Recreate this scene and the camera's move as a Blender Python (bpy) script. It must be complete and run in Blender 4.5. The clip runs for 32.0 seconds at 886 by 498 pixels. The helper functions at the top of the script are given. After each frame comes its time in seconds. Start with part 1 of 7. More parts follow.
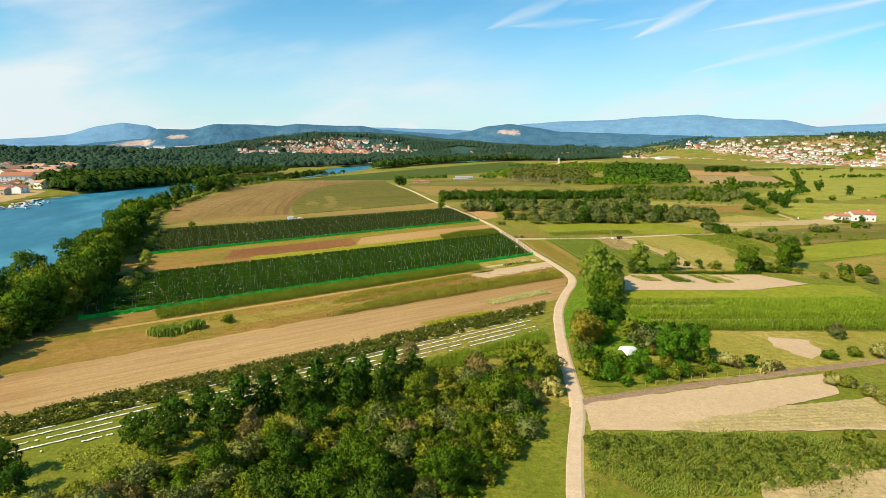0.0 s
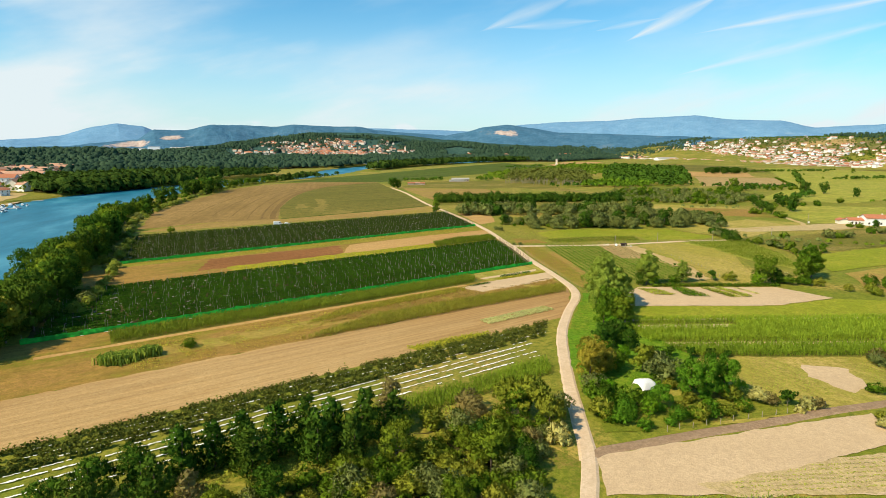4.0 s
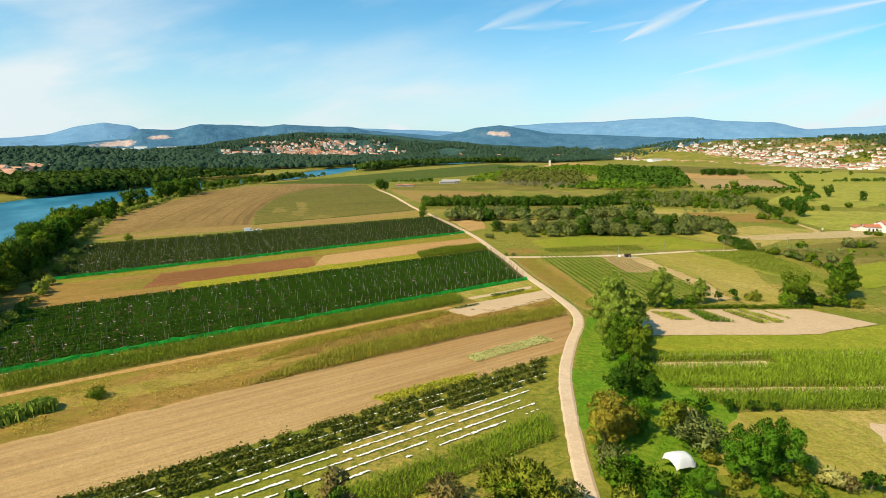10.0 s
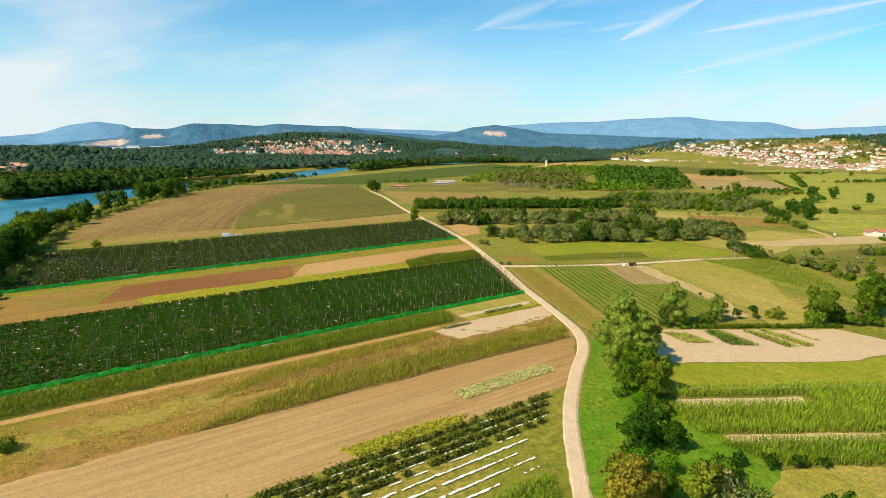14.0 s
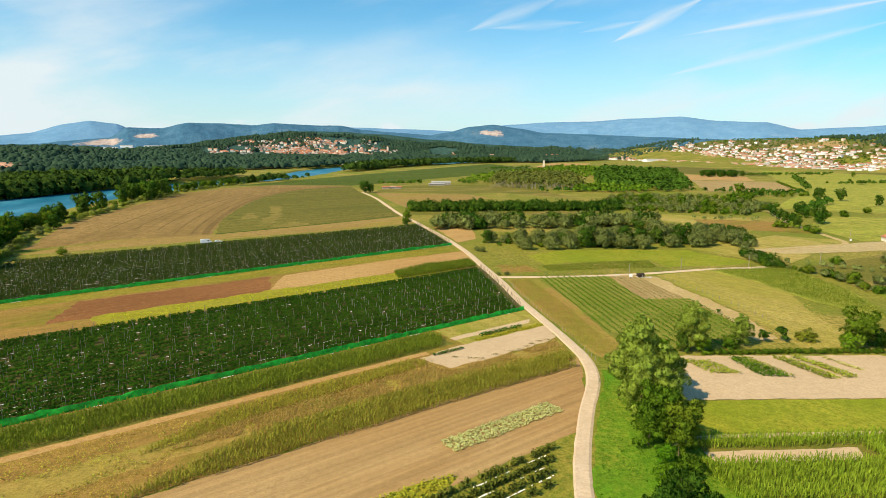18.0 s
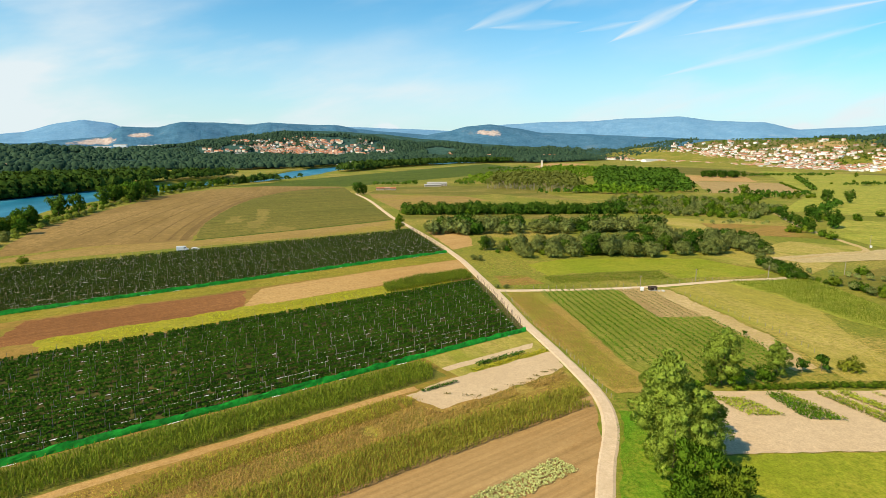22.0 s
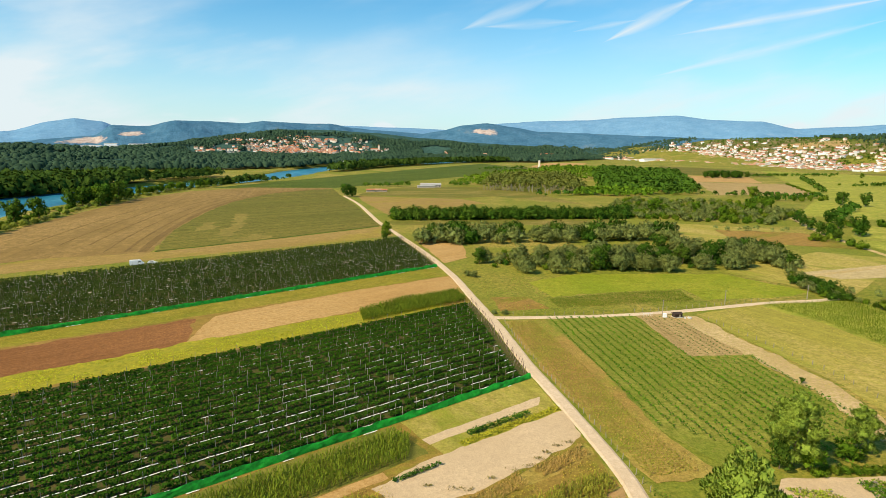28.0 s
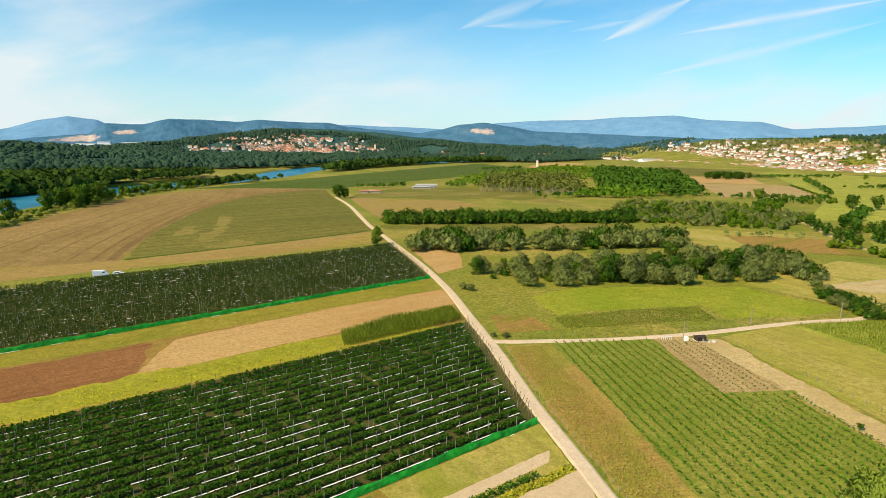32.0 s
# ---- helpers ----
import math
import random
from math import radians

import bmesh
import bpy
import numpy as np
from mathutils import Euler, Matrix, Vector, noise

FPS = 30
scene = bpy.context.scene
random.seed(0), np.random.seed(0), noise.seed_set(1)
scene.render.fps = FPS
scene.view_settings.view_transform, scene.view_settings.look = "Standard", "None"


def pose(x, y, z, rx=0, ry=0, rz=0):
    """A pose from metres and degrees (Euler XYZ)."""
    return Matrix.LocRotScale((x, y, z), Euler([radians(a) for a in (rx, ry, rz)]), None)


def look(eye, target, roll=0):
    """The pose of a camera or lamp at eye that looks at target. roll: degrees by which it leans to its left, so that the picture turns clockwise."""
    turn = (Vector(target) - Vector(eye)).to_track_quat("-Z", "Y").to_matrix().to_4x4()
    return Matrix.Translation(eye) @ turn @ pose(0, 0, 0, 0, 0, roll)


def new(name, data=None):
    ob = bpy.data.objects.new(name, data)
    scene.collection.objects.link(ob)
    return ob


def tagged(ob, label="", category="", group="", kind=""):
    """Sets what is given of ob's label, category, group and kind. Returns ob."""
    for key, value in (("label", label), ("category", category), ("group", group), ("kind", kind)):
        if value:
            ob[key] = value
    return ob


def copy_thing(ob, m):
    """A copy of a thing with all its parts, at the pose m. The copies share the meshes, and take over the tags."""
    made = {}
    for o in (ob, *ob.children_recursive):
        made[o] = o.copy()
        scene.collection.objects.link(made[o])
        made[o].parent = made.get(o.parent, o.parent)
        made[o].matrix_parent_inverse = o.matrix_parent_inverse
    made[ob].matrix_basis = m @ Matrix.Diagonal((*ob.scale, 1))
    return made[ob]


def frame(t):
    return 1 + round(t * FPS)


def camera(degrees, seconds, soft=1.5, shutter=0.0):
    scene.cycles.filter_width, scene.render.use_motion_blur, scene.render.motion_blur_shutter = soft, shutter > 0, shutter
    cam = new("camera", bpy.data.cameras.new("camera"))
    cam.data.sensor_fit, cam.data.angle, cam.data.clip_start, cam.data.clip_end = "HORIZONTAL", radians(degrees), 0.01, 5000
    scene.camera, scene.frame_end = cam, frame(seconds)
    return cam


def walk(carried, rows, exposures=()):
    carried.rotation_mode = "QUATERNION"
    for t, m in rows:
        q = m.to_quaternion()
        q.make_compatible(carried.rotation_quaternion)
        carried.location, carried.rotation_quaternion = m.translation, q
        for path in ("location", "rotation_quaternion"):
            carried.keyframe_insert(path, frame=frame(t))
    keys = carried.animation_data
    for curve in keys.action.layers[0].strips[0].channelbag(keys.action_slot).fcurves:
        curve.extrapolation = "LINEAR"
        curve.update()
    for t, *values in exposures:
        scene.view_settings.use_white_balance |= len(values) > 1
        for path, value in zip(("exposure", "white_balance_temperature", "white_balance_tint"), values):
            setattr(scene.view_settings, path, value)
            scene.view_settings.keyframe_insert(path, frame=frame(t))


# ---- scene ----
cam = camera(76.1, 32.0, soft=0.75)
PATH = [
    (0, (-10.419, 0.483, 54.609), (-8.834, 98.789, 36.349), 0.191),
    (1, (-10.123, 4.648, 54.760), (-8.481, 102.963, 36.556), 0.219),
    (2, (-9.456, 9.713, 54.837), (-7.724, 108.033, 36.666), 0.206),
    (3, (-8.653, 15.147, 54.840), (-6.788, 113.469, 36.696), 0.186),
    (3.5, (-8.242, 17.903, 54.819), (-6.295, 116.226, 36.687), 0.180),
    (5.5, (-6.668, 28.786, 54.642), (-4.317, 127.110, 36.565), 0.195),
    (6, (-6.296, 31.446, 54.590), (-3.831, 129.770, 36.526), 0.209),
    (7, (-5.564, 36.705, 54.494), (-2.866, 135.027, 36.453), 0.243),
    (8, (-4.830, 41.912, 54.419), (-1.899, 140.230, 36.395), 0.283),
    (9, (-4.075, 47.104, 54.374), (-0.920, 145.418, 36.361), 0.323),
    (10, (-3.290, 52.311, 54.363), (0.075, 150.618, 36.352), 0.359),
    (11, (-2.476, 57.549, 54.382), (1.084, 155.848, 36.366), 0.390),
    (12, (-1.641, 62.819, 54.426), (2.097, 161.110, 36.401), 0.415),
    (13, (-0.801, 68.115, 54.489), (3.100, 166.397, 36.451), 0.433),
    (14, (0.028, 73.426, 54.563), (4.079, 171.700, 36.510), 0.448),
    (14.5, (0.433, 76.084, 54.602), (4.556, 174.353, 36.541), 0.454),
    (16.5, (1.953, 86.704, 54.759), (6.346, 184.957, 36.672), 0.477),
    (17, (2.305, 89.357, 54.798), (6.762, 187.606, 36.704), 0.484),
    (18, (2.976, 94.668, 54.873), (7.561, 192.909, 36.768), 0.498),
    (19, (3.612, 100.000, 54.949), (8.324, 198.233, 36.833), 0.514),
    (20, (4.230, 105.375, 55.029), (9.066, 203.599, 36.901), 0.531),
    (21, (4.849, 110.815, 55.115), (9.806, 209.030, 36.973), 0.547),
    (22, (5.489, 116.337, 55.211), (10.565, 214.542, 37.050), 0.563),
    (23, (6.168, 121.948, 55.316), (11.359, 220.144, 37.131), 0.575),
    (24, (6.897, 127.642, 55.426), (12.198, 225.826, 37.213), 0.585),
    (25, (7.675, 133.391, 55.534), (13.082, 231.564, 37.292), 0.592),
    (25.5, (8.079, 136.274, 55.585), (13.539, 234.441, 37.327), 0.596),
    (27.5, (9.727, 147.704, 55.735), (15.400, 245.850, 37.423), 0.616),
    (28, (10.126, 150.505, 55.755), (15.855, 248.645, 37.432), 0.625),
    (29, (10.875, 156.018, 55.773), (16.724, 254.148, 37.435), 0.651),
    (30, (11.540, 161.448, 55.780), (17.521, 259.568, 37.431), 0.689),
    (31, (12.126, 166.946, 55.823), (18.248, 265.054, 37.454), 0.738),
    (32, (12.694, 172.840, 55.992), (18.959, 270.929, 37.572), 0.787),
]
walk(cam, [(t, look(eye, target, roll)) for t, eye, target, roll in PATH])

# ---- light ----
SUN_EL, SUN_ROT = 44.0, 236.0          # degrees; the rotation counts from +y towards +x
world = bpy.data.worlds.new("sky")
scene.world = world
world.use_nodes = True
wn, wl = world.node_tree.nodes, world.node_tree.links
wn.clear()
w_out = wn.new("ShaderNodeOutputWorld")
w_bg = wn.new("ShaderNodeBackground")
w_bg.inputs["Strength"].default_value = 0.091
w_sky = wn.new("ShaderNodeTexSky")
w_sky.sky_type = "NISHITA"
w_sky.sun_disc = False
w_sky.sun_elevation, w_sky.sun_rotation = radians(SUN_EL), radians(SUN_ROT)
w_sky.altitude, w_sky.air_density, w_sky.dust_density, w_sky.ozone_density = 60, 1.0, 0.6, 2.0
wl.new(w_bg.outputs[0], w_out.inputs[0])


def sky_math(op, a, b=None):
    n = wn.new("ShaderNodeMath")
    n.operation = op
    for i, v in enumerate((a, b)):
        if v is None:
            continue
        if isinstance(v, (int, float)):
            n.inputs[i].default_value = v
        else:
            wl.new(v, n.inputs[i])
    return n.outputs[0]


# thin cirrus veils and a few old contrails, laid on the dome by direction
w_tc = wn.new("ShaderNodeTexCoord")
w_sep = wn.new("ShaderNodeSeparateXYZ")
wl.new(w_tc.outputs["Generated"], w_sep.inputs[0])
sx, sy, sz = w_sep.outputs
u_az = sky_math("DIVIDE", sx, sky_math("MAXIMUM", sy, 0.05))
u_el = sky_math("DIVIDE", sz, sky_math("MAXIMUM", sy, 0.05))


def sky_noise(su, sv, scale, detail, turn=0.0, seed=0.0):
    comb = wn.new("ShaderNodeCombineXYZ")
    c, s = math.cos(turn), math.sin(turn)
    u = sky_math("ADD", sky_math("MULTIPLY", u_az, c), sky_math("MULTIPLY", u_el, s))
    v = sky_math("ADD", sky_math("MULTIPLY", u_az, -s), sky_math("MULTIPLY", u_el, c))
    wl.new(sky_math("MULTIPLY", u, su), comb.inputs[0])
    wl.new(sky_math("MULTIPLY", v, sv), comb.inputs[1])
    comb.inputs[2].default_value = seed
    n = wn.new("ShaderNodeTexNoise")
    n.inputs["Scale"].default_value, n.inputs["Detail"].default_value = scale, detail
    wl.new(comb.outputs[0], n.inputs["Vector"])
    return n.outputs["Fac"]


def sky_step(v, lo, hi):
    n = wn.new("ShaderNodeMapRange")
    n.interpolation_type = "SMOOTHSTEP"
    n.inputs["From Min"].default_value, n.inputs["From Max"].default_value = lo, hi
    wl.new(v, n.inputs["Value"])
    return n.outputs[0]


def contrail(a, e, turn, half, length, gain):
    c, s = math.cos(turn), math.sin(turn)
    du, dv = sky_math("SUBTRACT", u_az, a), sky_math("SUBTRACT", u_el, e)
    along = sky_math("ADD", sky_math("MULTIPLY", du, c), sky_math("MULTIPLY", dv, s))
    across = sky_math("ABSOLUTE", sky_math("ADD", sky_math("MULTIPLY", du, -s), sky_math("MULTIPLY", dv, c)))
    width = sky_math("MULTIPLY", sky_step(sky_math("ABSOLUTE", along), length, 0.0), half)
    edge = sky_math("SUBTRACT", 1.0, sky_math("MINIMUM", sky_math("DIVIDE", across, sky_math("MAXIMUM", width, 0.0005)), 1.0))
    edge = sky_math("MULTIPLY", edge, sky_step(width, 0.0, half * 0.25))
    return sky_math("MULTIPLY", sky_math("MULTIPLY", edge, sky_noise(3, 20, 4, 3, turn, a)), gain)


left = sky_step(u_az, 0.45, -0.95)
veil = sky_math("MULTIPLY", sky_step(sky_noise(1.1, 3.6, 2.0, 6, 0.12, 3.1), 0.32, 0.76), sky_math("ADD", 0.36, sky_math("MULTIPLY", left, 0.62)))
wisps = sky_math("MULTIPLY", sky_step(sky_noise(2.0, 8.0, 2.4, 5, 0.25, 7.7), 0.52, 0.85), 0.28)
cloud = sky_math("MULTIPLY", sky_math("ADD", veil, wisps), sky_step(sz, 0.60, 0.22))      # the veils lie low, the zenith is clear
for row in ((0.163, 0.217, 0.353, 0.016, 0.10, 0.75), (0.205, 0.200, 0.079, 0.010, 0.10, 0.6), (0.412, 0.213, 0.452, 0.015, 0.105, 1.0),
            (0.643, 0.222, 0.181, 0.009, 0.24, 0.95), (0.629, 0.170, 0.244, 0.012, 0.26, 0.6), (0.331, 0.200, 0.194, 0.006, 0.07, 0.6)):
    cloud = sky_math("ADD", cloud, contrail(*row))
low = sky_math("MULTIPLY", sky_step(u_el, 0.26, -0.03), 0.66)
puffs = sky_math("MULTIPLY", sky_math("MULTIPLY", sky_step(sky_noise(6, 22, 1.6, 5, 0.0, 1.3), 0.56, 0.72), sky_step(u_el, 0.055, 0.02)), 0.6)
cloud = sky_math("MINIMUM", sky_math("ADD", sky_math("ADD", cloud, puffs), low), 0.95)
w_mix = wn.new("ShaderNodeMixRGB")
wl.new(cloud, w_mix.inputs["Fac"])
w_tint = wn.new("ShaderNodeMixRGB")
w_tint.blend_type = "MULTIPLY"
w_tint.inputs["Fac"].default_value = 1.0
w_tint.inputs["Color2"].default_value = (0.76, 1.62, 1.80, 1)
wl.new(w_sky.outputs[0], w_tint.inputs["Color1"])
wl.new(w_tint.outputs[0], w_mix.inputs["Color1"])
w_mix.inputs["Color2"].default_value = (8.9, 9.8, 10.1, 1)
wl.new(w_mix.outputs[0], w_bg.inputs["Color"])

sun = new("sun", bpy.data.lights.new("sun", "SUN"))
sun.data.energy, sun.data.angle, sun.data.color = 6.2, radians(0.53), (1.0, 0.83, 0.55)
se, sr = radians(SUN_EL), radians(SUN_ROT)
sun_way = Vector((math.sin(sr) * math.cos(se), math.cos(sr) * math.cos(se), math.sin(se)))
sun.matrix_world = look(sun_way * 500, (0, 0, 0))

# ---- materials ----


def nodes_of(name):
    m = bpy.data.materials.new(name)
    m.use_nodes = True
    return m, m.node_tree.nodes, m.node_tree.links, m.node_tree.nodes["Principled BSDF"]


def noise_node(nn, ll, scale, detail=4.0, rough=0.6, vec=None, stretch=None, turn=0.0, kind="Object"):
    tc = nn.new("ShaderNodeTexCoord")
    mp = nn.new("ShaderNodeMapping")
    ll.new(tc.outputs[kind], mp.inputs["Vector"])
    if stretch:
        mp.vector_type = "TEXTURE"
        mp.inputs["Rotation"].default_value = (0, 0, turn)
        mp.inputs["Scale"].default_value = stretch
    n = nn.new("ShaderNodeTexNoise")
    n.inputs["Scale"].default_value, n.inputs["Detail"].default_value, n.inputs["Roughness"].default_value = scale, detail, rough
    ll.new(mp.outputs[0], n.inputs["Vector"])
    return n.outputs["Fac"]


def ramp(nn, ll, fac, stops):
    r = nn.new("ShaderNodeValToRGB")
    els = r.color_ramp.elements
    while len(els) < len(stops):
        els.new(0.5)
    for e, (p, c) in zip(els, stops):
        e.position, e.color = p, (*c, 1)
    ll.new(fac, r.inputs["Fac"])
    return r.outputs["Color"]


def mixed(nn, ll, fac, a, b, blend="MIX"):
    m = nn.new("ShaderNodeMixRGB")
    m.blend_type = blend
    for sock, v in (("Fac", fac), ("Color1", a), ("Color2", b)):
        if isinstance(v, (int, float)):
            m.inputs[sock].default_value = v
        elif isinstance(v, tuple):
            m.inputs[sock].default_value = (*v, 1)
        else:
            ll.new(v, m.inputs[sock])
    return m.outputs["Color"]


E_ANGLE = math.atan2(0.553, 0.833)      # bearing of the river-side strips


def earth(name, a, b, c=None, big=0.03, fine=1.2, turn=None, lines=0.0, spacing=2.0, bump=0.3, speck=None, speck_amount=0.5, patch_lo=0.38, patch_hi=0.60, third=None, third_scale=0.05, contrast=0.6):
    """Ground cover: two tones in broad patches, a third as fine grain, and work lines along turn."""
    a, b, c, speck, third = ((q[0] * 0.86, q[1] * 0.80, q[2] * 0.68) if q else None for q in (a, b, c, speck, third))
    m, nn, ll, bsdf = nodes_of(name)
    bsdf.inputs["Roughness"].default_value = 0.95
    bsdf.inputs["Specular IOR Level"].default_value = 0.1
    broad = noise_node(nn, ll, big, 5, 0.65, stretch=(3.0, 1, 1) if turn is not None else None, turn=turn or 0)
    col = ramp(nn, ll, broad, ((patch_lo, a), (patch_hi, b)))
    grain = noise_node(nn, ll, fine, 6, 0.7)
    if third:
        zone = noise_node(nn, ll, third_scale, 5, 0.65, stretch=(2.6, 1, 1) if turn is not None else None, turn=turn or 0)
        col = mixed(nn, ll, ramp(nn, ll, zone, ((0.50, (0, 0, 0)), (0.60, (1, 1, 1)))), col, third)
    if c:
        col = mixed(nn, ll, ramp(nn, ll, grain, ((0.42, (0, 0, 0)), (0.62, (1, 1, 1)))), col, c)
    shade = ramp(nn, ll, noise_node(nn, ll, fine * 3.1, 4, 0.7), ((0.28, (1 - 0.5 * contrast,) * 3), (0.72, (1 + 0.42 * contrast,) * 3)))
    col = mixed(nn, ll, 1.0, col, shade, "MULTIPLY")
    mid = ramp(nn, ll, noise_node(nn, ll, fine * 0.33, 4, 0.7), ((0.3, (1 - 0.28 * contrast,) * 3), (0.7, (1 + 0.25 * contrast,) * 3)))
    col = mixed(nn, ll, 1.0, col, mid, "MULTIPLY")
    if lines:
        streak = noise_node(nn, ll, 1.0, 3, 0.6, stretch=(spacing * 48, spacing, 1), turn=turn)
        dark = ramp(nn, ll, streak, ((0.30, (1 - lines * 0.75,) * 3), (0.66, (1 + lines * 0.45,) * 3)))
        col = mixed(nn, ll, 1.0, col, dark, "MULTIPLY")
    if speck:
        spots = noise_node(nn, ll, 0.55, 5, 0.75)
        col = mixed(nn, ll, ramp(nn, ll, spots, ((0.56, (0, 0, 0)), (0.68, (speck_amount,) * 3))), col, speck)
    ll.new(col, bsdf.inputs["Base Color"])
    bp = nn.new("ShaderNodeBump")
    bp.inputs["Strength"].default_value, bp.inputs["Distance"].default_value = bump, 0.35
    ll.new(grain, bp.inputs["Height"])
    ll.new(bp.outputs[0], bsdf.inputs["Normal"])
    return m


def leafy(name, dark, light, tint=None, glow=0.22, spread=0.5):
    """Foliage: tone by leaf clump and by plant, part of the light passing through."""
    dark, light = ((q[0] * 1.15, q[1] * 1.32, q[2] * 1.1) for q in (dark, light))
    mean = tuple((d + q) / 2 for d, q in zip(dark, light))
    dark, light = (tuple(m + 0.55 * (v - m) for m, v in zip(mean, q)) for q in (dark, light))
    m, nn, ll, bsdf = nodes_of(name)
    geo, info = nn.new("ShaderNodeNewGeometry"), nn.new("ShaderNodeObjectInfo")
    col = ramp(nn, ll, geo.outputs["Random Per Island"], ((0.0, dark), (1.0, light)))
    if tint:
        col = mixed(nn, ll, ramp(nn, ll, info.outputs["Random"], ((0.3, (0, 0, 0)), (1.0, (spread,) * 3))), col, tint)
    one = mixed(nn, ll, info.outputs["Random"], (0.80, 0.84, 0.80), (1.18, 1.14, 1.10))
    col = mixed(nn, ll, 1.0, col, one, "MULTIPLY")
    big = noise_node(nn, ll, 0.25, 3, 0.6)
    col = mixed(nn, ll, 1.0, col, ramp(nn, ll, big, ((0.3, (0.8, 0.8, 0.8)), (0.7, (1.2, 1.2, 1.2)))), "MULTIPLY")
    ll.new(col, bsdf.inputs["Base Color"])
    bsdf.inputs["Roughness"].default_value = 0.8
    bsdf.inputs["Specular IOR Level"].default_value = 0.04
    tr = nn.new("ShaderNodeBsdfTranslucent")
    ll.new(col, tr.inputs["Color"])
    mx = nn.new("ShaderNodeMixShader")
    mx.inputs[0].default_value = glow
    ll.new(bsdf.outputs[0], mx.inputs[1])
    ll.new(tr.outputs[0], mx.inputs[2])
    ll.new(mx.outputs[0], nn["Material Output"].inputs["Surface"])
    return m


def solid(name, col, rough=0.7, metal=0.0, vary=0.15, scale=0.8, spec=0.3):
    m, nn, ll, bsdf = nodes_of(name)
    bsdf.inputs["Roughness"].default_value, bsdf.inputs["Metallic"].default_value = rough, metal
    bsdf.inputs["Specular IOR Level"].default_value = spec
    n = noise_node(nn, ll, scale, 5, 0.65)
    lo, hi = tuple(v * (1 - vary) for v in col), tuple(min(1, v * (1 + vary)) for v in col)
    c = ramp(nn, ll, n, ((0.3, lo), (0.7, hi)))
    ll.new(c, bsdf.inputs["Base Color"])
    return m


G = {}
G["grass"] = earth("rough_grass", (0.21, 0.25, 0.028), (0.34, 0.295, 0.056), (0.145, 0.185, 0.022), big=0.015, fine=0.7, speck=(0.10, 0.13, 0.025), speck_amount=0.5, third=(0.46, 0.35, 0.10), third_scale=0.012)
G["meadow"] = earth("bright_meadow", (0.25, 0.31, 0.020), (0.36, 0.36, 0.040), (0.21, 0.265, 0.018), big=0.04, fine=0.9)
G["pasture"] = earth("dry_pasture", (0.37, 0.335, 0.065), (0.53, 0.415, 0.15), (0.31, 0.29, 0.055), big=0.03, fine=0.7, turn=2.0, lines=0.16, spacing=2.5, third=(0.27, 0.30, 0.04), third_scale=0.03)
G["stubble"] = earth("straw_stubble", (0.40, 0.255, 0.115), (0.56, 0.41, 0.22), (0.43, 0.29, 0.135), big=0.011, fine=2.2, turn=E_ANGLE, bump=0.15, lines=0.26, spacing=1.3, third=(0.385, 0.235, 0.10), third_scale=0.022, contrast=0.36, patch_lo=0.40, patch_hi=0.58)
G["straw_pale"] = earth("mown_straw", (0.49, 0.31, 0.125), (0.57, 0.39, 0.18), (0.43, 0.265, 0.10), big=0.05, fine=1.0, turn=E_ANGLE, lines=0.12, spacing=1.5, contrast=0.4)
G["brown"] = earth("ploughed_soil", (0.28, 0.13, 0.05), (0.37, 0.18, 0.075), (0.22, 0.10, 0.038), big=0.05, fine=1.5, turn=E_ANGLE, lines=0.25, spacing=0.9, bump=0.9, contrast=0.6)
G["sand"] = earth("tilled_sandy_soil", (0.60, 0.465, 0.325), (0.67, 0.525, 0.375), (0.56, 0.435, 0.30), big=0.05, fine=1.6, bump=0.3, contrast=0.3)
G["weeds"] = earth("golden_weeds", (0.32, 0.215, 0.05), (0.40, 0.245, 0.085), (0.28, 0.195, 0.045), big=0.035, fine=0.9, turn=E_ANGLE, lines=0.15, third=(0.21, 0.215, 0.025), third_scale=0.04, contrast=0.7)
G["yellow_margin"] = earth("yellow_green_margin", (0.30, 0.27, 0.03), (0.38, 0.30, 0.06), (0.22, 0.22, 0.025), big=0.05, fine=0.9, turn=E_ANGLE, lines=0.12, third=(0.22, 0.24, 0.025), third_scale=0.05)
G["rust"] = earth("dry_rusty_grass", (0.40, 0.25, 0.085), (0.40, 0.33, 0.08), (0.30, 0.235, 0.055), big=0.035, fine=0.8, third=(0.27, 0.29, 0.04), third_scale=0.045)
G["yellow"] = earth("yellow_flowering_weeds", (0.43, 0.38, 0.03), (0.34, 0.32, 0.035), (0.25, 0.27, 0.028), big=0.08, fine=0.9, turn=E_ANGLE)
G["verge"] = earth("grassy_verge", (0.17, 0.215, 0.022), (0.25, 0.265, 0.036), (0.14, 0.185, 0.018), big=0.06, fine=0.9, third=(0.25, 0.21, 0.05), third_scale=0.05)
G["track"] = earth("pale_track_gravel", (0.66, 0.53, 0.41), (0.74, 0.61, 0.49), (0.62, 0.49, 0.37), big=0.2, fine=1.8, bump=0.2, contrast=0.25)
G["lane"] = earth("old_lane_asphalt", (0.34, 0.24, 0.17), (0.40, 0.30, 0.22), (0.28, 0.20, 0.14), big=0.2, fine=1.4, bump=0.2, contrast=0.4)
G["tan"] = earth("harvested_plain", (0.29, 0.195, 0.070), (0.37, 0.25, 0.102), (0.235, 0.165, 0.055), big=0.012, fine=0.35, turn=1.75, lines=0.17, spacing=4.0, contrast=0.6, third=(0.27, 0.18, 0.065), third_scale=0.02)
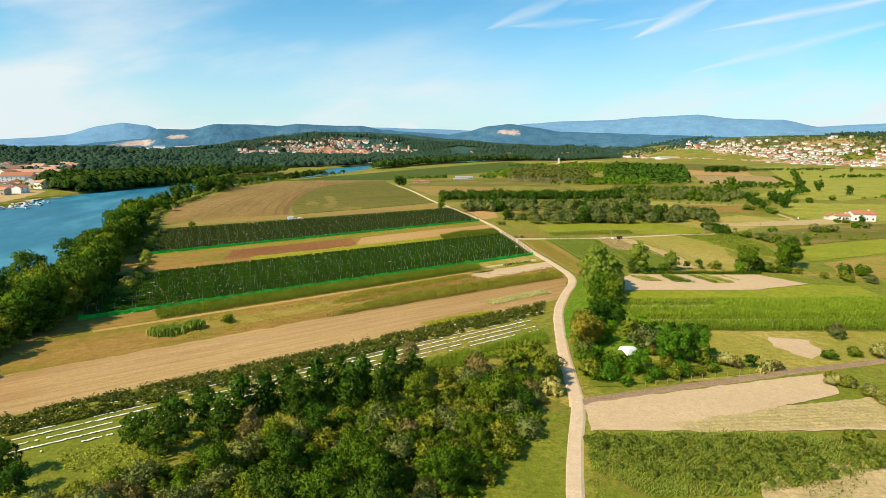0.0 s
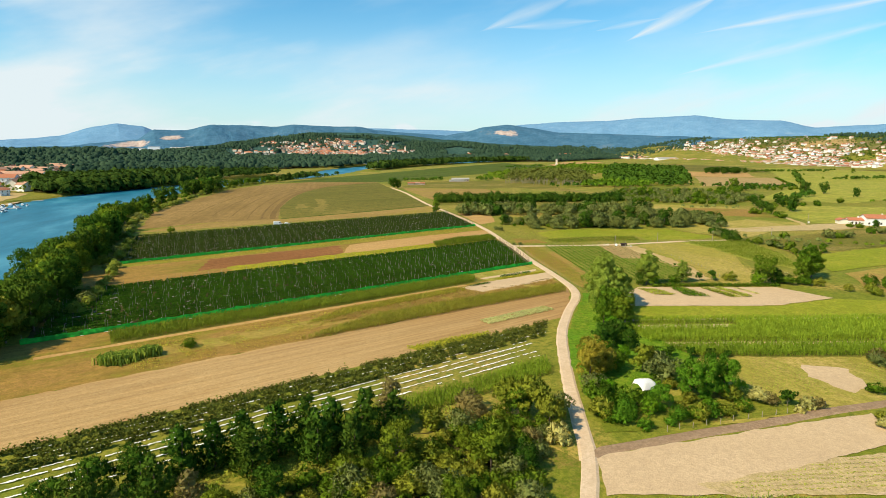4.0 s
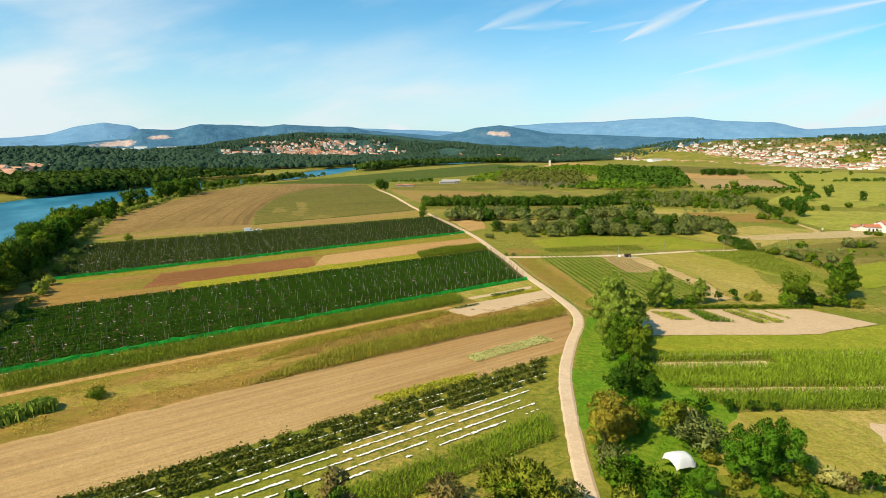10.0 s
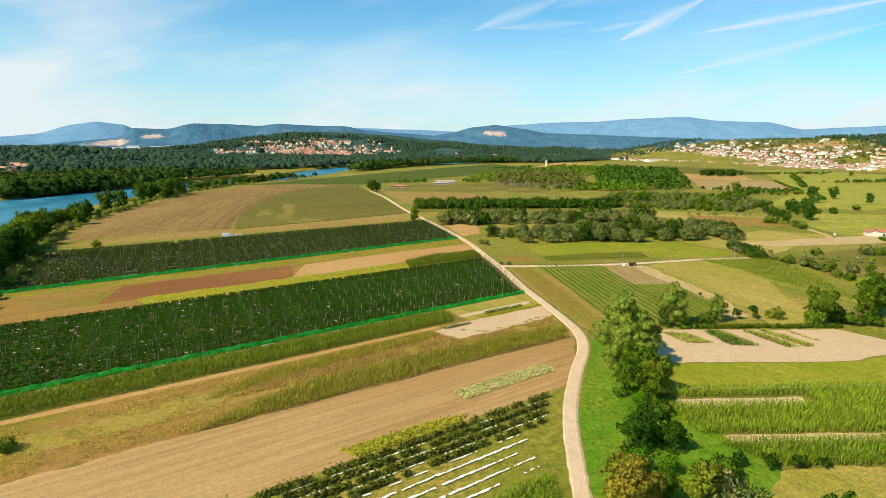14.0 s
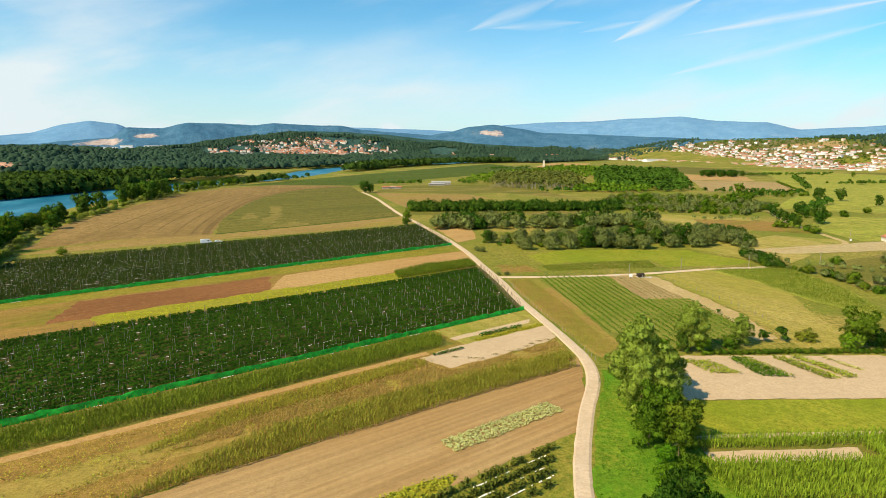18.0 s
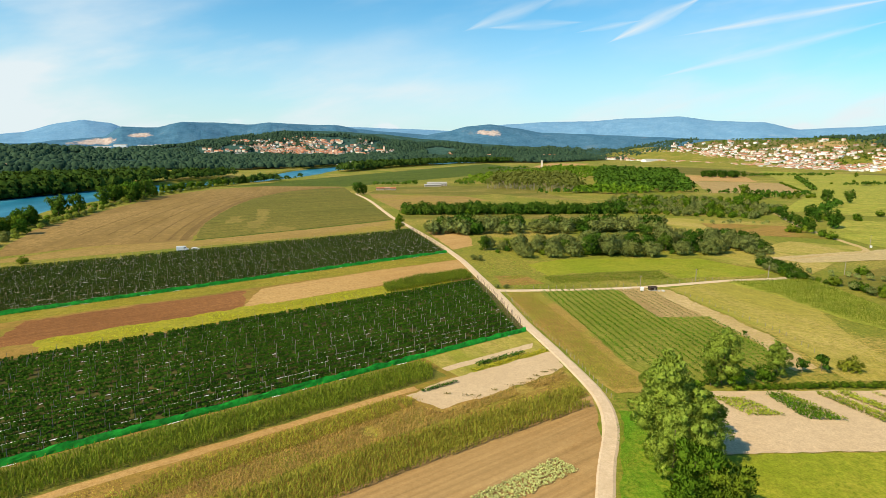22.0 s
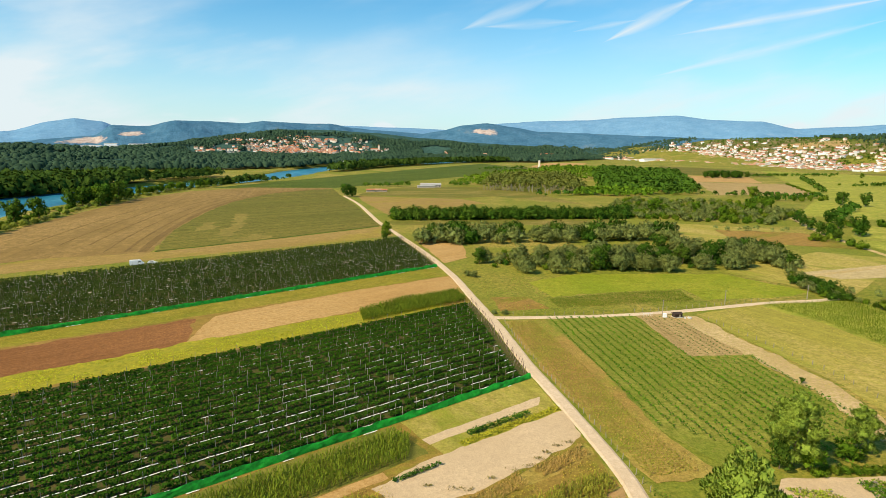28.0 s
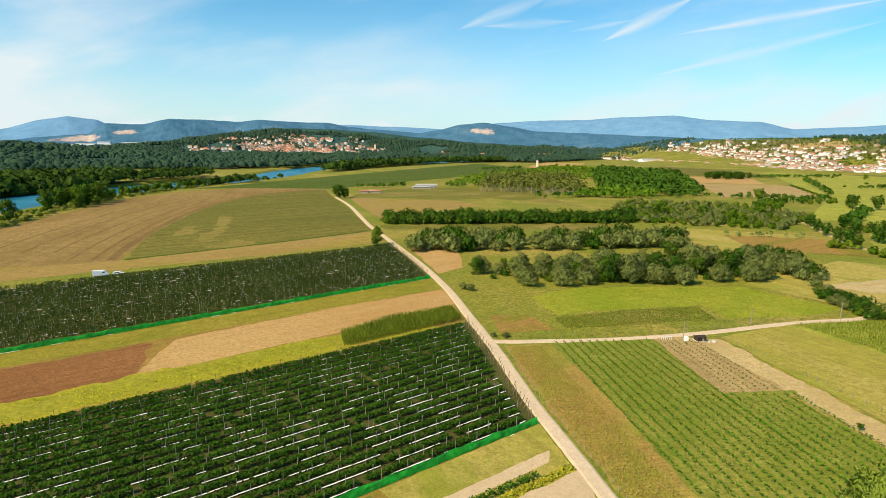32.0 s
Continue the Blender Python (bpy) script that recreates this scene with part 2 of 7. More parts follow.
G["tramline"] = earth("dark_tractor_line", (0.20, 0.135, 0.048), (0.26, 0.17, 0.065), (0.17, 0.12, 0.04), big=0.05, fine=0.8, contrast=0.4)
G["clover"] = earth("striped_lucerne", (0.160, 0.160, 0.028), (0.220, 0.190, 0.042), (0.125, 0.132, 0.022), big=0.012, fine=0.4, turn=0.55, lines=0.32, spacing=4.0, contrast=0.6)
# grass and soil darkened in colour for the shade between vine rows
G["vine_floor"] = earth("shaded_vineyard_floor", (0.05, 0.075, 0.015), (0.09, 0.11, 0.025), (0.12, 0.09, 0.04), big=0.08, fine=1.1, turn=E_ANGLE)
G["vine_far"] = earth("distant_vineyard", (0.085, 0.132, 0.014), (0.125, 0.163, 0.022), (0.062, 0.098, 0.010), big=0.02, fine=0.3, turn=0.9, lines=0.25, spacing=3.0)
G["green_far"] = earth("distant_meadow", (0.32, 0.36, 0.045), (0.41, 0.385, 0.08), (0.25, 0.30, 0.035), big=0.008, fine=0.15, turn=0.3, lines=0.15, spacing=8.0, contrast=0.7)
# leaf-toned floor with the shade between corn stalks mixed into the colour
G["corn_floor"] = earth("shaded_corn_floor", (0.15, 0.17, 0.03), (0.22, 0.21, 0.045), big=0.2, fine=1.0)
# canopy shade is painted into this floor as a near-black green
G["woodfloor"] = earth("shade_toned_wood_floor", (0.045, 0.06, 0.014), (0.08, 0.09, 0.02), (0.10, 0.08, 0.03), big=0.08, fine=0.8)
G["orchard"] = earth("orchard_grass", (0.20, 0.245, 0.03), (0.30, 0.295, 0.06), (0.16, 0.20, 0.024), big=0.05, fine=1.0, speck=(0.30, 0.24, 0.07), speck_amount=0.5)
G["lush"] = earth("lush_verge", (0.11, 0.28, 0.012), (0.24, 0.31, 0.03), (0.09, 0.21, 0.01), big=0.06, fine=0.8)
G["sparse"] = earth("sparse_weedy_soil", (0.60, 0.47, 0.30), (0.55, 0.44, 0.26), (0.47, 0.39, 0.19), big=0.05, fine=0.9, turn=-0.1, lines=0.12, spacing=0.8)
G["fallow"] = earth("brown_fallow_soil", (0.42, 0.30, 0.15), (0.50, 0.37, 0.19), (0.34, 0.26, 0.10), big=0.06, fine=1.2, turn=1.5, lines=0.2, spacing=1.2)
G["olive"] = earth("dull_olive_meadow", (0.175, 0.18, 0.03), (0.25, 0.21, 0.05), (0.13, 0.145, 0.02), big=0.03, fine=0.9, turn=0.2, lines=0.12, spacing=2.0, third=(0.38, 0.29, 0.10), third_scale=0.04)
G["earth_path"] = earth("worn_earth_path", (0.52, 0.38, 0.20), (0.62, 0.47, 0.28), (0.44, 0.36, 0.14), big=0.06, fine=1.0, contrast=0.5)
G["hillside"] = earth("hillside_gardens", (0.20, 0.185, 0.075), (0.27, 0.215, 0.12), (0.12, 0.135, 0.035), big=0.012, fine=0.06, third=(0.17, 0.20, 0.04), third_scale=0.01)
G["margin"] = earth("dry_field_margin", (0.33, 0.23, 0.075), (0.39, 0.27, 0.105), (0.30, 0.22, 0.065), big=0.02, fine=0.5, turn=E_ANGLE, lines=0.12, spacing=2.5, contrast=0.5, third=(0.34, 0.28, 0.05), third_scale=0.03)
G["thin"] = earth("thin_lucerne", (0.25, 0.21, 0.05), (0.31, 0.24, 0.07), (0.19, 0.18, 0.04), big=0.012, fine=0.4, turn=0.35, lines=0.15, spacing=6.0, contrast=0.6)
L = {}
L["green"] = leafy("leaves_green", (0.030, 0.075, 0.006), (0.165, 0.235, 0.018), (0.17, 0.19, 0.018))
L["fresh"] = leafy("leaves_fresh", (0.035, 0.12, 0.005), (0.15, 0.29, 0.015), (0.22, 0.28, 0.02))
L["round"] = leafy("leaves_deep_green", (0.040, 0.120, 0.009), (0.15, 0.255, 0.020), glow=0.3)
L["dark"] = leafy("leaves_dark", (0.016, 0.052, 0.006), (0.085, 0.150, 0.016), (0.085, 0.120, 0.016))
L["willow"] = leafy("leaves_grey_willow", (0.095, 0.115, 0.036), (0.275, 0.270, 0.100), (0.13, 0.155, 0.035))
L["olive"] = leafy("leaves_olive", (0.115, 0.14, 0.014), (0.30, 0.285, 0.036), (0.22, 0.21, 0.03))
L["autumn"] = leafy("leaves_turning", (0.23, 0.18, 0.025), (0.42, 0.305, 0.05), (0.24, 0.21, 0.03))
L["dead"] = leafy("leaves_withered", (0.15, 0.11, 0.04), (0.30, 0.21, 0.09), (0.18, 0.17, 0.06))
L["silver"] = leafy("leaves_silver", (0.30, 0.25, 0.09), (0.56, 0.46, 0.20))
L["vine"] = leafy("vine_leaves", (0.014, 0.046, 0.005), (0.066, 0.128, 0.010))
L["vine_young"] = leafy("young_vine_leaves", (0.045, 0.105, 0.008), (0.12, 0.20, 0.016))
L["berry"] = leafy("berry_leaves", (0.05, 0.060, 0.012), (0.175, 0.165, 0.03))
L["vine_dry"] = leafy("dry_vine_leaves", (0.022, 0.040, 0.008), (0.070, 0.092, 0.019))
L["poplar"] = leafy("poplar_leaves", (0.08, 0.13, 0.016), (0.34, 0.37, 0.070), (0.22, 0.28, 0.04))
L["corn"] = leafy("corn_leaves", (0.085, 0.115, 0.010), (0.20, 0.210, 0.025), glow=0.3)
L["corn_bright"] = leafy("bright_corn_leaves", (0.135, 0.185, 0.014), (0.28, 0.315, 0.035), glow=0.32)
L["corn_ripe"] = leafy("ripening_corn_leaves", (0.20, 0.18, 0.02), (0.39, 0.30, 0.055), glow=0.3)
L["reed"] = leafy("reed_leaves", (0.12, 0.16, 0.022), (0.29, 0.31, 0.06))
# bluish tone: haze over the far woods, mixed into the leaf colour
L["wood_far"] = leafy("hazed_wood_leaves", (0.014, 0.032, 0.028), (0.050, 0.076, 0.050), glow=0.15)
L["poplar_far"] = leafy("slim_poplar_leaves", (0.10, 0.105, 0.024), (0.20, 0.18, 0.045))
L["scrub"] = leafy("leaves_pale_scrub", (0.185, 0.22, 0.036), (0.33, 0.34, 0.072), (0.20, 0.245, 0.04), glow=0.45)
L["straw"] = leafy("dry_grass_blades", (0.30, 0.165, 0.06), (0.48, 0.27, 0.10), glow=0.3)
L["pale_straw"] = leafy("pale_straw_blades", (0.36, 0.26, 0.12), (0.56, 0.40, 0.21), glow=0.3)
L["gold"] = leafy("golden_grass_blades", (0.31, 0.22, 0.04), (0.50, 0.33, 0.07))
L["lush"] = leafy("lush_weed_blades", (0.10, 0.20, 0.012), (0.19, 0.27, 0.025), glow=0.3)
L["bank"] = leafy("riverside_leaves", (0.012, 0.034, 0.007), (0.062, 0.090, 0.015))
L["weed_gold"] = leafy("golden_weed_blades", (0.20, 0.18, 0.02), (0.40, 0.30, 0.05), glow=0.3)
L["weed"] = leafy("weed_blades", (0.19, 0.21, 0.024), (0.36, 0.33, 0.055))
bark = solid("bark", (0.16, 0.12, 0.08), 0.9, vary=0.35, scale=3)
wood_post = solid("weathered_post", (0.30, 0.26, 0.195), 0.85, vary=0.2, scale=4)
white_film = solid("white_mulch_film", (0.82, 0.79, 0.70), 0.5, vary=0.08, scale=2)
net_green = solid("green_windbreak_net", (0.010, 0.27, 0.020), 0.75, vary=0.6, scale=0.7)

# ---- small builders ----
RNG = np.random.default_rng(11)


def obj_mesh(name, verts, faces, mat, parent=None, label=""):
    me = bpy.data.meshes.new(name)
    me.from_pydata([tuple(v) for v in verts], [], [tuple(f) for f in faces])
    for m in (mat if isinstance(mat, (list, tuple)) else [mat]):
        me.materials.append(m)
    ob = new(name, me)
    if parent:
        ob.parent = parent
    if label:
        ob["label"] = label
    return ob


def quads(name, v, mat):
    """A mesh from an array (n, 4, 3) of loose four-cornered pieces."""
    n = len(v)
    me = bpy.data.meshes.new(name)
    me.vertices.add(4 * n)
    me.vertices.foreach_set("co", np.ascontiguousarray(v, dtype=np.float32).ravel())
    me.loops.add(4 * n)
    me.loops.foreach_set("vertex_index", np.arange(4 * n, dtype=np.int32))
    me.polygons.add(n)
    me.polygons.foreach_set("loop_start", np.arange(0, 4 * n, 4, dtype=np.int32))
    me.materials.append(mat)
    me.update(calc_edges=True)
    return me


def leaf_mesh(name, v, nrm, mat):
    """A mesh of loose three-cornered leaf clumps (n, 3, 3), shaded by the billow they sit on."""
    n = len(v)
    g = np.cross(v[:, 1] - v[:, 0], v[:, 2] - v[:, 0])
    turn = (g * nrm).sum(1) < 0
    v = v.copy()
    v[turn] = v[turn][:, ::-1]
    me = bpy.data.meshes.new(name)
    me.vertices.add(3 * n)
    me.vertices.foreach_set("co", np.ascontiguousarray(v, dtype=np.float32).ravel())
    me.loops.add(3 * n)
    me.loops.foreach_set("vertex_index", np.arange(3 * n, dtype=np.int32))
    me.polygons.add(n)
    me.polygons.foreach_set("loop_start", np.arange(0, 3 * n, 3, dtype=np.int32))
    me.materials.append(mat)
    me.update(calc_edges=True)
    me.polygons.foreach_set("use_smooth", [True] * n)
    u = np.repeat(nrm / np.maximum(np.linalg.norm(nrm, axis=1, keepdims=True), 1e-6), 3, 0)
    me.normals_split_custom_set_from_vertices([tuple(q) for q in u])
    return me


def leaf_tris(c, nrm, size, rng, along=None):
    """Three-cornered leaf clumps at the points c, facing nrm; along: narrow sprays pointing that way."""
    n = len(c)
    nrm = nrm / np.maximum(np.linalg.norm(nrm, axis=1, keepdims=True), 1e-6)
    s = np.asarray(size).reshape(-1, 1) * np.ones((n, 1))
    if along is not None:
        b = along / np.maximum(np.linalg.norm(along, axis=1, keepdims=True), 1e-6)
        t = np.cross(b, nrm + rng.normal(size=(n, 3)) * 0.25)
        t /= np.maximum(np.linalg.norm(t, axis=1, keepdims=True), 1e-6)
        jit = rng.normal(size=(n, 3)) * s * 0.12
        return np.stack([c - t * s * 0.62 - b * s * 0.7, c + t * s * 0.62 - b * s * 0.6 + jit, c + b * s * 1.35 + jit], 1)
    t = np.cross(nrm, rng.normal(size=(n, 3)))
    t /= np.maximum(np.linalg.norm(t, axis=1, keepdims=True), 1e-6)
    b = np.cross(nrm, t)
    return np.stack([c - t * s + rng.normal(size=(n, 3)) * s * 0.15, c + t * s * 0.9 + rng.normal(size=(n, 3)) * s * 0.15, c + b * s * 1.25 + rng.normal(size=(n, 3)) * s * 0.25], 1)


def part(name, me, parent, label=""):
    ob = new(name, me)
    ob.parent = parent
    if label:
        ob["label"] = label
    return ob


def leaf_quads(c, nrm, size, rng, aspect=0.8):
    """Bent leaf clumps at the points c, facing nrm."""
    n = len(c)
    nrm = nrm / np.maximum(np.linalg.norm(nrm, axis=1, keepdims=True), 1e-6)
    r = rng.normal(size=(n, 3))
    t = np.cross(nrm, r)
    t /= np.maximum(np.linalg.norm(t, axis=1, keepdims=True), 1e-6)
    b = np.cross(nrm, t)
    s = np.asarray(size).reshape(-1, 1) * np.ones((n, 1))
    v = np.stack([c - t * s, c - b * s * aspect + nrm * s * 0.3, c + t * s * rng.uniform(0.7, 1.2, (n, 1)), c + b * s * aspect + nrm * s * 0.3], axis=1)
    return v + rng.normal(size=v.shape) * s[:, :, None] * 0.12


def film_runs(row, ln, n, w0, w1, keep, z=0.04, step=0.7, edge=0.2, name="film_sheet", label="sheet of white plastic mulch film"):
    """White film along a row, broken into separate sheets wherever keep(a) fails."""
    v, f = [], []
    m = int(ln / step)
    for j in range(m + 1):
        a = ln * j / m
        for w in (w0, w1):
            v.append((a, w + edge * (0.6 * noise.noise((a * 0.8, w * 3, n)) + 0.7 * noise.noise((a * 3.7, w * 5, n))), z + 0.08 * noise.noise((a * 2, n, w))))
        if j and keep(a):
            f.append((2 * j - 2, 2 * j, 2 * j + 1, 2 * j - 1))
        if (not keep(a) or j == m) and f:
            used = sorted({k for q in f for k in q})
            back = {k: i for i, k in enumerate(used)}
            obj_mesh(name, [v[k] for k in used], [tuple(back[k] for k in q) for q in f], white_film, row, label)
            f = []


def sn(s, n):
    """Strip coordinates: s along the strips towards the track, n across them, from the near vineyard's corner."""
    return (39 + 0.833 * s - 0.553 * n, 279 + 0.553 * s + 0.833 * n)


ROAD = [(-6, -120), (2, 20), (8, 62), (12, 82), (15.5, 96), (20, 112), (22, 126), (24.5, 146), (27, 161), (29.3, 174), (33, 188), (39, 205), (45, 220),
        (47, 234), (45.3, 252), (42.5, 272), (40.2, 288), (38, 312), (36, 329), (33, 351), (28, 388), (18, 436), (2, 499), (-13, 556), (-38, 676), (-60, 755)]
ROAD_N = np.array([(-0.553 * (x - 39) + 0.833 * (y - 279), 0.833 * (x - 39) + 0.553 * (y - 279)) for x, y in ROAD])


def road_s(n):
    return float(np.interp(n, ROAD_N[:, 0], ROAD_N[:, 1]))


def smooth_line(pts, step=4.0):
    """Catmull-Rom through the points, sampled every step metres."""
    p = [np.array(q, float) for q in pts]
    p = [2 * p[0] - p[1]] + p + [2 * p[-1] - p[-2]]
    out = []
    for i in range(1, len(p) - 2):
        k = max(2, int(np.linalg.norm(p[i + 1] - p[i]) / step))
        for j in range(k):
            t = j / k
            out.append(0.5 * (2 * p[i] + (p[i + 1] - p[i - 1]) * t + (2 * p[i - 1] - 5 * p[i] + 4 * p[i + 1] - p[i + 2]) * t * t + (3 * p[i] - p[i - 1] - 3 * p[i + 1] + p[i + 2]) * t ** 3))
    out.append(p[-2])
    return np.array(out)


LEVEL = [0.02]


def patch(name, pts, mat, label, rough=0.6, step=1.5, z=None, category="field"):
    """A piece of land laid on the ground sheet, its edge slightly ragged."""
    LEVEL[0] += 0.002
    h = LEVEL[0] if z is None else z
    ring = []
    n = len(pts)
    for i in range(n):
        a, b = np.array(pts[i], float), np.array(pts[(i + 1) % n], float)
        k = max(1, int(np.linalg.norm(b - a) / step))
        for j in range(k):
            q = a + (b - a) * j / k
            w = noise.noise_vector(Vector((q[0] * 0.21, q[1] * 0.21, h * 50))) * rough + noise.noise_vector(Vector((q[0] * 0.8, q[1] * 0.8, h * 50))) * rough * 0.5
            ring.append(Vector((q[0] + w.x, q[1] + w.y, h)))
    from_tess = tessellate([ring])
    ob = obj_mesh(name, ring, from_tess, mat)
    me = ob.data
    me.validate()
    if me.polygons and sum(p.normal.z * p.area for p in me.polygons) < 0:
        me.flip_normals()
    return tagged(ob, label, category, kind="structure")


def tessellate(rings):
    from mathutils.geometry import tessellate_polygon
    return tessellate_polygon(rings)


def strip(name, n0, n1, s0, s1, mat, label, rough=0.5, category="field"):
    """A long field between two lines across; s1 None: up to the track."""
    e0, e1 = (road_s(n0) - 2.2, road_s(n1) - 2.2) if s1 is None else (s1, s1) if not isinstance(s1, tuple) else s1
    w0, w1 = (s0, s0) if not isinstance(s0, tuple) else s0
    pts = [sn(w0, n0)]
    if s1 is None:
        m = max(2, int(abs(n1 - n0) / 6))
        pts += [sn(road_s(n0 + (n1 - n0) * i / m) - 2.2, n0 + (n1 - n0) * i / m) for i in range(m + 1)]
    else:
        pts += [sn(e0, n0), sn(e1, n1)]
    pts.append(sn(w1, n1))
    return patch(name, pts, mat, label, rough, category=category)


def ribbon(name, pts, width, mat, label, z, step=3.0, ragged=0.14, category="road"):
    line = smooth_line(pts, step)
    d = np.gradient(line, axis=0)
    d /= np.linalg.norm(d, axis=1, keepdims=True)
    nrm = np.stack([-d[:, 1], d[:, 0]], axis=1)
    v, f = [], []
    for i, (p, q) in enumerate(zip(line, nrm)):
        for side in (-1, -0.8, 0.8, 1):
            w = width / 2 * side + noise.noise((p[0] * 0.3, p[1] * 0.3, math.copysign(9, side))) * ragged + (math.copysign(0.35, side) if abs(side) == 1 else 0)
            v.append((p[0] + q[0] * w, p[1] + q[1] * w, z if abs(side) < 1 else z - 0.25))
        if i:
            for k in range(3):
                a = 4 * (i - 1) + k
                f.append((a, a + 1, a + 5, a + 4))
    ob = obj_mesh(name, v, f, mat)
    if sum(p.normal.z for p in ob.data.polygons) < 0:
        ob.data.flip_normals()
    return tagged(ob, label, category, kind="structure")


def inside(x, y, poly):
    c = False
    for (x0, y0), (x1, y1) in zip(poly, poly[1:] + poly[:1]):
        if (y0 > y) != (y1 > y) and x < (x1 - x0) * (y - y0) / (y1 - y0) + x0:
            c = not c
    return c


def scatter(poly, gap, rng, tries=30):
    """Places inside a polygon, no two nearer than gap."""
    xs, ys = [p[0] for p in poly], [p[1] for p in poly]
    area = (max(xs) - min(xs)) * (max(ys) - min(ys))
    out = []
    for _ in range(int(area / gap / gap * tries / 4) + 20):
        x, y = rng.uniform(min(xs), max(xs)), rng.uniform(min(ys), max(ys))
        if inside(x, y, poly) and all((x - a) ** 2 + (y - b) ** 2 > gap * gap for a, b in out):
            out.append((x, y))
    return out

# ---- the land: one sheet with the river bed and the village slope ----
RIVER = [(-230, -400), (-243, -100), (-250, 60), (-268, 230), (-300, 380), (-335, 520), (-358, 620), (-345, 740), (-312, 850), (-270, 960), (-235, 1060), (-215, 1180), (-190, 1400), (-60, 1750), (200, 2050)]
RIVER_HALF = [110, 108, 104, 92, 70, 56, 55, 45, 38, 40, 42, 42, 45, 45, 45]
RIVER_LINE = smooth_line(RIVER, 12.0)
RIVER_W = np.interp(np.linspace(0, len(RIVER) - 1, len(RIVER_LINE)), range(len(RIVER)), RIVER_HALF)


def river_gap(x, y):
    """Metres from the water's edge, negative in the river."""
    d = np.hypot(RIVER_LINE[:, 0] - x, RIVER_LINE[:, 1] - y) - RIVER_W
    return float(d.min())


def ease(v):
    v = min(1.0, max(0.0, v))
    return v * v * (3 - 2 * v)


def land_z(x, y):
    u = (x - 884) * 0.98 + (y - 2293) * 0.2
    z = 0.0
    if u > 0:
        z += 84 * ease(u / 430) * ease((3300 - y) / 700)
    if x < 350 and y < 2300:
        z -= 5.5 * ease(1 - (river_gap(x, y) + 4) / 12)
    return z


def graded(lo, hi, fine_lo, fine_hi, step):
    a = list(np.arange(fine_lo, fine_hi + 0.1, step))
    s, v = step, fine_hi
    while v < hi:
        s *= 1.25
        v += s
        a.append(min(v, hi))
    s, v = step, fine_lo
    while v > lo:
        s *= 1.25
        v -= s
        a.insert(0, max(v, lo))
    return a


gx, gy = graded(-5200, 5200, -480, -140, 9.0), graded(-900, 5200, -60, 1300, 18.0)
gv = [(x, y, land_z(x, y)) for y in gy for x in gx]
gf = [(j * len(gx) + i, j * len(gx) + i + 1, (j + 1) * len(gx) + i + 1, (j + 1) * len(gx) + i) for j in range(len(gy) - 1) for i in range(len(gx) - 1)]
ground = tagged(obj_mesh("ground", gv, gf, G["grass"]), "flat valley floor of rough green and straw-coloured grass", "ground", kind="structure")

# river surface
m_water, nn, ll, bsdf = nodes_of("river_water")
bsdf.inputs["Roughness"].default_value = 0.38
bsdf.inputs["Specular IOR Level"].default_value = 0.09
bsdf.inputs["IOR"].default_value = 1.33
rip = noise_node(nn, ll, 0.25, 5, 0.65, stretch=(1, 2.2, 1), turn=0.3)
calm = noise_node(nn, ll, 0.012, 4, 0.6)
# sky reflection on the ripples, painted as pale and dark blue streaks
ripple_tone = noise_node(nn, ll, 0.03, 6, 0.7, stretch=(1, 3.0, 1), turn=0.25)
ll.new(ramp(nn, ll, ripple_tone, ((0.36, (0.012, 0.115, 0.185)), (0.50, (0.020, 0.155, 0.245)), (0.64, (0.060, 0.240, 0.340)))), bsdf.inputs["Base Color"])
bp = nn.new("ShaderNodeBump")
bp.inputs["Distance"].default_value = 0.5
ll.new(ramp(nn, ll, calm, ((0.4, (0.12,) * 3), (0.62, (0.5,) * 3))), bp.inputs["Strength"])
ll.new(rip, bp.inputs["Height"])
ll.new(bp.outputs[0], bsdf.inputs["Normal"])
d = np.gradient(RIVER_LINE, axis=0)
d /= np.linalg.norm(d, axis=1, keepdims=True)
wv, wf = [], []
for i, (p, q, w) in enumerate(zip(RIVER_LINE, d, RIVER_W)):
    for k in (-1, -0.33, 0.33, 1):
        wv.append((p[0] - q[1] * (w + 4) * k, p[1] + q[0] * (w + 4) * k, -3.0))
    if i:
        wf += [(4 * i - 4 + k, 4 * i + k, 4 * i + 1 + k, 4 * i - 3 + k) for k in range(3)]
water = obj_mesh("water", wv, wf, m_water)
if water.data.polygons[0].normal.z < 0:
    water.data.flip_normals()
tagged(water, "broad deep-blue river with light ripples", "river", kind="structure")

# hills and mountains: crest heights by bearing from the valley
FROM = (3.0, 95.0)


def sub_half(nn, ll, v, k=0.3):
    n = nn.new("ShaderNodeMath")
    n.operation = "MULTIPLY"
    n.inputs[1].default_value = k
    ll.new(v, n.inputs[0])
    return n.outputs[0]


def hill_point(az, r, z):
    return (FROM[0] + r * math.sin(radians(az)), FROM[1] + r * math.cos(radians(az)), z)


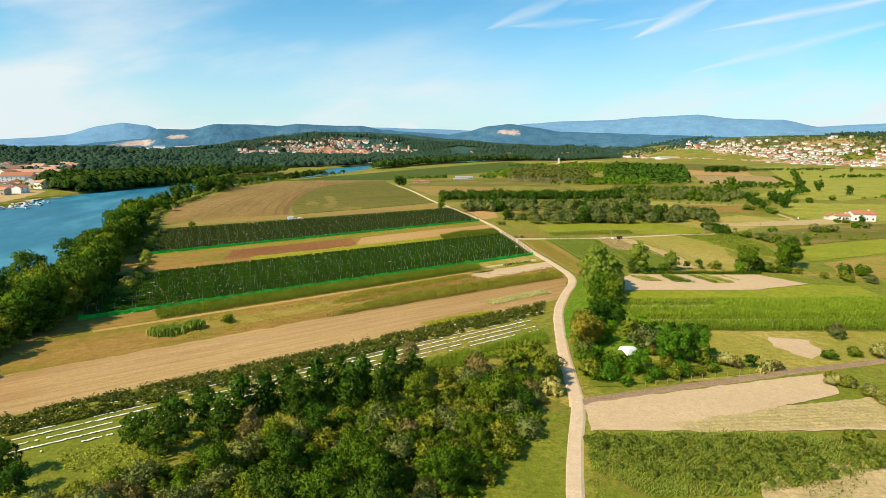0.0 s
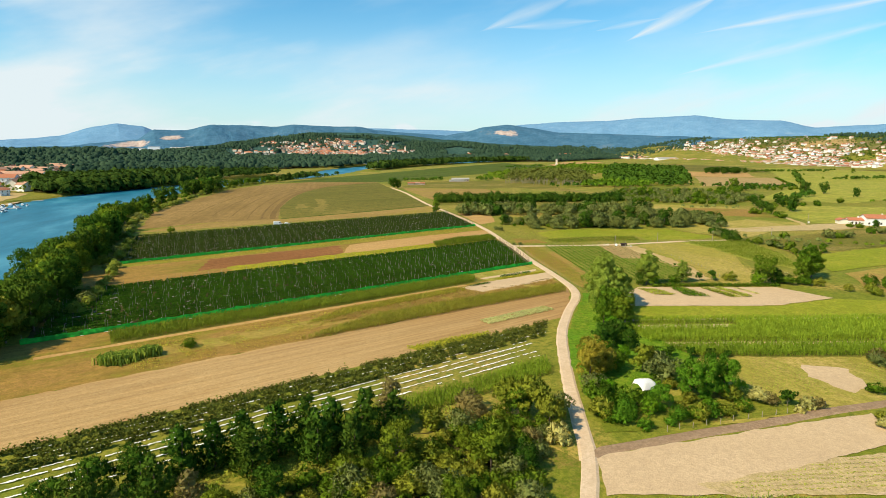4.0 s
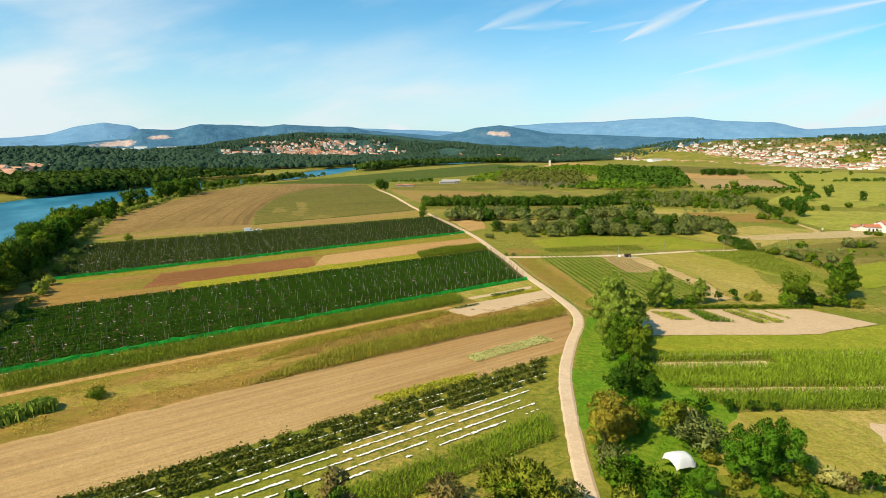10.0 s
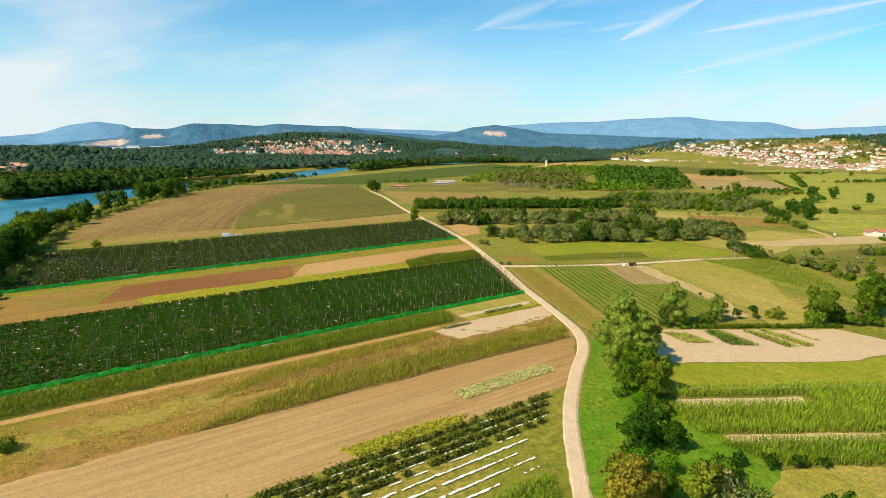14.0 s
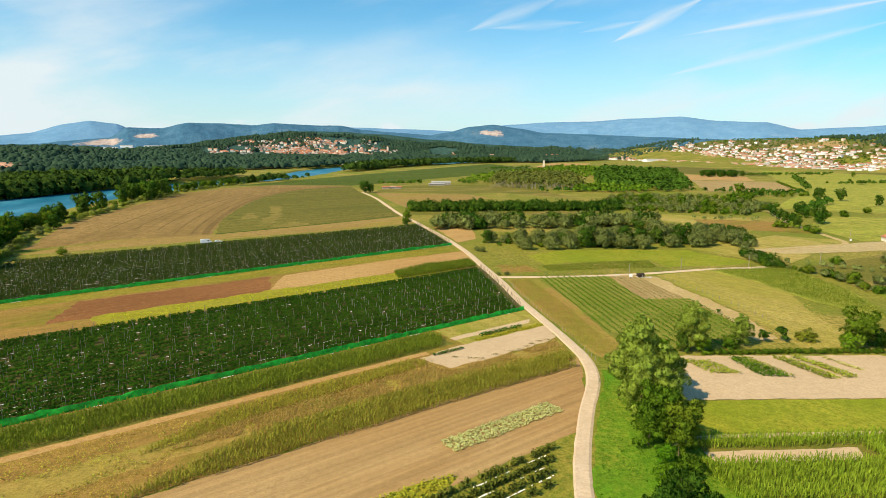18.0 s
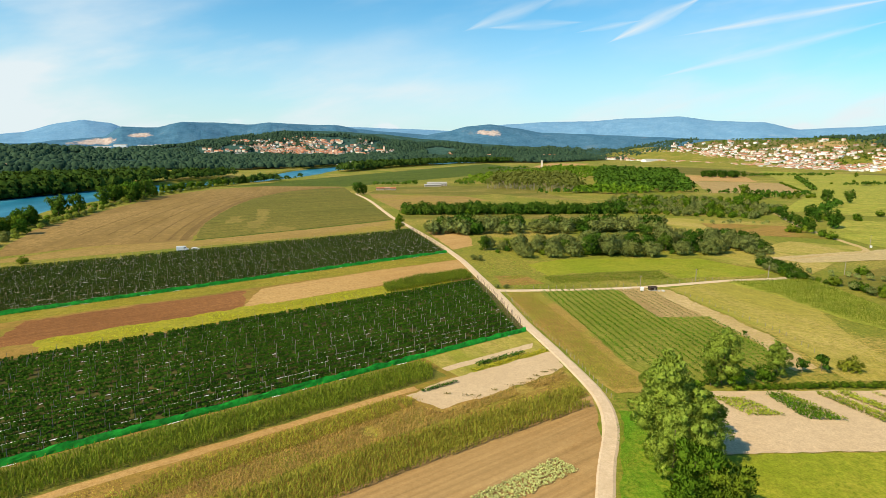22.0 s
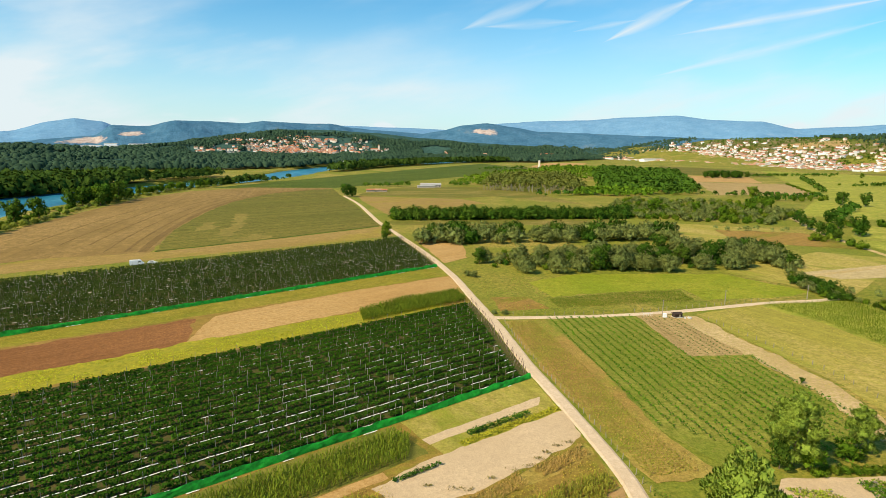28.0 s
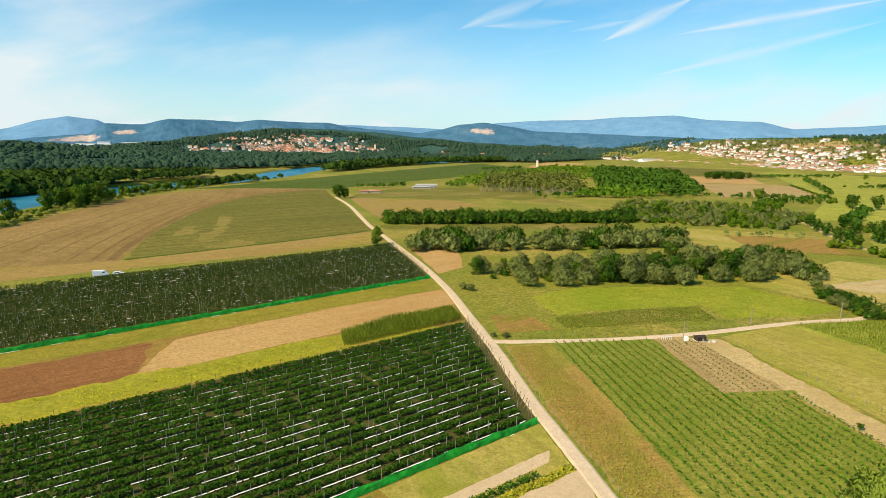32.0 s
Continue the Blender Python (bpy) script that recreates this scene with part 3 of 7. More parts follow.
def hill_material(name, a, b, rock=None, grain=0.4, scars=()):
    m, nn, ll, bsdf = nodes_of(name)
    bsdf.inputs["Roughness"].default_value, bsdf.inputs["Specular IOR Level"].default_value = 1.0, 0.0
    n1 = noise_node(nn, ll, 0.012, 7, 0.7)
    n2 = noise_node(nn, ll, 0.07, 5, 0.75)
    col = ramp(nn, ll, n1, ((0.35, a), (0.62, b)))
    col = mixed(nn, ll, 1.0, col, ramp(nn, ll, n2, ((0.3, (1 - grain,) * 3), (0.7, (1 + grain * 0.9,) * 3))), "MULTIPLY")
    if rock:
        col = mixed(nn, ll, ramp(nn, ll, noise_node(nn, ll, 0.006, 6, 0.7), ((0.62, (0, 0, 0)), (0.70, (0.6,) * 3))), col, rock)
    for centre, size in scars:
        tc, sb, dv, ln = nn.new("ShaderNodeTexCoord"), nn.new("ShaderNodeVectorMath"), nn.new("ShaderNodeVectorMath"), nn.new("ShaderNodeVectorMath")
        sb.operation, dv.operation, ln.operation = "SUBTRACT", "DIVIDE", "LENGTH"
        sb.inputs[1].default_value, dv.inputs[1].default_value = centre, size
        ll.new(tc.outputs["Object"], sb.inputs[0])
        ll.new(sb.outputs[0], dv.inputs[0])
        ll.new(dv.outputs[0], ln.inputs[0])
        far = nn.new("ShaderNodeMath")
        far.operation = "ADD"
        ll.new(ln.outputs["Value"], far.inputs[0])
        ll.new(sub_half(nn, ll, noise_node(nn, ll, 0.013, 8, 0.75), 2.5), far.inputs[1])
        stone = ramp(nn, ll, noise_node(nn, ll, 0.05, 5, 0.7), ((0.35, (0.42, 0.27, 0.20)), (0.6, (0.70, 0.55, 0.46))))
        col = mixed(nn, ll, ramp(nn, ll, sub_half(nn, ll, far.outputs[0]), ((0.56, (0.75,) * 3), (0.64, (0,) * 3))), col, stone)
    ll.new(col, bsdf.inputs["Base Color"])
    bp = nn.new("ShaderNodeBump")
    bp.inputs["Strength"].default_value, bp.inputs["Distance"].default_value = 0.5, 14.0
    ll.new(n2, bp.inputs["Height"])
    ll.new(bp.outputs[0], bsdf.inputs["Normal"])
    return m


# distance haze is put into these base colours, bluer and paler farther off
H_FAR = hill_material("hazed_far_mountain", (0.125, 0.265, 0.43), (0.165, 0.315, 0.48), (0.26, 0.36, 0.46), grain=0.14)
H_MID = hill_material("hazed_mid_mountain", (0.045, 0.128, 0.215), (0.078, 0.176, 0.270), (0.17, 0.20, 0.22), grain=0.22,
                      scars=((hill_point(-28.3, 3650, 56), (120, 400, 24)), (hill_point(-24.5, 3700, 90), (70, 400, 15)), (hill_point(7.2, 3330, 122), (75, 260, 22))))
H_NEAR = hill_material("hazed_wooded_hill", (0.030, 0.072, 0.064), (0.055, 0.108, 0.086), grain=0.40)
H_ROCK = hill_material("quarry_rock", (0.62, 0.40, 0.30), (0.72, 0.56, 0.46))


RIDGES = []


def ridge_z(x, y):
    """Height of the highest ridge surface at a place."""
    best = -9.0
    dx, dy = x - FROM[0], y - FROM[1]
    r, az = math.hypot(dx, dy), math.degrees(math.atan2(dx, dy))
    for dist, depth, xs, zs, wild in RIDGES:
        a = (r - dist + depth) / (depth * 1.5)
        if xs[0] < az < xs[-1] and 0 < a < 1:
            k = min(max(int(np.searchsorted(xs, az, side="right")) - 1, 0), len(xs) - 2)
            t = (az - xs[k]) / (xs[k + 1] - xs[k])
            zc = zs[k] + (zs[k + 1] - zs[k]) * (0.5 * t + 0.5 * ease(t))
            rise = ease(a * 1.5) if a < 0.667 else ease((1 - a) * 3)
            w = noise.fractal(Vector((x * 0.0034, y * 0.0034, dist)), 0.8, 2.2, 5) * wild * (0.25 + rise)
            best = max(best, -3 + (zc + 3) * rise + w * (0.25 + 1.65 * ease((0.62 - a) / 0.25)))
    return best


def ridge(name, dist, depth, crest, mat, label, wild=6.0, quarries=(), rows=40, step=0.11):
    az0, az1 = crest[0][0], crest[-1][0]
    cols = int((az1 - az0) / step)
    xs = [c[0] for c in crest]
    zs = [c[1] for c in crest]
    v, f, which = [], [], []
    RIDGES.append((dist, depth, xs, zs, wild))
    for i in range(cols + 1):
        az = az0 + (az1 - az0) * i / cols
        k = np.searchsorted(xs, az, side="right") - 1
        k = min(max(k, 0), len(xs) - 2)
        t = (az - xs[k]) / (xs[k + 1] - xs[k])
        zc = zs[k] + (zs[k + 1] - zs[k]) * (0.5 * t + 0.5 * ease(t))
        for j in range(rows + 1):
            a = j / rows
            r = dist - depth + depth * 1.5 * a
            rise = ease(a * 1.5) if a < 0.667 else ease((1 - a) * 3)
            x, y = FROM[0] + r * math.sin(radians(az)), FROM[1] + r * math.cos(radians(az))
            w = noise.fractal(Vector((x * 0.0034, y * 0.0034, dist)), 0.8, 2.2, 5) * wild * (0.25 + rise)
            v.append((x, y, -3 + (zc + 3) * rise + w * (0.25 + 1.65 * ease((0.62 - a) / 0.25))))
    for i in range(cols):
        az = az0 + (az1 - az0) * (i + 0.5) / cols
        for j in range(rows):
            a = j * rows + 0
            f.append((i * (rows + 1) + j, (i + 1) * (rows + 1) + j, (i + 1) * (rows + 1) + j + 1, i * (rows + 1) + j + 1))
            up = (j + 0.5) / rows * 1.5
            hit = any(((az - qa) / qw) ** 2 + ((up - qu) / qh) ** 2 < 1 + 1.5 * noise.noise((az * 2.1, up * 9, dist)) + 0.7 * noise.noise((az * 7, up * 30, dist)) for qa, qu, qw, qh in quarries)
            which.append(1 if hit else 0)
    ob = obj_mesh(name, v, f, [mat, H_ROCK])
    ob.data.polygons.foreach_set("material_index", which)
    ob.data.polygons.foreach_set("use_smooth", [True] * len(f))
    return tagged(ob, label, "hill", kind="structure")


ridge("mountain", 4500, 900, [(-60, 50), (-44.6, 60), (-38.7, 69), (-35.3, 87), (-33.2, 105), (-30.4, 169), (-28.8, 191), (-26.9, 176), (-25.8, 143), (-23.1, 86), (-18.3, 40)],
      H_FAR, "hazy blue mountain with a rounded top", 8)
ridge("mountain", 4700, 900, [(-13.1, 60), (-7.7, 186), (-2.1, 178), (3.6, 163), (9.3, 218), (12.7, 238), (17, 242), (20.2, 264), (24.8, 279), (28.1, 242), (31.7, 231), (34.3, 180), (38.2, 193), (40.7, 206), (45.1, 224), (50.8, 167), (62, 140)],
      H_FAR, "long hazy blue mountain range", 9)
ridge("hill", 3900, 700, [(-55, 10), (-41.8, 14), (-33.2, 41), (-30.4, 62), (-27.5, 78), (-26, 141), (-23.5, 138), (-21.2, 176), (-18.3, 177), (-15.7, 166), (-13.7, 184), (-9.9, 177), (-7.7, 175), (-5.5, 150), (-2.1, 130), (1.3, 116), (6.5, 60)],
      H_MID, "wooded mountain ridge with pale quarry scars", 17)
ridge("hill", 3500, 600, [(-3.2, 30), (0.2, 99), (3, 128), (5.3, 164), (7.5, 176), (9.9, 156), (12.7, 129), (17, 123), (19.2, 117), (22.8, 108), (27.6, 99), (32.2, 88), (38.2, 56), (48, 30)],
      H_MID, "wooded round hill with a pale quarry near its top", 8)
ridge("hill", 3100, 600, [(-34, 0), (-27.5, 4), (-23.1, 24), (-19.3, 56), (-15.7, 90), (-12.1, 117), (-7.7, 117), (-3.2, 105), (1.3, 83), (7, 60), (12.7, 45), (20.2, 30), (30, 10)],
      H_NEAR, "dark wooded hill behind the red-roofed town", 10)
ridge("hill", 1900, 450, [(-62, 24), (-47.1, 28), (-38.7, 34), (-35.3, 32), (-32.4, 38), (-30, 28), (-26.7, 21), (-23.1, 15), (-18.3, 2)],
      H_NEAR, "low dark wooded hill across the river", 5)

# ---- fields west of the track ----
strip("field", 96, 115, -158, None, G["yellow_margin"], "grassy yellow-green margin below the upper vineyard")
strip("field", 59, 97, -175, None, G["weeds"], "weedy margin with yellow and green grass")
strip("field", 71, 95, (-132, -122), (-62, -54), G["brown"], "brown ploughed strip", 1.6)
patch("field", [sn(-62, 72), sn(-55, 84), sn(-48, 94), sn(0, 97), sn(49, 96), sn(41, 77), sn(10, 76), sn(-15, 73)], G["straw_pale"], "pale mown straw strip beside brown ploughed soil", 1.0)
strip("field", 60, 72.5, -120, 20, G["yellow"], "strip of yellow flowering weeds along the vineyard", 1.8)
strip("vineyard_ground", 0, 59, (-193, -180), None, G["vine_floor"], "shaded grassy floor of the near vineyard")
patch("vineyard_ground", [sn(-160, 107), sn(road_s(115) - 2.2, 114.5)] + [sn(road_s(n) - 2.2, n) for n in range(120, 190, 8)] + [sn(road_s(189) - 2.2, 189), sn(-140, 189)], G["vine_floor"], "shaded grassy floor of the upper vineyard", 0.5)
strip("field", -41, 0, -215, None, G["weeds"], "golden weeds and dry grass between crop strips", 0.8)
strip("corn_ground", -14, -1.5, -172, -40, G["corn_floor"], "ground beneath the corn strip, shade in its colour")
strip("field", -20, -1, -38, None, G["pasture"], "dry grassy plot below the vineyard's green net")
patch("field", [sn(-54, -17.5), sn(-52.5, -23), sn(-51, -27), sn(-39, -28), sn(-20, -27.6), sn(-12.5, -26.5), sn(-6.5, -17), sn(-10, -16.1), sn(-40, -15.6)], G["sand"], "bare sandy plot beside the track", 0.9)
patch("field", [sn(-38, -9), sn(-38, -11.5), sn(-9, -12), sn(-6, -9.2)], G["sand"], "thin bare bed beside a grassy plot", 0.4)
patch("field", [sn(-33, -14), sn(-33, -16), sn(-7, -16.6), sn(-7, -14.5)], G["yellow"], "small bed of yellow flowers", 0.5)
strip("field", -16.4, -14.2, -190, -50, G["straw_pale"], "narrow bare path along the corn strip", 0.3)
strip("field", -32, -24, -175, -55, G["rust"], "rusty dry grass strip", 1.4)
strip("field", -32, -28.6, -56, None, G["rust"], "rusty dry grass below the bare plot", 0.9)
strip("field", -68, -41, -235, None, G["stubble"], "harvested straw stubble field with mowing lines", 0.8)
strip("field", -90.5, -67, -235, None, G["grass"], "grassed ground under berry rows", 0.6)
patch("field", [sn(-106, -62.5), sn(-104, -66.5), sn(-84, -68), sn(-78, -65), sn(-84, -63.4)], G["yellow"], "small patch of yellow flowering weeds", 0.8)
strip("field", -104, -89.5, -235, None, G["grass"], "rough grass along the wood's edge", 0.8)
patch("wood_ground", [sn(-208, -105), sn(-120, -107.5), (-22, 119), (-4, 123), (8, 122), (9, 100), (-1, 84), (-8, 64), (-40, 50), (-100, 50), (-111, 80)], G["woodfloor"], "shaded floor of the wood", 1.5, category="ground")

# ---- fields along the upper track ----
patch("field", [(-196, 372), (-160, 392), (-60, 452), (1, 493), (-9, 531), (-60, 488), (-120, 440), (-165, 425)], G["margin"], "straw margin above the upper vineyard", 1.5, 6)
patch("field", [(-198, 388), (-165, 423), (-121, 439), (-133, 487), (-145, 556), (-154, 643), (-151, 728), (-134, 791), (-85, 848), (-88, 857), (-187, 860), (-236, 800), (-254, 715), (-246, 600), (-232, 480)], G["tan"], "wide harvested tan field with curving tractor lines", 2.0, 8)
patch("field", [(-120, 441), (-60, 490), (-10, 533), (-38, 660), (-62, 752), (-84, 848), (-110, 826), (-134, 791), (-146, 762), (-151, 728), (-155, 690), (-154, 643), (-151, 600), (-145, 556), (-140, 520), (-133, 487)], G["clover"], "striped green-brown lucerne field", 1.5, 8)
edge = smooth_line([(-122, 441), (-133, 487), (-145, 556), (-154, 643), (-151, 728), (-134, 791), (-95, 840)], 10)
for k, (off, w, m) in enumerate(((-4, 5.0, "tramline"), (-12, 1.6, "tramline"), (-22, 1.0, "tramline"), (-35, 1.2, "tramline"), (-50, 0.9, "tramline"), (-66, 0.8, "tramline"))):
    cut = 0 if k < 3 else 2
    ribbon("tractor_line", [(x + off * (1 - 0.25 * i / len(edge)), y + 0.10 * off) for i, (x, y) in enumerate(edge)][cut:], w, G[m], "curving tractor line in the harvested field", 0.125 + 0.004 * k, 8, 0.8, "field")
for pts, m, label in (([(-107, 490), (-97, 492), (-103, 540), (-116, 600), (-126, 598), (-114, 552)], "thin", "pale thin patch in the lucerne"), ([(-124, 512), (-116, 516), (-126, 556), (-134, 550)], "thin", "pale thin patch in the lucerne"),
                      ([(-96, 474), (-80, 470), (-70, 486), (-84, 500)], "thin", "yellowed corner of the lucerne")):
    patch("field", pts, G[m], label, 5.0, 3)
ribbon("field_margin", [(-120, 441.5), (-60, 490.5), (-12, 533)], 2.2, G["vine_far"], "dark green weedy margin of the lucerne field", 0.17, 4, 0.8, "field")
patch("field", [(-36, 700), (-3, 579), (17, 636), (84, 684), (60, 730), (-45, 752)], G["margin"], "pale straw field behind the copse", 1.5, 8)
patch("field", [(-46, 765), (60, 738), (100, 760), (176, 676), (150, 830), (105, 896), (11, 885), (-40, 830)], G["olive"], "dull green field near a farm shed", 2, 10)
patch("field", [(-236, 842), (-187, 862), (-85, 862), (-60, 890), (11, 1000), (150, 1200), (292, 1457), (217, 1782), (0, 1350)], G["vine_far"], "large dark-green vineyard across the plain", 3, 15)
patch("field", [(-3, 540), (60, 540), (165, 546), (170, 572), (60, 566), (-6, 560)], G["olive"], "narrow olive crop strip between copses", 1, 6)
patch("field", [(13, 478), (40, 478), (38, 425), (26, 412)], G["straw_pale"], "small straw plot beside the track", 1, 5)

# ---- fields east of the track ----
patch("field", [(38, 380), (75, 390), (148, 390), (168, 352), (120, 338), (60, 330), (39, 331)], G["grass"], "dull green meadow along the side lane", 1.5, 5)
patch("field", [(58, 374), (80, 388), (148, 389), (168, 356), (150, 350), (118, 346), (117, 362), (88, 358), (62, 352)], G["meadow"], "bright yellow-green strip of meadow", 2.0, 4)
patch("field", [(58, 349), (60, 335), (115, 344), (116, 361), (85, 357)], G["grass"], "low green crop in the meadow", 1.0)
patch("field", [(39.5, 352), (53, 352), (58, 337), (41, 334)], G["weeds"], "thin grassy gravel patch beside the track", 1.0)
patch("field", [(40, 323), (53.5, 325), (58, 290), (60, 252), (64, 236), (51, 234), (47.5, 254), (42.5, 290)], G["rust"], "rusty dry grass verge beside the track", 0.8)
patch("field", [(53.5, 325), (84, 328), (85, 291), (100, 291), (104, 262), (95, 246), (66, 238), (60, 252), (58, 290)], G["orchard"], "green grass between young orchard rows", 0.5)
patch("field", [(85, 328), (97, 329.5), (103, 292), (85, 290.5)], G["fallow"], "bare brown plot with young plants", 0.5)
patch("field", [(96, 328), (106, 327), (108, 300), (112, 272), (108, 248), (100, 247), (104, 265), (102, 292)], G["earth_path"], "bare earthen path beside the orchard", 1.5)
patch("field", [(106, 329), (137, 341), (152, 346), (150, 310), (135, 270), (130, 238), (110, 240), (113, 272), (109, 300)], G["pasture"], "dry yellow-green pasture", 1.0, 5)
patch("field", [(134, 339), (175, 345), (172, 300), (158, 262), (146, 290), (143, 318)], G["green_far"], "green field strip", 1.0, 5)
patch("field", [(60, 208.5), (112, 208.5), (139, 218), (128, 234), (73, 235), (66, 226)], G["sand"], "bare pale garden soil", 0.6)
patch("field", [(54, 193.5), (154, 195.5), (156, 214), (139, 217), (113, 208), (60, 208)], G["meadow"], "bright green mown meadow", 0.5)
ribbon("path", [(50, 190), (60, 192.6), (90, 193.2), (130, 193.8), (160, 195)], 1.4, G["sand"], "narrow pale earth path", 0.185, ragged=0.3)
patch("corn_ground", [(56, 192), (155, 193), (130, 160), (62, 160), (54, 171), (51.5, 183)], G["corn_floor"], "ground beneath the corn field, shade in its colour", 0.5)
patch("field", [(54, 172), (138, 172), (136, 168.5), (55, 168.5)], G["sparse"], "pale headland between two corn blocks", 0.5)
patch("field", [(53, 187.5), (85, 188), (83, 184), (51.5, 183.5)], G["sand"], "bare strip inside the corn field", 0.4)
patch("field", [(60, 160), (132, 160), (118, 140), (60, 126), (48, 124), (46, 140)], G["pasture"], "rough dry grass beside the lane", 1.2)
patch("field", [(86, 155), (96, 152), (93, 140), (87, 138), (83, 148)], G["sand"], "worn bare soil in the grass", 1.5, 2)
patch("field", [(22, 113), (60, 123), (84, 128.5), (80, 117), (62, 111), (80, 109), (78, 101), (20, 101.5)], G["sand"], "bare pale sandy field beside the lane", 0.6)
patch("field", [(60, 110.5), (88, 116), (92, 103), (40, 100.5), (36, 104)], G["sparse"], "half-bare field with sparse weeds", 1.0)
patch("field", [(18.5, 100), (95, 101), (95, 60), (12, 60)], G["verge"], "scrubby grass with bushes", 1.0)
patch("field", [(40, 80.5), (48, 86), (58, 87.5), (70, 91.5), (84, 95), (96, 92), (98, 66), (52, 66), (46, 74)], G["sparse"], "pale dry grass beyond the scrub", 4.0)

patch("field", [(31.5, 176), (36, 190), (42, 206), (47.5, 219), (48.5, 226), (59, 224), (60, 210), (55, 193), (56, 178), (62, 160), (48, 142), (30, 127), (26, 138), (28.5, 160)], G["lush"], "lush bright-green verge under the trees", 0.8)
patch("field", [(26, 121), (60, 127), (78, 132), (62, 140), (40, 136), (27, 132)], G["verge"], "weedy green verge of the lane", 0.6)
patch("field", [(12, 78), (16.5, 99), (19, 111), (13, 118), (2, 104), (-6, 84), (-14, 62), (-10, 30), (4, 30), (8, 60)], G["verge"], "mown green verge between wood and track", 0.8)

ribbon("path", [(58, 289.5), (70, 289), (86, 290.3), (103, 291)], 1.8, G["orchard"], "grassy headland across the young orchard", 0.175, ragged=0.4)

# ---- far fields to the east ----
patch("field", [(365, 789), (495, 801), (581, 984), (461, 1027)], G["fallow"], "far bare brown field", 3, 20)
patch("field", [(400, 560), (620, 700), (980, 1250), (840, 1460), (590, 985), (500, 800), (330, 600)], G["green_far"], "far bright-green grazing fields", 4, 25)
patch("field", [(203, 552), (270, 518), (226, 458), (172, 474)], G["pasture"], "dry grass field between copses", 2, 8)
patch("field", [(150, 392), (230, 440), (262, 420), (176, 348)], G["pasture"], "yellowish rough field", 2, 8)

patch("field", [(205, 470), (262, 448), (268, 505), (215, 520)], G["weeds"], "dry brownish field behind the hedge", 2, 8)
patch("field", [(270, 420), (330, 400), (420, 520), (330, 540), (275, 470)], G["green_far"], "bright-green paddock by the farm lane", 2, 10)
patch("field", [(330, 395), (520, 560), (640, 700), (500, 640), (420, 520)], G["meadow"], "long yellow-green field by the farm", 3, 12)
patch("field", [(178, 300), (260, 330), (330, 395), (270, 388), (184, 345)], G["olive"], "dull olive crop field", 2, 8)
patch("field", [(170, 262), (230, 285), (260, 328), (180, 298)], G["meadow"], "bright-green crop strip", 2, 8)
patch("field", [(160, 225), (215, 235), (230, 282), (172, 258)], G["rust"], "brownish fallow plot", 2, 8)
patch("field", [(440, 1040), (560, 1010), (640, 1180), (520, 1230)], G["straw_pale"], "far straw field beyond the plantation", 3, 20)
patch("field", [(560, 1250), (700, 1200), (800, 1500), (700, 1700), (600, 1500)], G["clover"], "far dull-green field below the village", 4, 25)
patch("field", [(292, 1460), (420, 1560), (560, 1900), (430, 1900), (330, 1640)], G["straw_pale"], "far straw strip", 4, 25)

# ---- roads ----
ribbon("road", ROAD, 2.9, G["track"], "pale gravel farm track winding through the fields", 0.20)
ribbon("lane", [(21, 113), (24, 115), (31, 117), (45, 121), (60, 125), (77, 130), (94, 134), (120, 141), (170, 156)], 2.4, G["lane"], "narrow brownish asphalt lane", 0.19)
ribbon("lane", [(36, 327), (44, 326.5), (52, 326.8), (68, 327.3), (86, 329.5), (106, 333.5), (137, 341.5), (160, 345), (176, 349)], 2.6, G["track"], "pale gravel side lane", 0.19)

# ---- plants ----
PROTO = {}


def trunk_mesh(name, h, r, forks, rng):
    """A tapered, slightly bent trunk with a few limbs."""
    v, f = [], []

    def limb(a, b, r0, r1, sides=5):
        a, b = np.array(a, float), np.array(b, float)
        base = len(v)
        k = 3
        for i in range(k):
            t = i / (k - 1)
            c = a + (b - a) * t + rng.normal(size=3) * r0 * 0.5 * (0 < i < k - 1)
            rr = r0 + (r1 - r0) * t
            for j in range(5):
                w = j * math.tau / 5
                v.append((c[0] + rr * math.cos(w), c[1] + rr * math.sin(w), c[2]))
        for i in range(k - 1):
            for j in range(5):
                f.append((base + i * 5 + j, base + i * 5 + (j + 1) % 5, base + i * 5 + 5 + (j + 1) % 5, base + i * 5 + 5 + j))

    limb((0, 0, -0.3), (rng.normal() * 0.05 * h, rng.normal() * 0.05 * h, h * 0.72), r, r * 0.35)
    for _ in range(forks):
        w, z0 = rng.uniform(0, math.tau), h * rng.uniform(0.2, 0.5)
        out = h * rng.uniform(0.16, 0.28)
        limb((0, 0, z0), (out * math.cos(w), out * math.sin(w), z0 + h * rng.uniform(0.15, 0.3)), r * 0.5, r * 0.12)
    me = bpy.data.meshes.new(name)
    me.from_pydata(v, [], f)
    me.materials.append(bark)
    return me


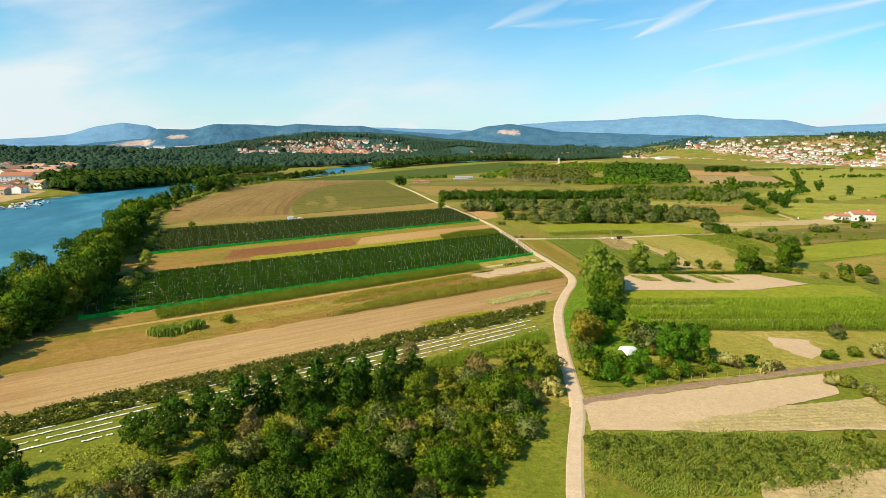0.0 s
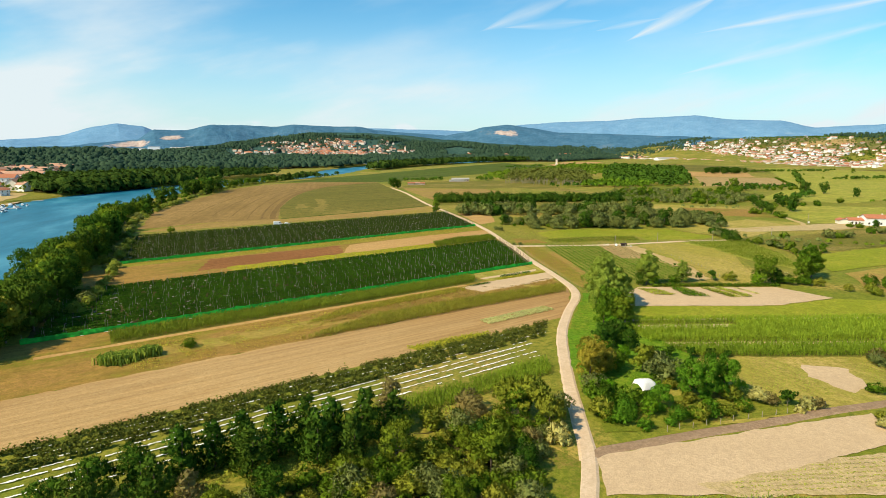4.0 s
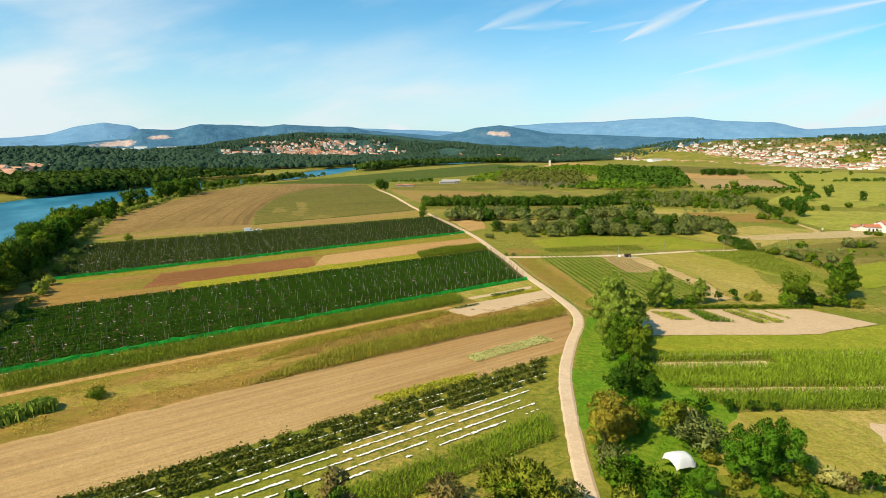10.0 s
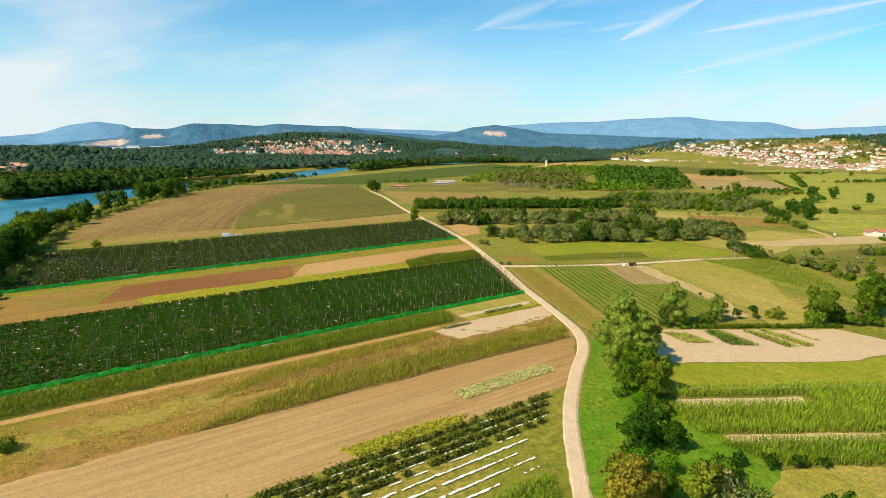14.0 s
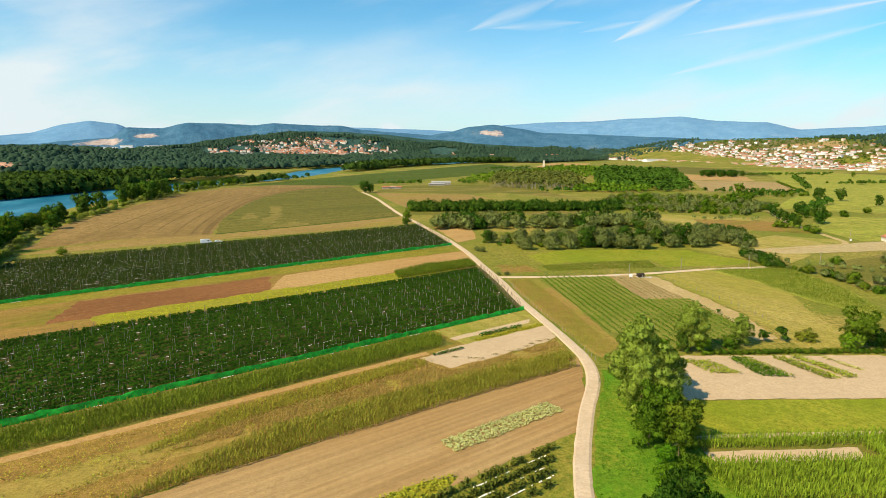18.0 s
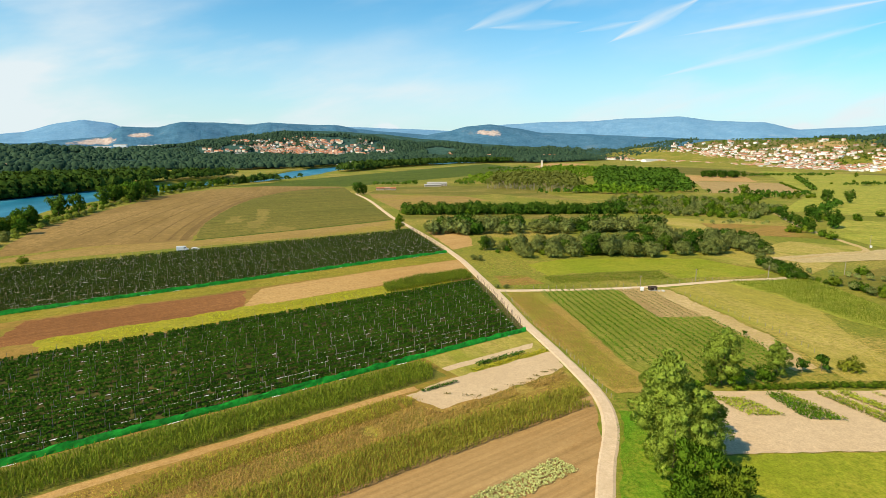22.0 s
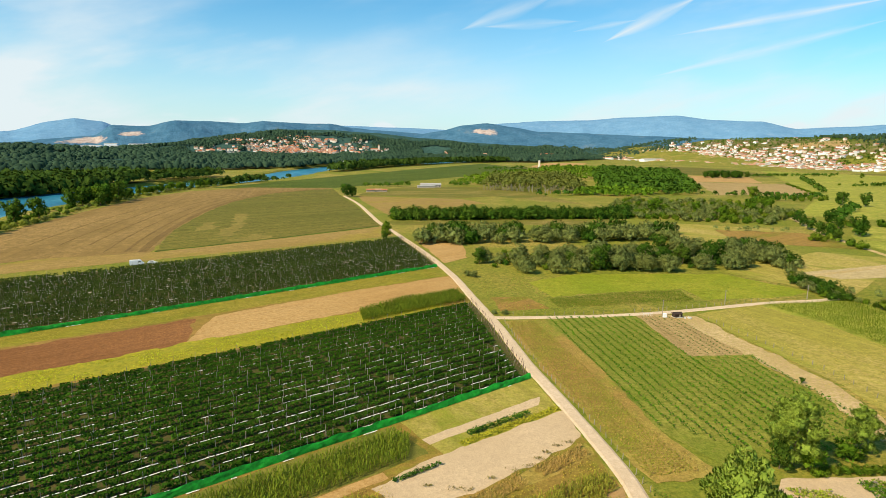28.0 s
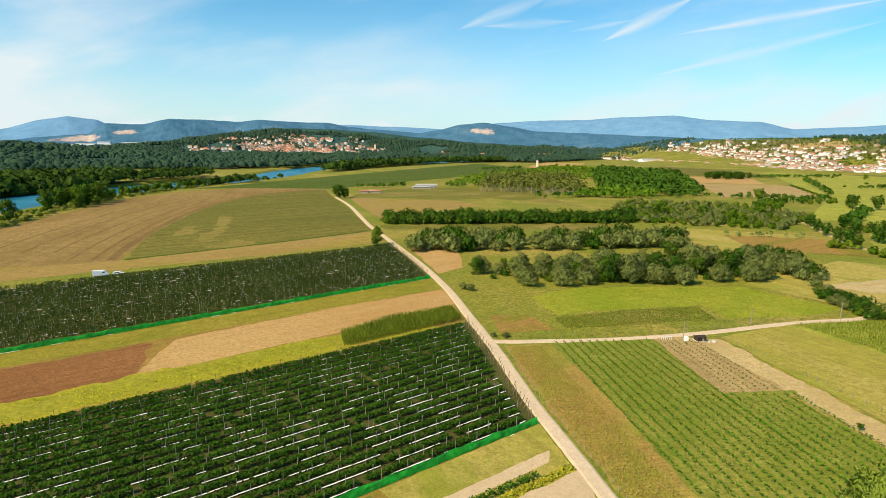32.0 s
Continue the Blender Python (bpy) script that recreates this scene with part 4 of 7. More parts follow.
def crown_quads(lobes, count, size, rng, h, lift=0.7):
    """Leaf sprays on many small billows over the main lobes, with larger ones deep inside to close the crown."""
    vols = np.array([a * b * c for _, (a, b, c) in lobes]) ** 0.67
    share = vols / vols.sum()
    mid = np.array([0, 0, h * 0.45])
    out, nrm = [], []
    for (c, rad), w in zip(lobes, share):
        c, rad = np.array(c), np.array(rad)
        nb = max(3, int(7 * w * len(lobes)))
        k = max(8, int(count * w / nb))
        for _ in range(nb):
            d = rng.normal(size=3)
            d /= np.linalg.norm(d)
            d[2] = abs(d[2]) * 0.95 - 0.12
            bc, br = c + d * rad * 0.72, rad.mean() * rng.uniform(0.30, 0.55)
            e = rng.normal(size=(k, 3)) + d * 1.1 + (0, 0, 0.3)
            e /= np.linalg.norm(e, axis=1, keepdims=True)
            p = bc + e * br * rng.uniform(0.70, 1.12, (k, 1))
            p[:, 2] = np.maximum(p[:, 2], 0.05 * h)
            out.append(leaf_tris(p, e + rng.normal(size=(k, 3)) * 0.3, size * rng.uniform(0.6, 1.35, k), rng, e * 0.8 + d * 0.5 + (0, 0, lift) + rng.normal(size=(k, 3)) * 0.35))
            nrm.append(e + (p - mid) / h * 1.1 + rng.normal(size=(k, 3)) * 0.18)
        m = max(8, int(count * w * 0.09))
        e = rng.normal(size=(m, 3))
        e /= np.linalg.norm(e, axis=1, keepdims=True)
        out.append(leaf_tris(c + e * rad * 0.48, e, size * 2.6, rng))
        nrm.append(e)
    return np.concatenate(out), np.concatenate(nrm)


def lobes_for(shape, rng):
    """Crown lobes of a plant one metre high, by its habit."""
    out = []
    if shape == "broad":
        out.append(((0, 0, 0.58), (0.26, 0.26, 0.28)))
        for i in range(8):
            w = i * 2.4 + rng.uniform(-0.5, 0.5)
            r, z = rng.uniform(0.14, 0.28), rng.uniform(0.24, 0.80)
            out.append(((r * math.cos(w), r * math.sin(w), z), (rng.uniform(0.13, 0.21),) * 2 + (rng.uniform(0.12, 0.18),)))
    elif shape == "dome":
        out.append(((0, 0, 0.52), (0.30, 0.30, 0.38)))
        for i in range(9):
            w = i * 2.4 + rng.uniform(-0.4, 0.4)
            r, z = rng.uniform(0.12, 0.28), 0.13 + 0.62 * i / 8 + rng.uniform(-0.05, 0.05)
            out.append(((r * math.cos(w), r * math.sin(w), z), (rng.uniform(0.16, 0.24),) * 2 + (rng.uniform(0.14, 0.20),)))
    elif shape == "tall":
        for i in range(9):
            z = 0.20 + 0.68 * i / 8
            r = 0.225 * math.sin(math.pi * min(1, 0.25 + 0.72 * i / 8)) + 0.03
            w = i * 2.2 + rng.uniform(-0.5, 0.5)
            out.append(((r * 0.7 * math.cos(w), r * 0.7 * math.sin(w), z), (r + 0.03, r + 0.03, rng.uniform(0.11, 0.17))))
    elif shape == "ovate":
        out.append(((0, 0, 0.52), (0.22, 0.22, 0.38)))
        for i in range(13):
            z = 0.16 + 0.74 * i / 12
            r = 0.23 * math.sin(math.pi * min(1, 0.22 + 0.72 * i / 12)) + 0.02
            w = i * 2.4 + rng.uniform(-0.4, 0.4)
            out.append(((r * 0.8 * math.cos(w), r * 0.8 * math.sin(w), z), (r * 0.45 + 0.06,) * 2 + (rng.uniform(0.10, 0.15),)))
    elif shape == "cone":
        for i in range(9):
            z = 0.10 + 0.80 * i / 8
            r = 0.25 * (1 - (i / 8.6) ** 2.2) + 0.05
            for j in range(2):
                w = i * 2.4 + j * math.pi + rng.uniform(-0.4, 0.4)
                out.append(((r * 0.55 * math.cos(w), r * 0.55 * math.sin(w), z), (r * 0.7 + 0.04, r * 0.7 + 0.04, 0.10)))
    else:  # bush
        out.append(((0, 0, 0.47), (0.48, 0.48, 0.46)))
        for i in range(7):
            w = i * 0.9 + rng.uniform(-0.3, 0.3)
            r = rng.uniform(0.22, 0.40)
            out.append(((r * math.cos(w), r * math.sin(w), rng.uniform(0.14, 0.46)), (rng.uniform(0.22, 0.36),) * 2 + (rng.uniform(0.2, 0.36),)))
    return out


#        habit, leaves, height, clumps, clump size, name, labels, category
KINDS = {
    "ash": ("dome", "green", 9, 4200, 0.165, "ash_tree", "broad-crowned green tree in full leaf", "tree"),
    "fresh": ("dome", "fresh", 11, 2300, 0.250, "leafy_tree", "broad tree with bright fresh-green leaves", "tree"),
    "oak": ("dome", "dark", 10, 3600, 0.190, "oak_tree", "dark-green broadleaf tree with a dense crown", "tree"),
    "round": ("dome", "round", 10, 6500, 0.150, "round_tree", "large round tree with a dense deep-green crown", "tree"),
    "low_shrub": ("bush", "round", 3.5, 1300, 0.150, "garden_shrub", "rounded deep-green shrub beside the lane", "bush"),
    "yellowing": ("broad", "olive", 9, 2300, 0.230, "yellowing_tree", "olive-green tree with yellowing leaf clusters", "tree"),
    "poplar": ("ovate", "green", 16, 7000, 0.210, "poplar_tree", "tall slender poplar with a light green crown", "tree"),
    "pale_poplar": ("ovate", "poplar", 17, 14000, 0.190, "pale_poplar", "tall poplar with pale grey-green leaves", "tree"),
    "alder": ("cone", "dark", 10, 2000, 0.250, "alder_tree", "dark conical alder with drooping branches", "tree"),
    "willow": ("bush", "willow", 5, 1700, 0.175, "willow_bush", "round grey-green willow bush with feathery twigs", "bush"),
    "big_willow": ("bush", "willow", 9, 3600, 0.250, "large_willow", "large rounded grey-green willow of the copse", "bush"),
    "shrub": ("bush", "green", 3.5, 1300, 0.155, "shrub", "dense green shrub of the scrubland", "bush"),
    "olive": ("bush", "olive", 4, 1100, 0.190, "olive_bush", "olive-green bush with yellowing leaves", "bush"),
    "autumn": ("dome", "autumn", 9, 5200, 0.150, "autumn_tree", "small tree with leaves turning yellow-brown", "tree"),
    "dead": ("cone", "dead", 8, 1200, 0.220, "withered_tree", "half-withered tree with brownish leaves", "tree"),
    "brown": ("bush", "dead", 4, 1000, 0.190, "dry_bush", "dry brownish bush among green ones", "bush"),
    "silver": ("bush", "silver", 3, 900, 0.160, "pale_shrub", "silvery-white flowering shrub beside the lane", "bush"),
    "sapling": ("broad", "dark", 4, 800, 0.160, "fruit_tree", "small dark-green fruit tree", "tree"),
    "scrub": ("bush", "scrub", 1.9, 1300, 0.095, "scrub_bush", "low pale-green scrub bush in tall grass", "bush"),
    "edge": ("bush", "scrub", 4, 900, 0.22, "bank_bush", "rounded pale-green bush at the field's edge", "bush"),
    "far_tree": ("dome", "dark", 11, 800, 0.420, "hedgerow_tree", "dark-green hedgerow tree on the plain", "tree"),
    "far_green": ("dome", "green", 10, 800, 0.400, "field_tree", "green hedgerow tree on the plain", "tree"),
    "far_bush": ("bush", "green", 4, 340, 0.320, "hedge_bush", "green hedge shrub on the plain", "bush"),
    "far_willow": ("bush", "willow", 5, 700, 0.290, "copse_willow", "grey-green willow bush of a far copse", "bush"),
    "far_oak": ("bush", "dark", 6, 600, 0.340, "copse_bush", "dark-green bush of the long copse", "bush"),
}
VARIANTS = {"ash": 4, "oak": 3, "willow": 3, "alder": 3, "shrub": 3, "olive": 3, "far_tree": 3, "far_willow": 3, "far_oak": 3, "far_bush": 3}


def plant(kind, x, y, h=None, rng=RNG, group="", z=None, label=""):
    shape, leaf, h0, count, size, name, text, cat = KINDS[kind]
    var = int(rng.integers(VARIANTS.get(kind, 2)))
    if (kind, var) not in PROTO:
        g = np.random.default_rng(abs(hash_text(kind)) + var)
        lob = [((c[0] * h0, c[1] * h0, c[2] * h0), tuple(q * h0 for q in r)) for c, r in lobes_for(shape, g)]
        crown = leaf_mesh("crown", *crown_quads(lob, count, size, g, h0, 1.0 if kind == "scrub" else 0.3 if shape == "bush" else 0.7), L[leaf])
        if shape == "bush":
            top = tagged(new(name, crown), text, cat)
        else:
            top = tagged(new(name), text, cat)
            part("trunk", trunk_mesh("trunk", h0, h0 * 0.02, 1 if "far" in kind else 4, g), top)
            part("crown", crown, top)
        PROTO[kind, var] = (top, [False])
    top, used = PROTO[kind, var]
    wide = {"scrub": 1.5, "shrub": 1.15, "olive": 1.15, "willow": 1.1}.get(kind, 1.0)
    k = (h / h0 if h else 1.0) * rng.uniform(0.92, 1.08)
    m = pose(x, y, land_z(x, y) if z is None else z, 0, 0, rng.uniform(0, 360)) @ Matrix.Diagonal((k * wide * rng.uniform(0.9, 1.1), k * wide * rng.uniform(0.9, 1.1), k, 1))
    if not used[0]:
        used[0] = True
        top.matrix_basis = m
        ob = top
    else:
        s = top.matrix_basis.copy()
        ob = copy_thing(top, m)
        ob.matrix_basis = m
    if group:
        ob["group"] = group
    if label:
        ob["label"] = label
    return ob


def hash_text(s):
    return sum((i + 3) * ord(c) for i, c in enumerate(s)) % 9973


def thicket(poly, gap, mix, rng, group, lo=0.75, hi=1.2):
    kinds = list(mix)
    w = np.array([mix[k] for k in kinds], float)
    w /= w.sum()
    for x, y in scatter(poly, gap, rng):
        k = kinds[int(rng.choice(len(kinds), p=w))]
        plant(k, x, y, KINDS[k][2] * rng.uniform(lo, hi), rng, group)


def corn(poly, ang, mat, rng, label, h=2.3, row=0.68, gap=0.24, name="corn"):
    """Standing corn: rows of stalks with arching leaves."""
    c, s = math.cos(ang), math.sin(ang)
    P = [(x * c + y * s, -x * s + y * c) for x, y in poly]
    pts = []
    for v in np.arange(min(p[1] for p in P), max(p[1] for p in P), row):
        for u in np.arange(min(p[0] for p in P), max(p[0] for p in P), gap):
            a, b = u + rng.normal() * 0.12, v + rng.normal() * 0.10
            x, y = a * c - b * s, a * s + b * c
            if inside(x, y, poly) and noise.noise((x * 0.15, y * 0.15, 4)) > -0.62:
                pts.append((x, y))
    p = np.array(pts)
    n = len(p)
    out = []
    hh = h * rng.uniform(0.8, 1.12, n)
    hh *= np.array([1 + 0.12 * noise.noise((x * 0.08, y * 0.08, 1)) for x, y in pts])
    for k in range(4):
        w = rng.uniform(0, math.tau, n)
        d = np.stack([np.cos(w), np.sin(w), 0 * w], 1)
        q = np.stack([-np.sin(w), np.cos(w), 0 * w], 1)
        z0, z1 = hh * (0.10 + 0.21 * k), hh * (0.38 + 0.21 * k)
        base = np.stack([p[:, 0], p[:, 1], z0], 1)
        tip = np.stack([p[:, 0], p[:, 1], z1], 1) + d * rng.uniform(0.12, 0.42, (n, 1))
        wd = 0.045
        out.append(np.stack([base - q * wd, base + q * wd, tip + q * wd * 1.6 , tip - q * wd * 1.6], 1))
    ob = new(name, quads(name, np.concatenate(out), mat))
    return tagged(ob, label, {"corn": "corn", "low_crop": "crop", "dry_grass": "grass", "rough_grass": "grass"}.get(name, "weeds"), kind="stuff")


def tufts(poly, per, mat, rng, label, h=0.5, name="weeds", size=0.28, dense=4.0):
    """Loose tufts of grass and weeds."""
    xs, ys = [p[0] for p in poly], [p[1] for p in poly]
    n = int((max(xs) - min(xs)) * (max(ys) - min(ys)) * per * dense)
    x, y = rng.uniform(min(xs), max(xs), n), rng.uniform(min(ys), max(ys), n)
    size *= 0.62
    keep = np.array([inside(a, b, poly) and noise.noise((a * 0.12, b * 0.12, 2)) > -0.15 for a, b in zip(x, y)], bool)
    x, y = x[keep], y[keep]
    n = len(x)
    c = np.stack([x, y, 0.12 + rng.uniform(0.0, 0.8, n) * h], 1)
    up = rng.normal(size=(n, 3)) * 0.3 + (0, 0, 1)
    ob = new(name, leaf_mesh(name, leaf_tris(c, rng.normal(size=(n, 3)) * 0.8 + (0, 0, 0.5), size * rng.uniform(0.6, 1.4, n), rng), up, mat))
    return tagged(ob, label, "weeds", kind="stuff")


# wood in the foreground, west of the track
r1 = np.random.default_rng(21)
WOOD = [sn(-205, -106), sn(-165, -107), sn(-120, -109), (-22, 117), (-4, 121), (10, 128), (15, 122), (11, 112), (8, 100), (-2, 84), (-8, 66), (-40, 52), (-100, 52), (-108, 80)]
thicket(WOOD, 2.9, {"ash": 1.2, "willow": 3.4, "olive": 3.0, "shrub": 7.5, "brown": 0.5, "oak": 0.5}, r1, "trees of the wood beside the track", 0.62, 1.05)
for x, y, h in ((-35, 114, 10), (-31, 119, 9.5), (-26, 117, 10), (-41, 113, 9), (-20, 119, 10), (-15, 122, 9), (-45, 110, 9.5), (-49, 107, 9), (-55, 104, 8), (-60, 101, 8.5), (-38, 108, 9),
                (-28, 112, 9.5), (-22, 113, 9), (-50, 99, 9), (-58, 94, 8.5), (-64, 96, 8)):
    plant("alder" if h > 8.8 else "oak", x, y, h, r1, "trees of the wood beside the track")
plant("dead", -16, 126, 9, r1, label="withered russet-brown tree at the wood's edge")
plant("dead", -44, 98, 7, r1)
for x, y, h in ((-82, 86, 8), (-86, 80, 8), (-76, 82, 6)):
    plant("oak", x, y, h, r1, "trees of the wood beside the track")
for x, y, h in ((12, 127, 10.5), (8, 130, 9), (15, 122, 8)):
    plant("yellowing", x, y, h, r1)
for k, x, y, h in (("willow", 18, 129, 6), ("brown", 1, 127, 5), ("willow", -2, 122, 5), ("silver", 16, 118, 4), ("shrub", 6, 126, 4), ("olive", -8, 124, 4), ("brown", 0, 131, 5.5)):
    plant(k, x, y, h, r1)

# tall trees and scrub on the other side of the track
r4 = np.random.default_rng(55)
for kind, x, y, h in (("pale_poplar", 50, 207, 17), ("pale_poplar", 53, 213, 18), ("pale_poplar", 49, 201, 14), ("pale_poplar", 55, 205, 16), ("poplar", 57, 212, 14), ("pale_poplar", 52, 199, 13), ("ash", 49, 194, 12), ("ash", 52, 190, 11), ("ash", 46, 190, 9), ("ash", 50, 186, 8), ("fresh", 46, 183, 5),
                      ("shrub", 49, 180, 4), ("fresh", 43, 177, 5), ("oak", 43, 170, 9), ("oak", 39, 166, 8), ("oak", 46, 166, 7), ("fresh", 37, 160, 5), ("fresh", 42, 159, 5), ("shrub", 34, 155, 4), ("ash", 38, 152, 6), ("shrub", 51, 158, 4), ("yellowing", 44, 151, 8), ("willow", 47, 146, 7), ("silver", 48, 153, 4.5),
                      ("autumn", 29.5, 146, 10.5), ("autumn", 33.5, 149, 8.5), ("round", 53, 137, 11.5), ("round", 57.5, 138, 9.5), ("round", 49, 136.5, 9.5),
                      ("fresh", 37, 128, 5), ("low_shrub", 30, 125, 4), ("olive", 27, 128, 4.5), ("low_shrub", 32, 129, 4.5), ("shrub", 28, 134, 5), ("fresh", 31, 137, 5.5), ("shrub", 34, 133, 4.5), ("willow", 29, 140, 5),
                      ("low_shrub", 42, 126, 3.5), ("shrub", 46, 127, 3), ("low_shrub", 49, 127, 3.2), ("olive", 53, 128, 2.6), ("brown", 47, 129, 2), ("low_shrub", 51, 130, 2.8), ("olive", 57, 130, 2.6), ("round", 40, 131, 6.5),
                      ("silver", 63, 134, 3.4), ("brown", 65, 133, 3.2), ("sapling", 68, 132, 4.5), ("silver", 72, 131, 2.8), ("brown", 74, 131, 2.5), ("silver", 69, 129, 2),
                      ("sapling", 60, 160, 3.2), ("sapling", 65, 160, 3), ("sapling", 55, 161, 3), ("sapling", 70, 160, 2.4),
                      ("pale_poplar", 78, 239, 14), ("oak", 75, 238, 6), ("fresh", 80, 237, 5), ("pale_poplar", 94, 243, 9), ("shrub", 90, 241, 4), ("sapling", 102, 245, 4.4), ("sapling", 108, 246, 4.6), ("olive", 115, 245, 4.5),
                      ("ash", 126, 239, 11.5), ("oak", 131, 241, 8), ("fresh", 122, 238, 6), ("shrub", 135, 239, 4.5), ("silver", 137, 244, 4), ("poplar", 149, 248, 16), ("poplar", 153, 251, 14), ("ash", 146, 246, 9),
                      ("shrub", 141, 238, 4), ("olive", 146, 236, 4), ("shrub", 167, 237, 5), ("shrub", 171, 232, 5), ("olive", 160, 227, 4), ("olive", 152, 228, 3.5), ("olive", 158, 222, 3.5), ("willow", 165, 219, 4),
                      ("willow", 105, 154, 4), ("brown", 107, 157, 4), ("shrub", 92, 138, 3), ("shrub", 100, 140, 3), ("silver", 106, 139, 4), ("silver", 112, 142, 4), ("sapling", 104, 273, 1.8),
                      ("willow", 41.5, 330.5, 2.0), ("willow", 38, 331, 1.6), ("reedy", 34.5, 386, 3.2), ("reedy", 37, 384, 3.0)):
    if kind == "reedy":
        plant("willow", x, y, h, r4, label="rounded light-green reed clump beside the track")
    else:
        plant(kind, x, y, h, r4)
for x, y in scatter([(24, 123), (34, 121.5), (46, 125.5), (60, 130), (62, 136), (47, 141), (42, 146), (34, 148), (26, 138)], 4.2, r4):
    if (x - 40.2) ** 2 + (y - 139.5) ** 2 > 30:
        k = ("shrub", "low_shrub", "fresh", "low_shrub", "olive")[int(r4.integers(5))]
        plant(k, x, y, {"fresh": 4.6}.get(k, 3.2) * r4.uniform(0.6, 1.15), r4, "bushes of the corner by the lane")
for x in np.arange(80, 130, 1.9):
    plant("shrub", x, 236.2 + r4.normal() * 0.3, 1.6, r4, "shrubs of the garden hedge")
for i in range(26):
    t = i / 25
    plant("silver" if i % 3 else "olive", 82 + 10 * t + r4.normal() * 1.2, 126 - 27 * t + r4.normal(), 2.2, r4, "pale shrubs between the fields")
thicket([(18, 98.5), (45, 97), (66, 94), (76, 94), (70, 90), (52, 84), (36, 82), (26, 86), (17, 90)], 2.0, {"scrub": 1}, r4, "low pale scrub beside the track", 0.4, 1.05)
thicket([(66, 100), (95, 101), (95, 84), (70, 86)], 4.0, {"scrub": 3, "olive": 1, "silver": 0.4}, r4, "low pale scrub beside the track", 0.5, 0.8)
plant("shrub", -74, 169.5, 3.0, r4, label="lone round bush in dry grass")
plant("far_bush", -172, 377, 4.0, r4, label="lone dark bush on straw field")
for x, y, h in ((-57, 746, 15), (-50, 750, 12)):
    plant("far_tree", x, y, h, r4, label="large round dark tree beside the track")
plant("poplar", -4, 482, 12, r4, label="lone upright tree at the vineyard corner")
plant("oak", -5, 480, 6, r4, label="lone upright tree at the vineyard corner")

# riverside belt of trees
r2 = np.random.default_rng(33)
BELT = smooth_line([(-129, 60), (-125, 130), (-126, 175), (-145, 235), (-167, 290), (-190, 340), (-214, 395), (-238, 460), (-254, 560), (-266, 650), (-268, 740), (-256, 820), (-240, 880)], 6.5)
for i, (x, y) in enumerate(BELT):
    tall = 1.75 if y < 340 else 1.5 if y < 430 else 1.0 if y < 500 else 0.85 if y < 645 else 1.5 if y < 715 else 0.85
    for k in range(2 if 500 < y < 645 else 4 if 380 < y < 500 else 3):
        kind = ("oak", "ash", "oak", "ash", "ash", "oak", "yellowing")[int(r2.integers(7))] if k < 2 else "olive"
        if 500 < y < 645:
            kind = "far_bush" if k else "edge"
        elif y > 330:
            kind = {"oak": "far_tree", "ash": "far_green", "yellowing": "far_green", "olive": "far_bush"}[kind]
        plant(kind, x + r2.normal() * 3.5 - (7 if k == 0 else 3 * k if y < 420 else 5 * k), y + r2.normal() * 3, KINDS[kind][2] * tall * r2.uniform(0.65, 1.12) * (1.0 if k < 3 else 0.8), r2, "trees of the riverside belt")
    if y > 200:
        plant("edge" if i % 3 else "willow", x + 9 + r2.normal() * 1.5, y + r2.normal() * 2, r2.uniform(2.6, 5.2), r2, "trees of the riverside belt")
for x, y, h in ((-140, 160, 17.5), (-150, 172, 16), (-131, 166, 16), (-152, 150, 16), (-156, 188, 15), (-142, 180, 15), (-160, 206, 17), (-146, 140, 19), (-165, 240, 16), (-172, 262, 15)):
    plant("oak", x, y, h, r2, "trees of the riverside belt", label="tall dark riverside tree casting a deep shadow")
for x, y, h in ((-260, 668, 19), (-258, 686, 21), (-264, 704, 20), (-256, 652, 14), (-254, 541, 19), (-258, 548, 14), (-257, 571, 16), (-272, 638, 12), (-243, 491, 16), (-247, 500, 13), (-228, 462, 11)):
    plant("far_tree", x, y, h, r2, "trees of the riverside belt")

# willow copses beyond the side lane
r3 = np.random.default_rng(44)
thicket([(-3, 570), (-2, 592), (60, 596), (170, 600), (196, 625), (176, 576), (60, 566), (0, 564)], 4.5, {"far_oak": 5, "far_bush": 0.6}, r3, "bushes of the long dark copse", 0.95, 1.6)
thicket([(16, 463), (20, 496), (78, 502), (70, 466)], 6.4, {"far_willow": 3, "far_oak": 2}, r3, "bushes of the willow copses", 1.4, 2.0)
thicket([(78, 466), (92, 502), (185, 512), (166, 475)], 6.6, {"far_willow": 5, "far_oak": 1}, r3, "bushes of the willow copses", 1.3, 2.0)
thicket([(40, 403), (42, 425), (60, 436), (90, 428), (86, 400), (62, 392)], 8.0, {"big_willow": 4, "oak": 0.8, "shrub": 1.2}, r3, "bushes of the willow copses", 0.65, 1.0)
thicket([(92, 398), (100, 430), (178, 436), (186, 410), (150, 393), (120, 391)], 8.6, {"big_willow": 5, "oak": 0.7}, r3, "bushes of the willow copses", 0.85, 1.35)
thicket([(46, 408), (60, 432), (90, 425), (104, 428), (176, 432), (180, 412), (150, 400), (104, 402)], 6.5, {"far_oak": 1}, r3, "bushes of the willow copses", 0.5, 0.85)
thicket([(175, 585), (200, 650), (330, 660), (340, 610), (270, 545), (220, 562)], 6.0, {"far_willow": 5, "far_bush": 4, "far_green": 0.5}, r3, "bushes of the scrub belt", 0.8, 1.4)
thicket([(192, 660), (240, 730), (330, 700), (340, 660), (230, 655)], 8.0, {"far_willow": 3, "far_bush": 4}, r3, "bushes of the scrub belt", 0.8, 1.3)
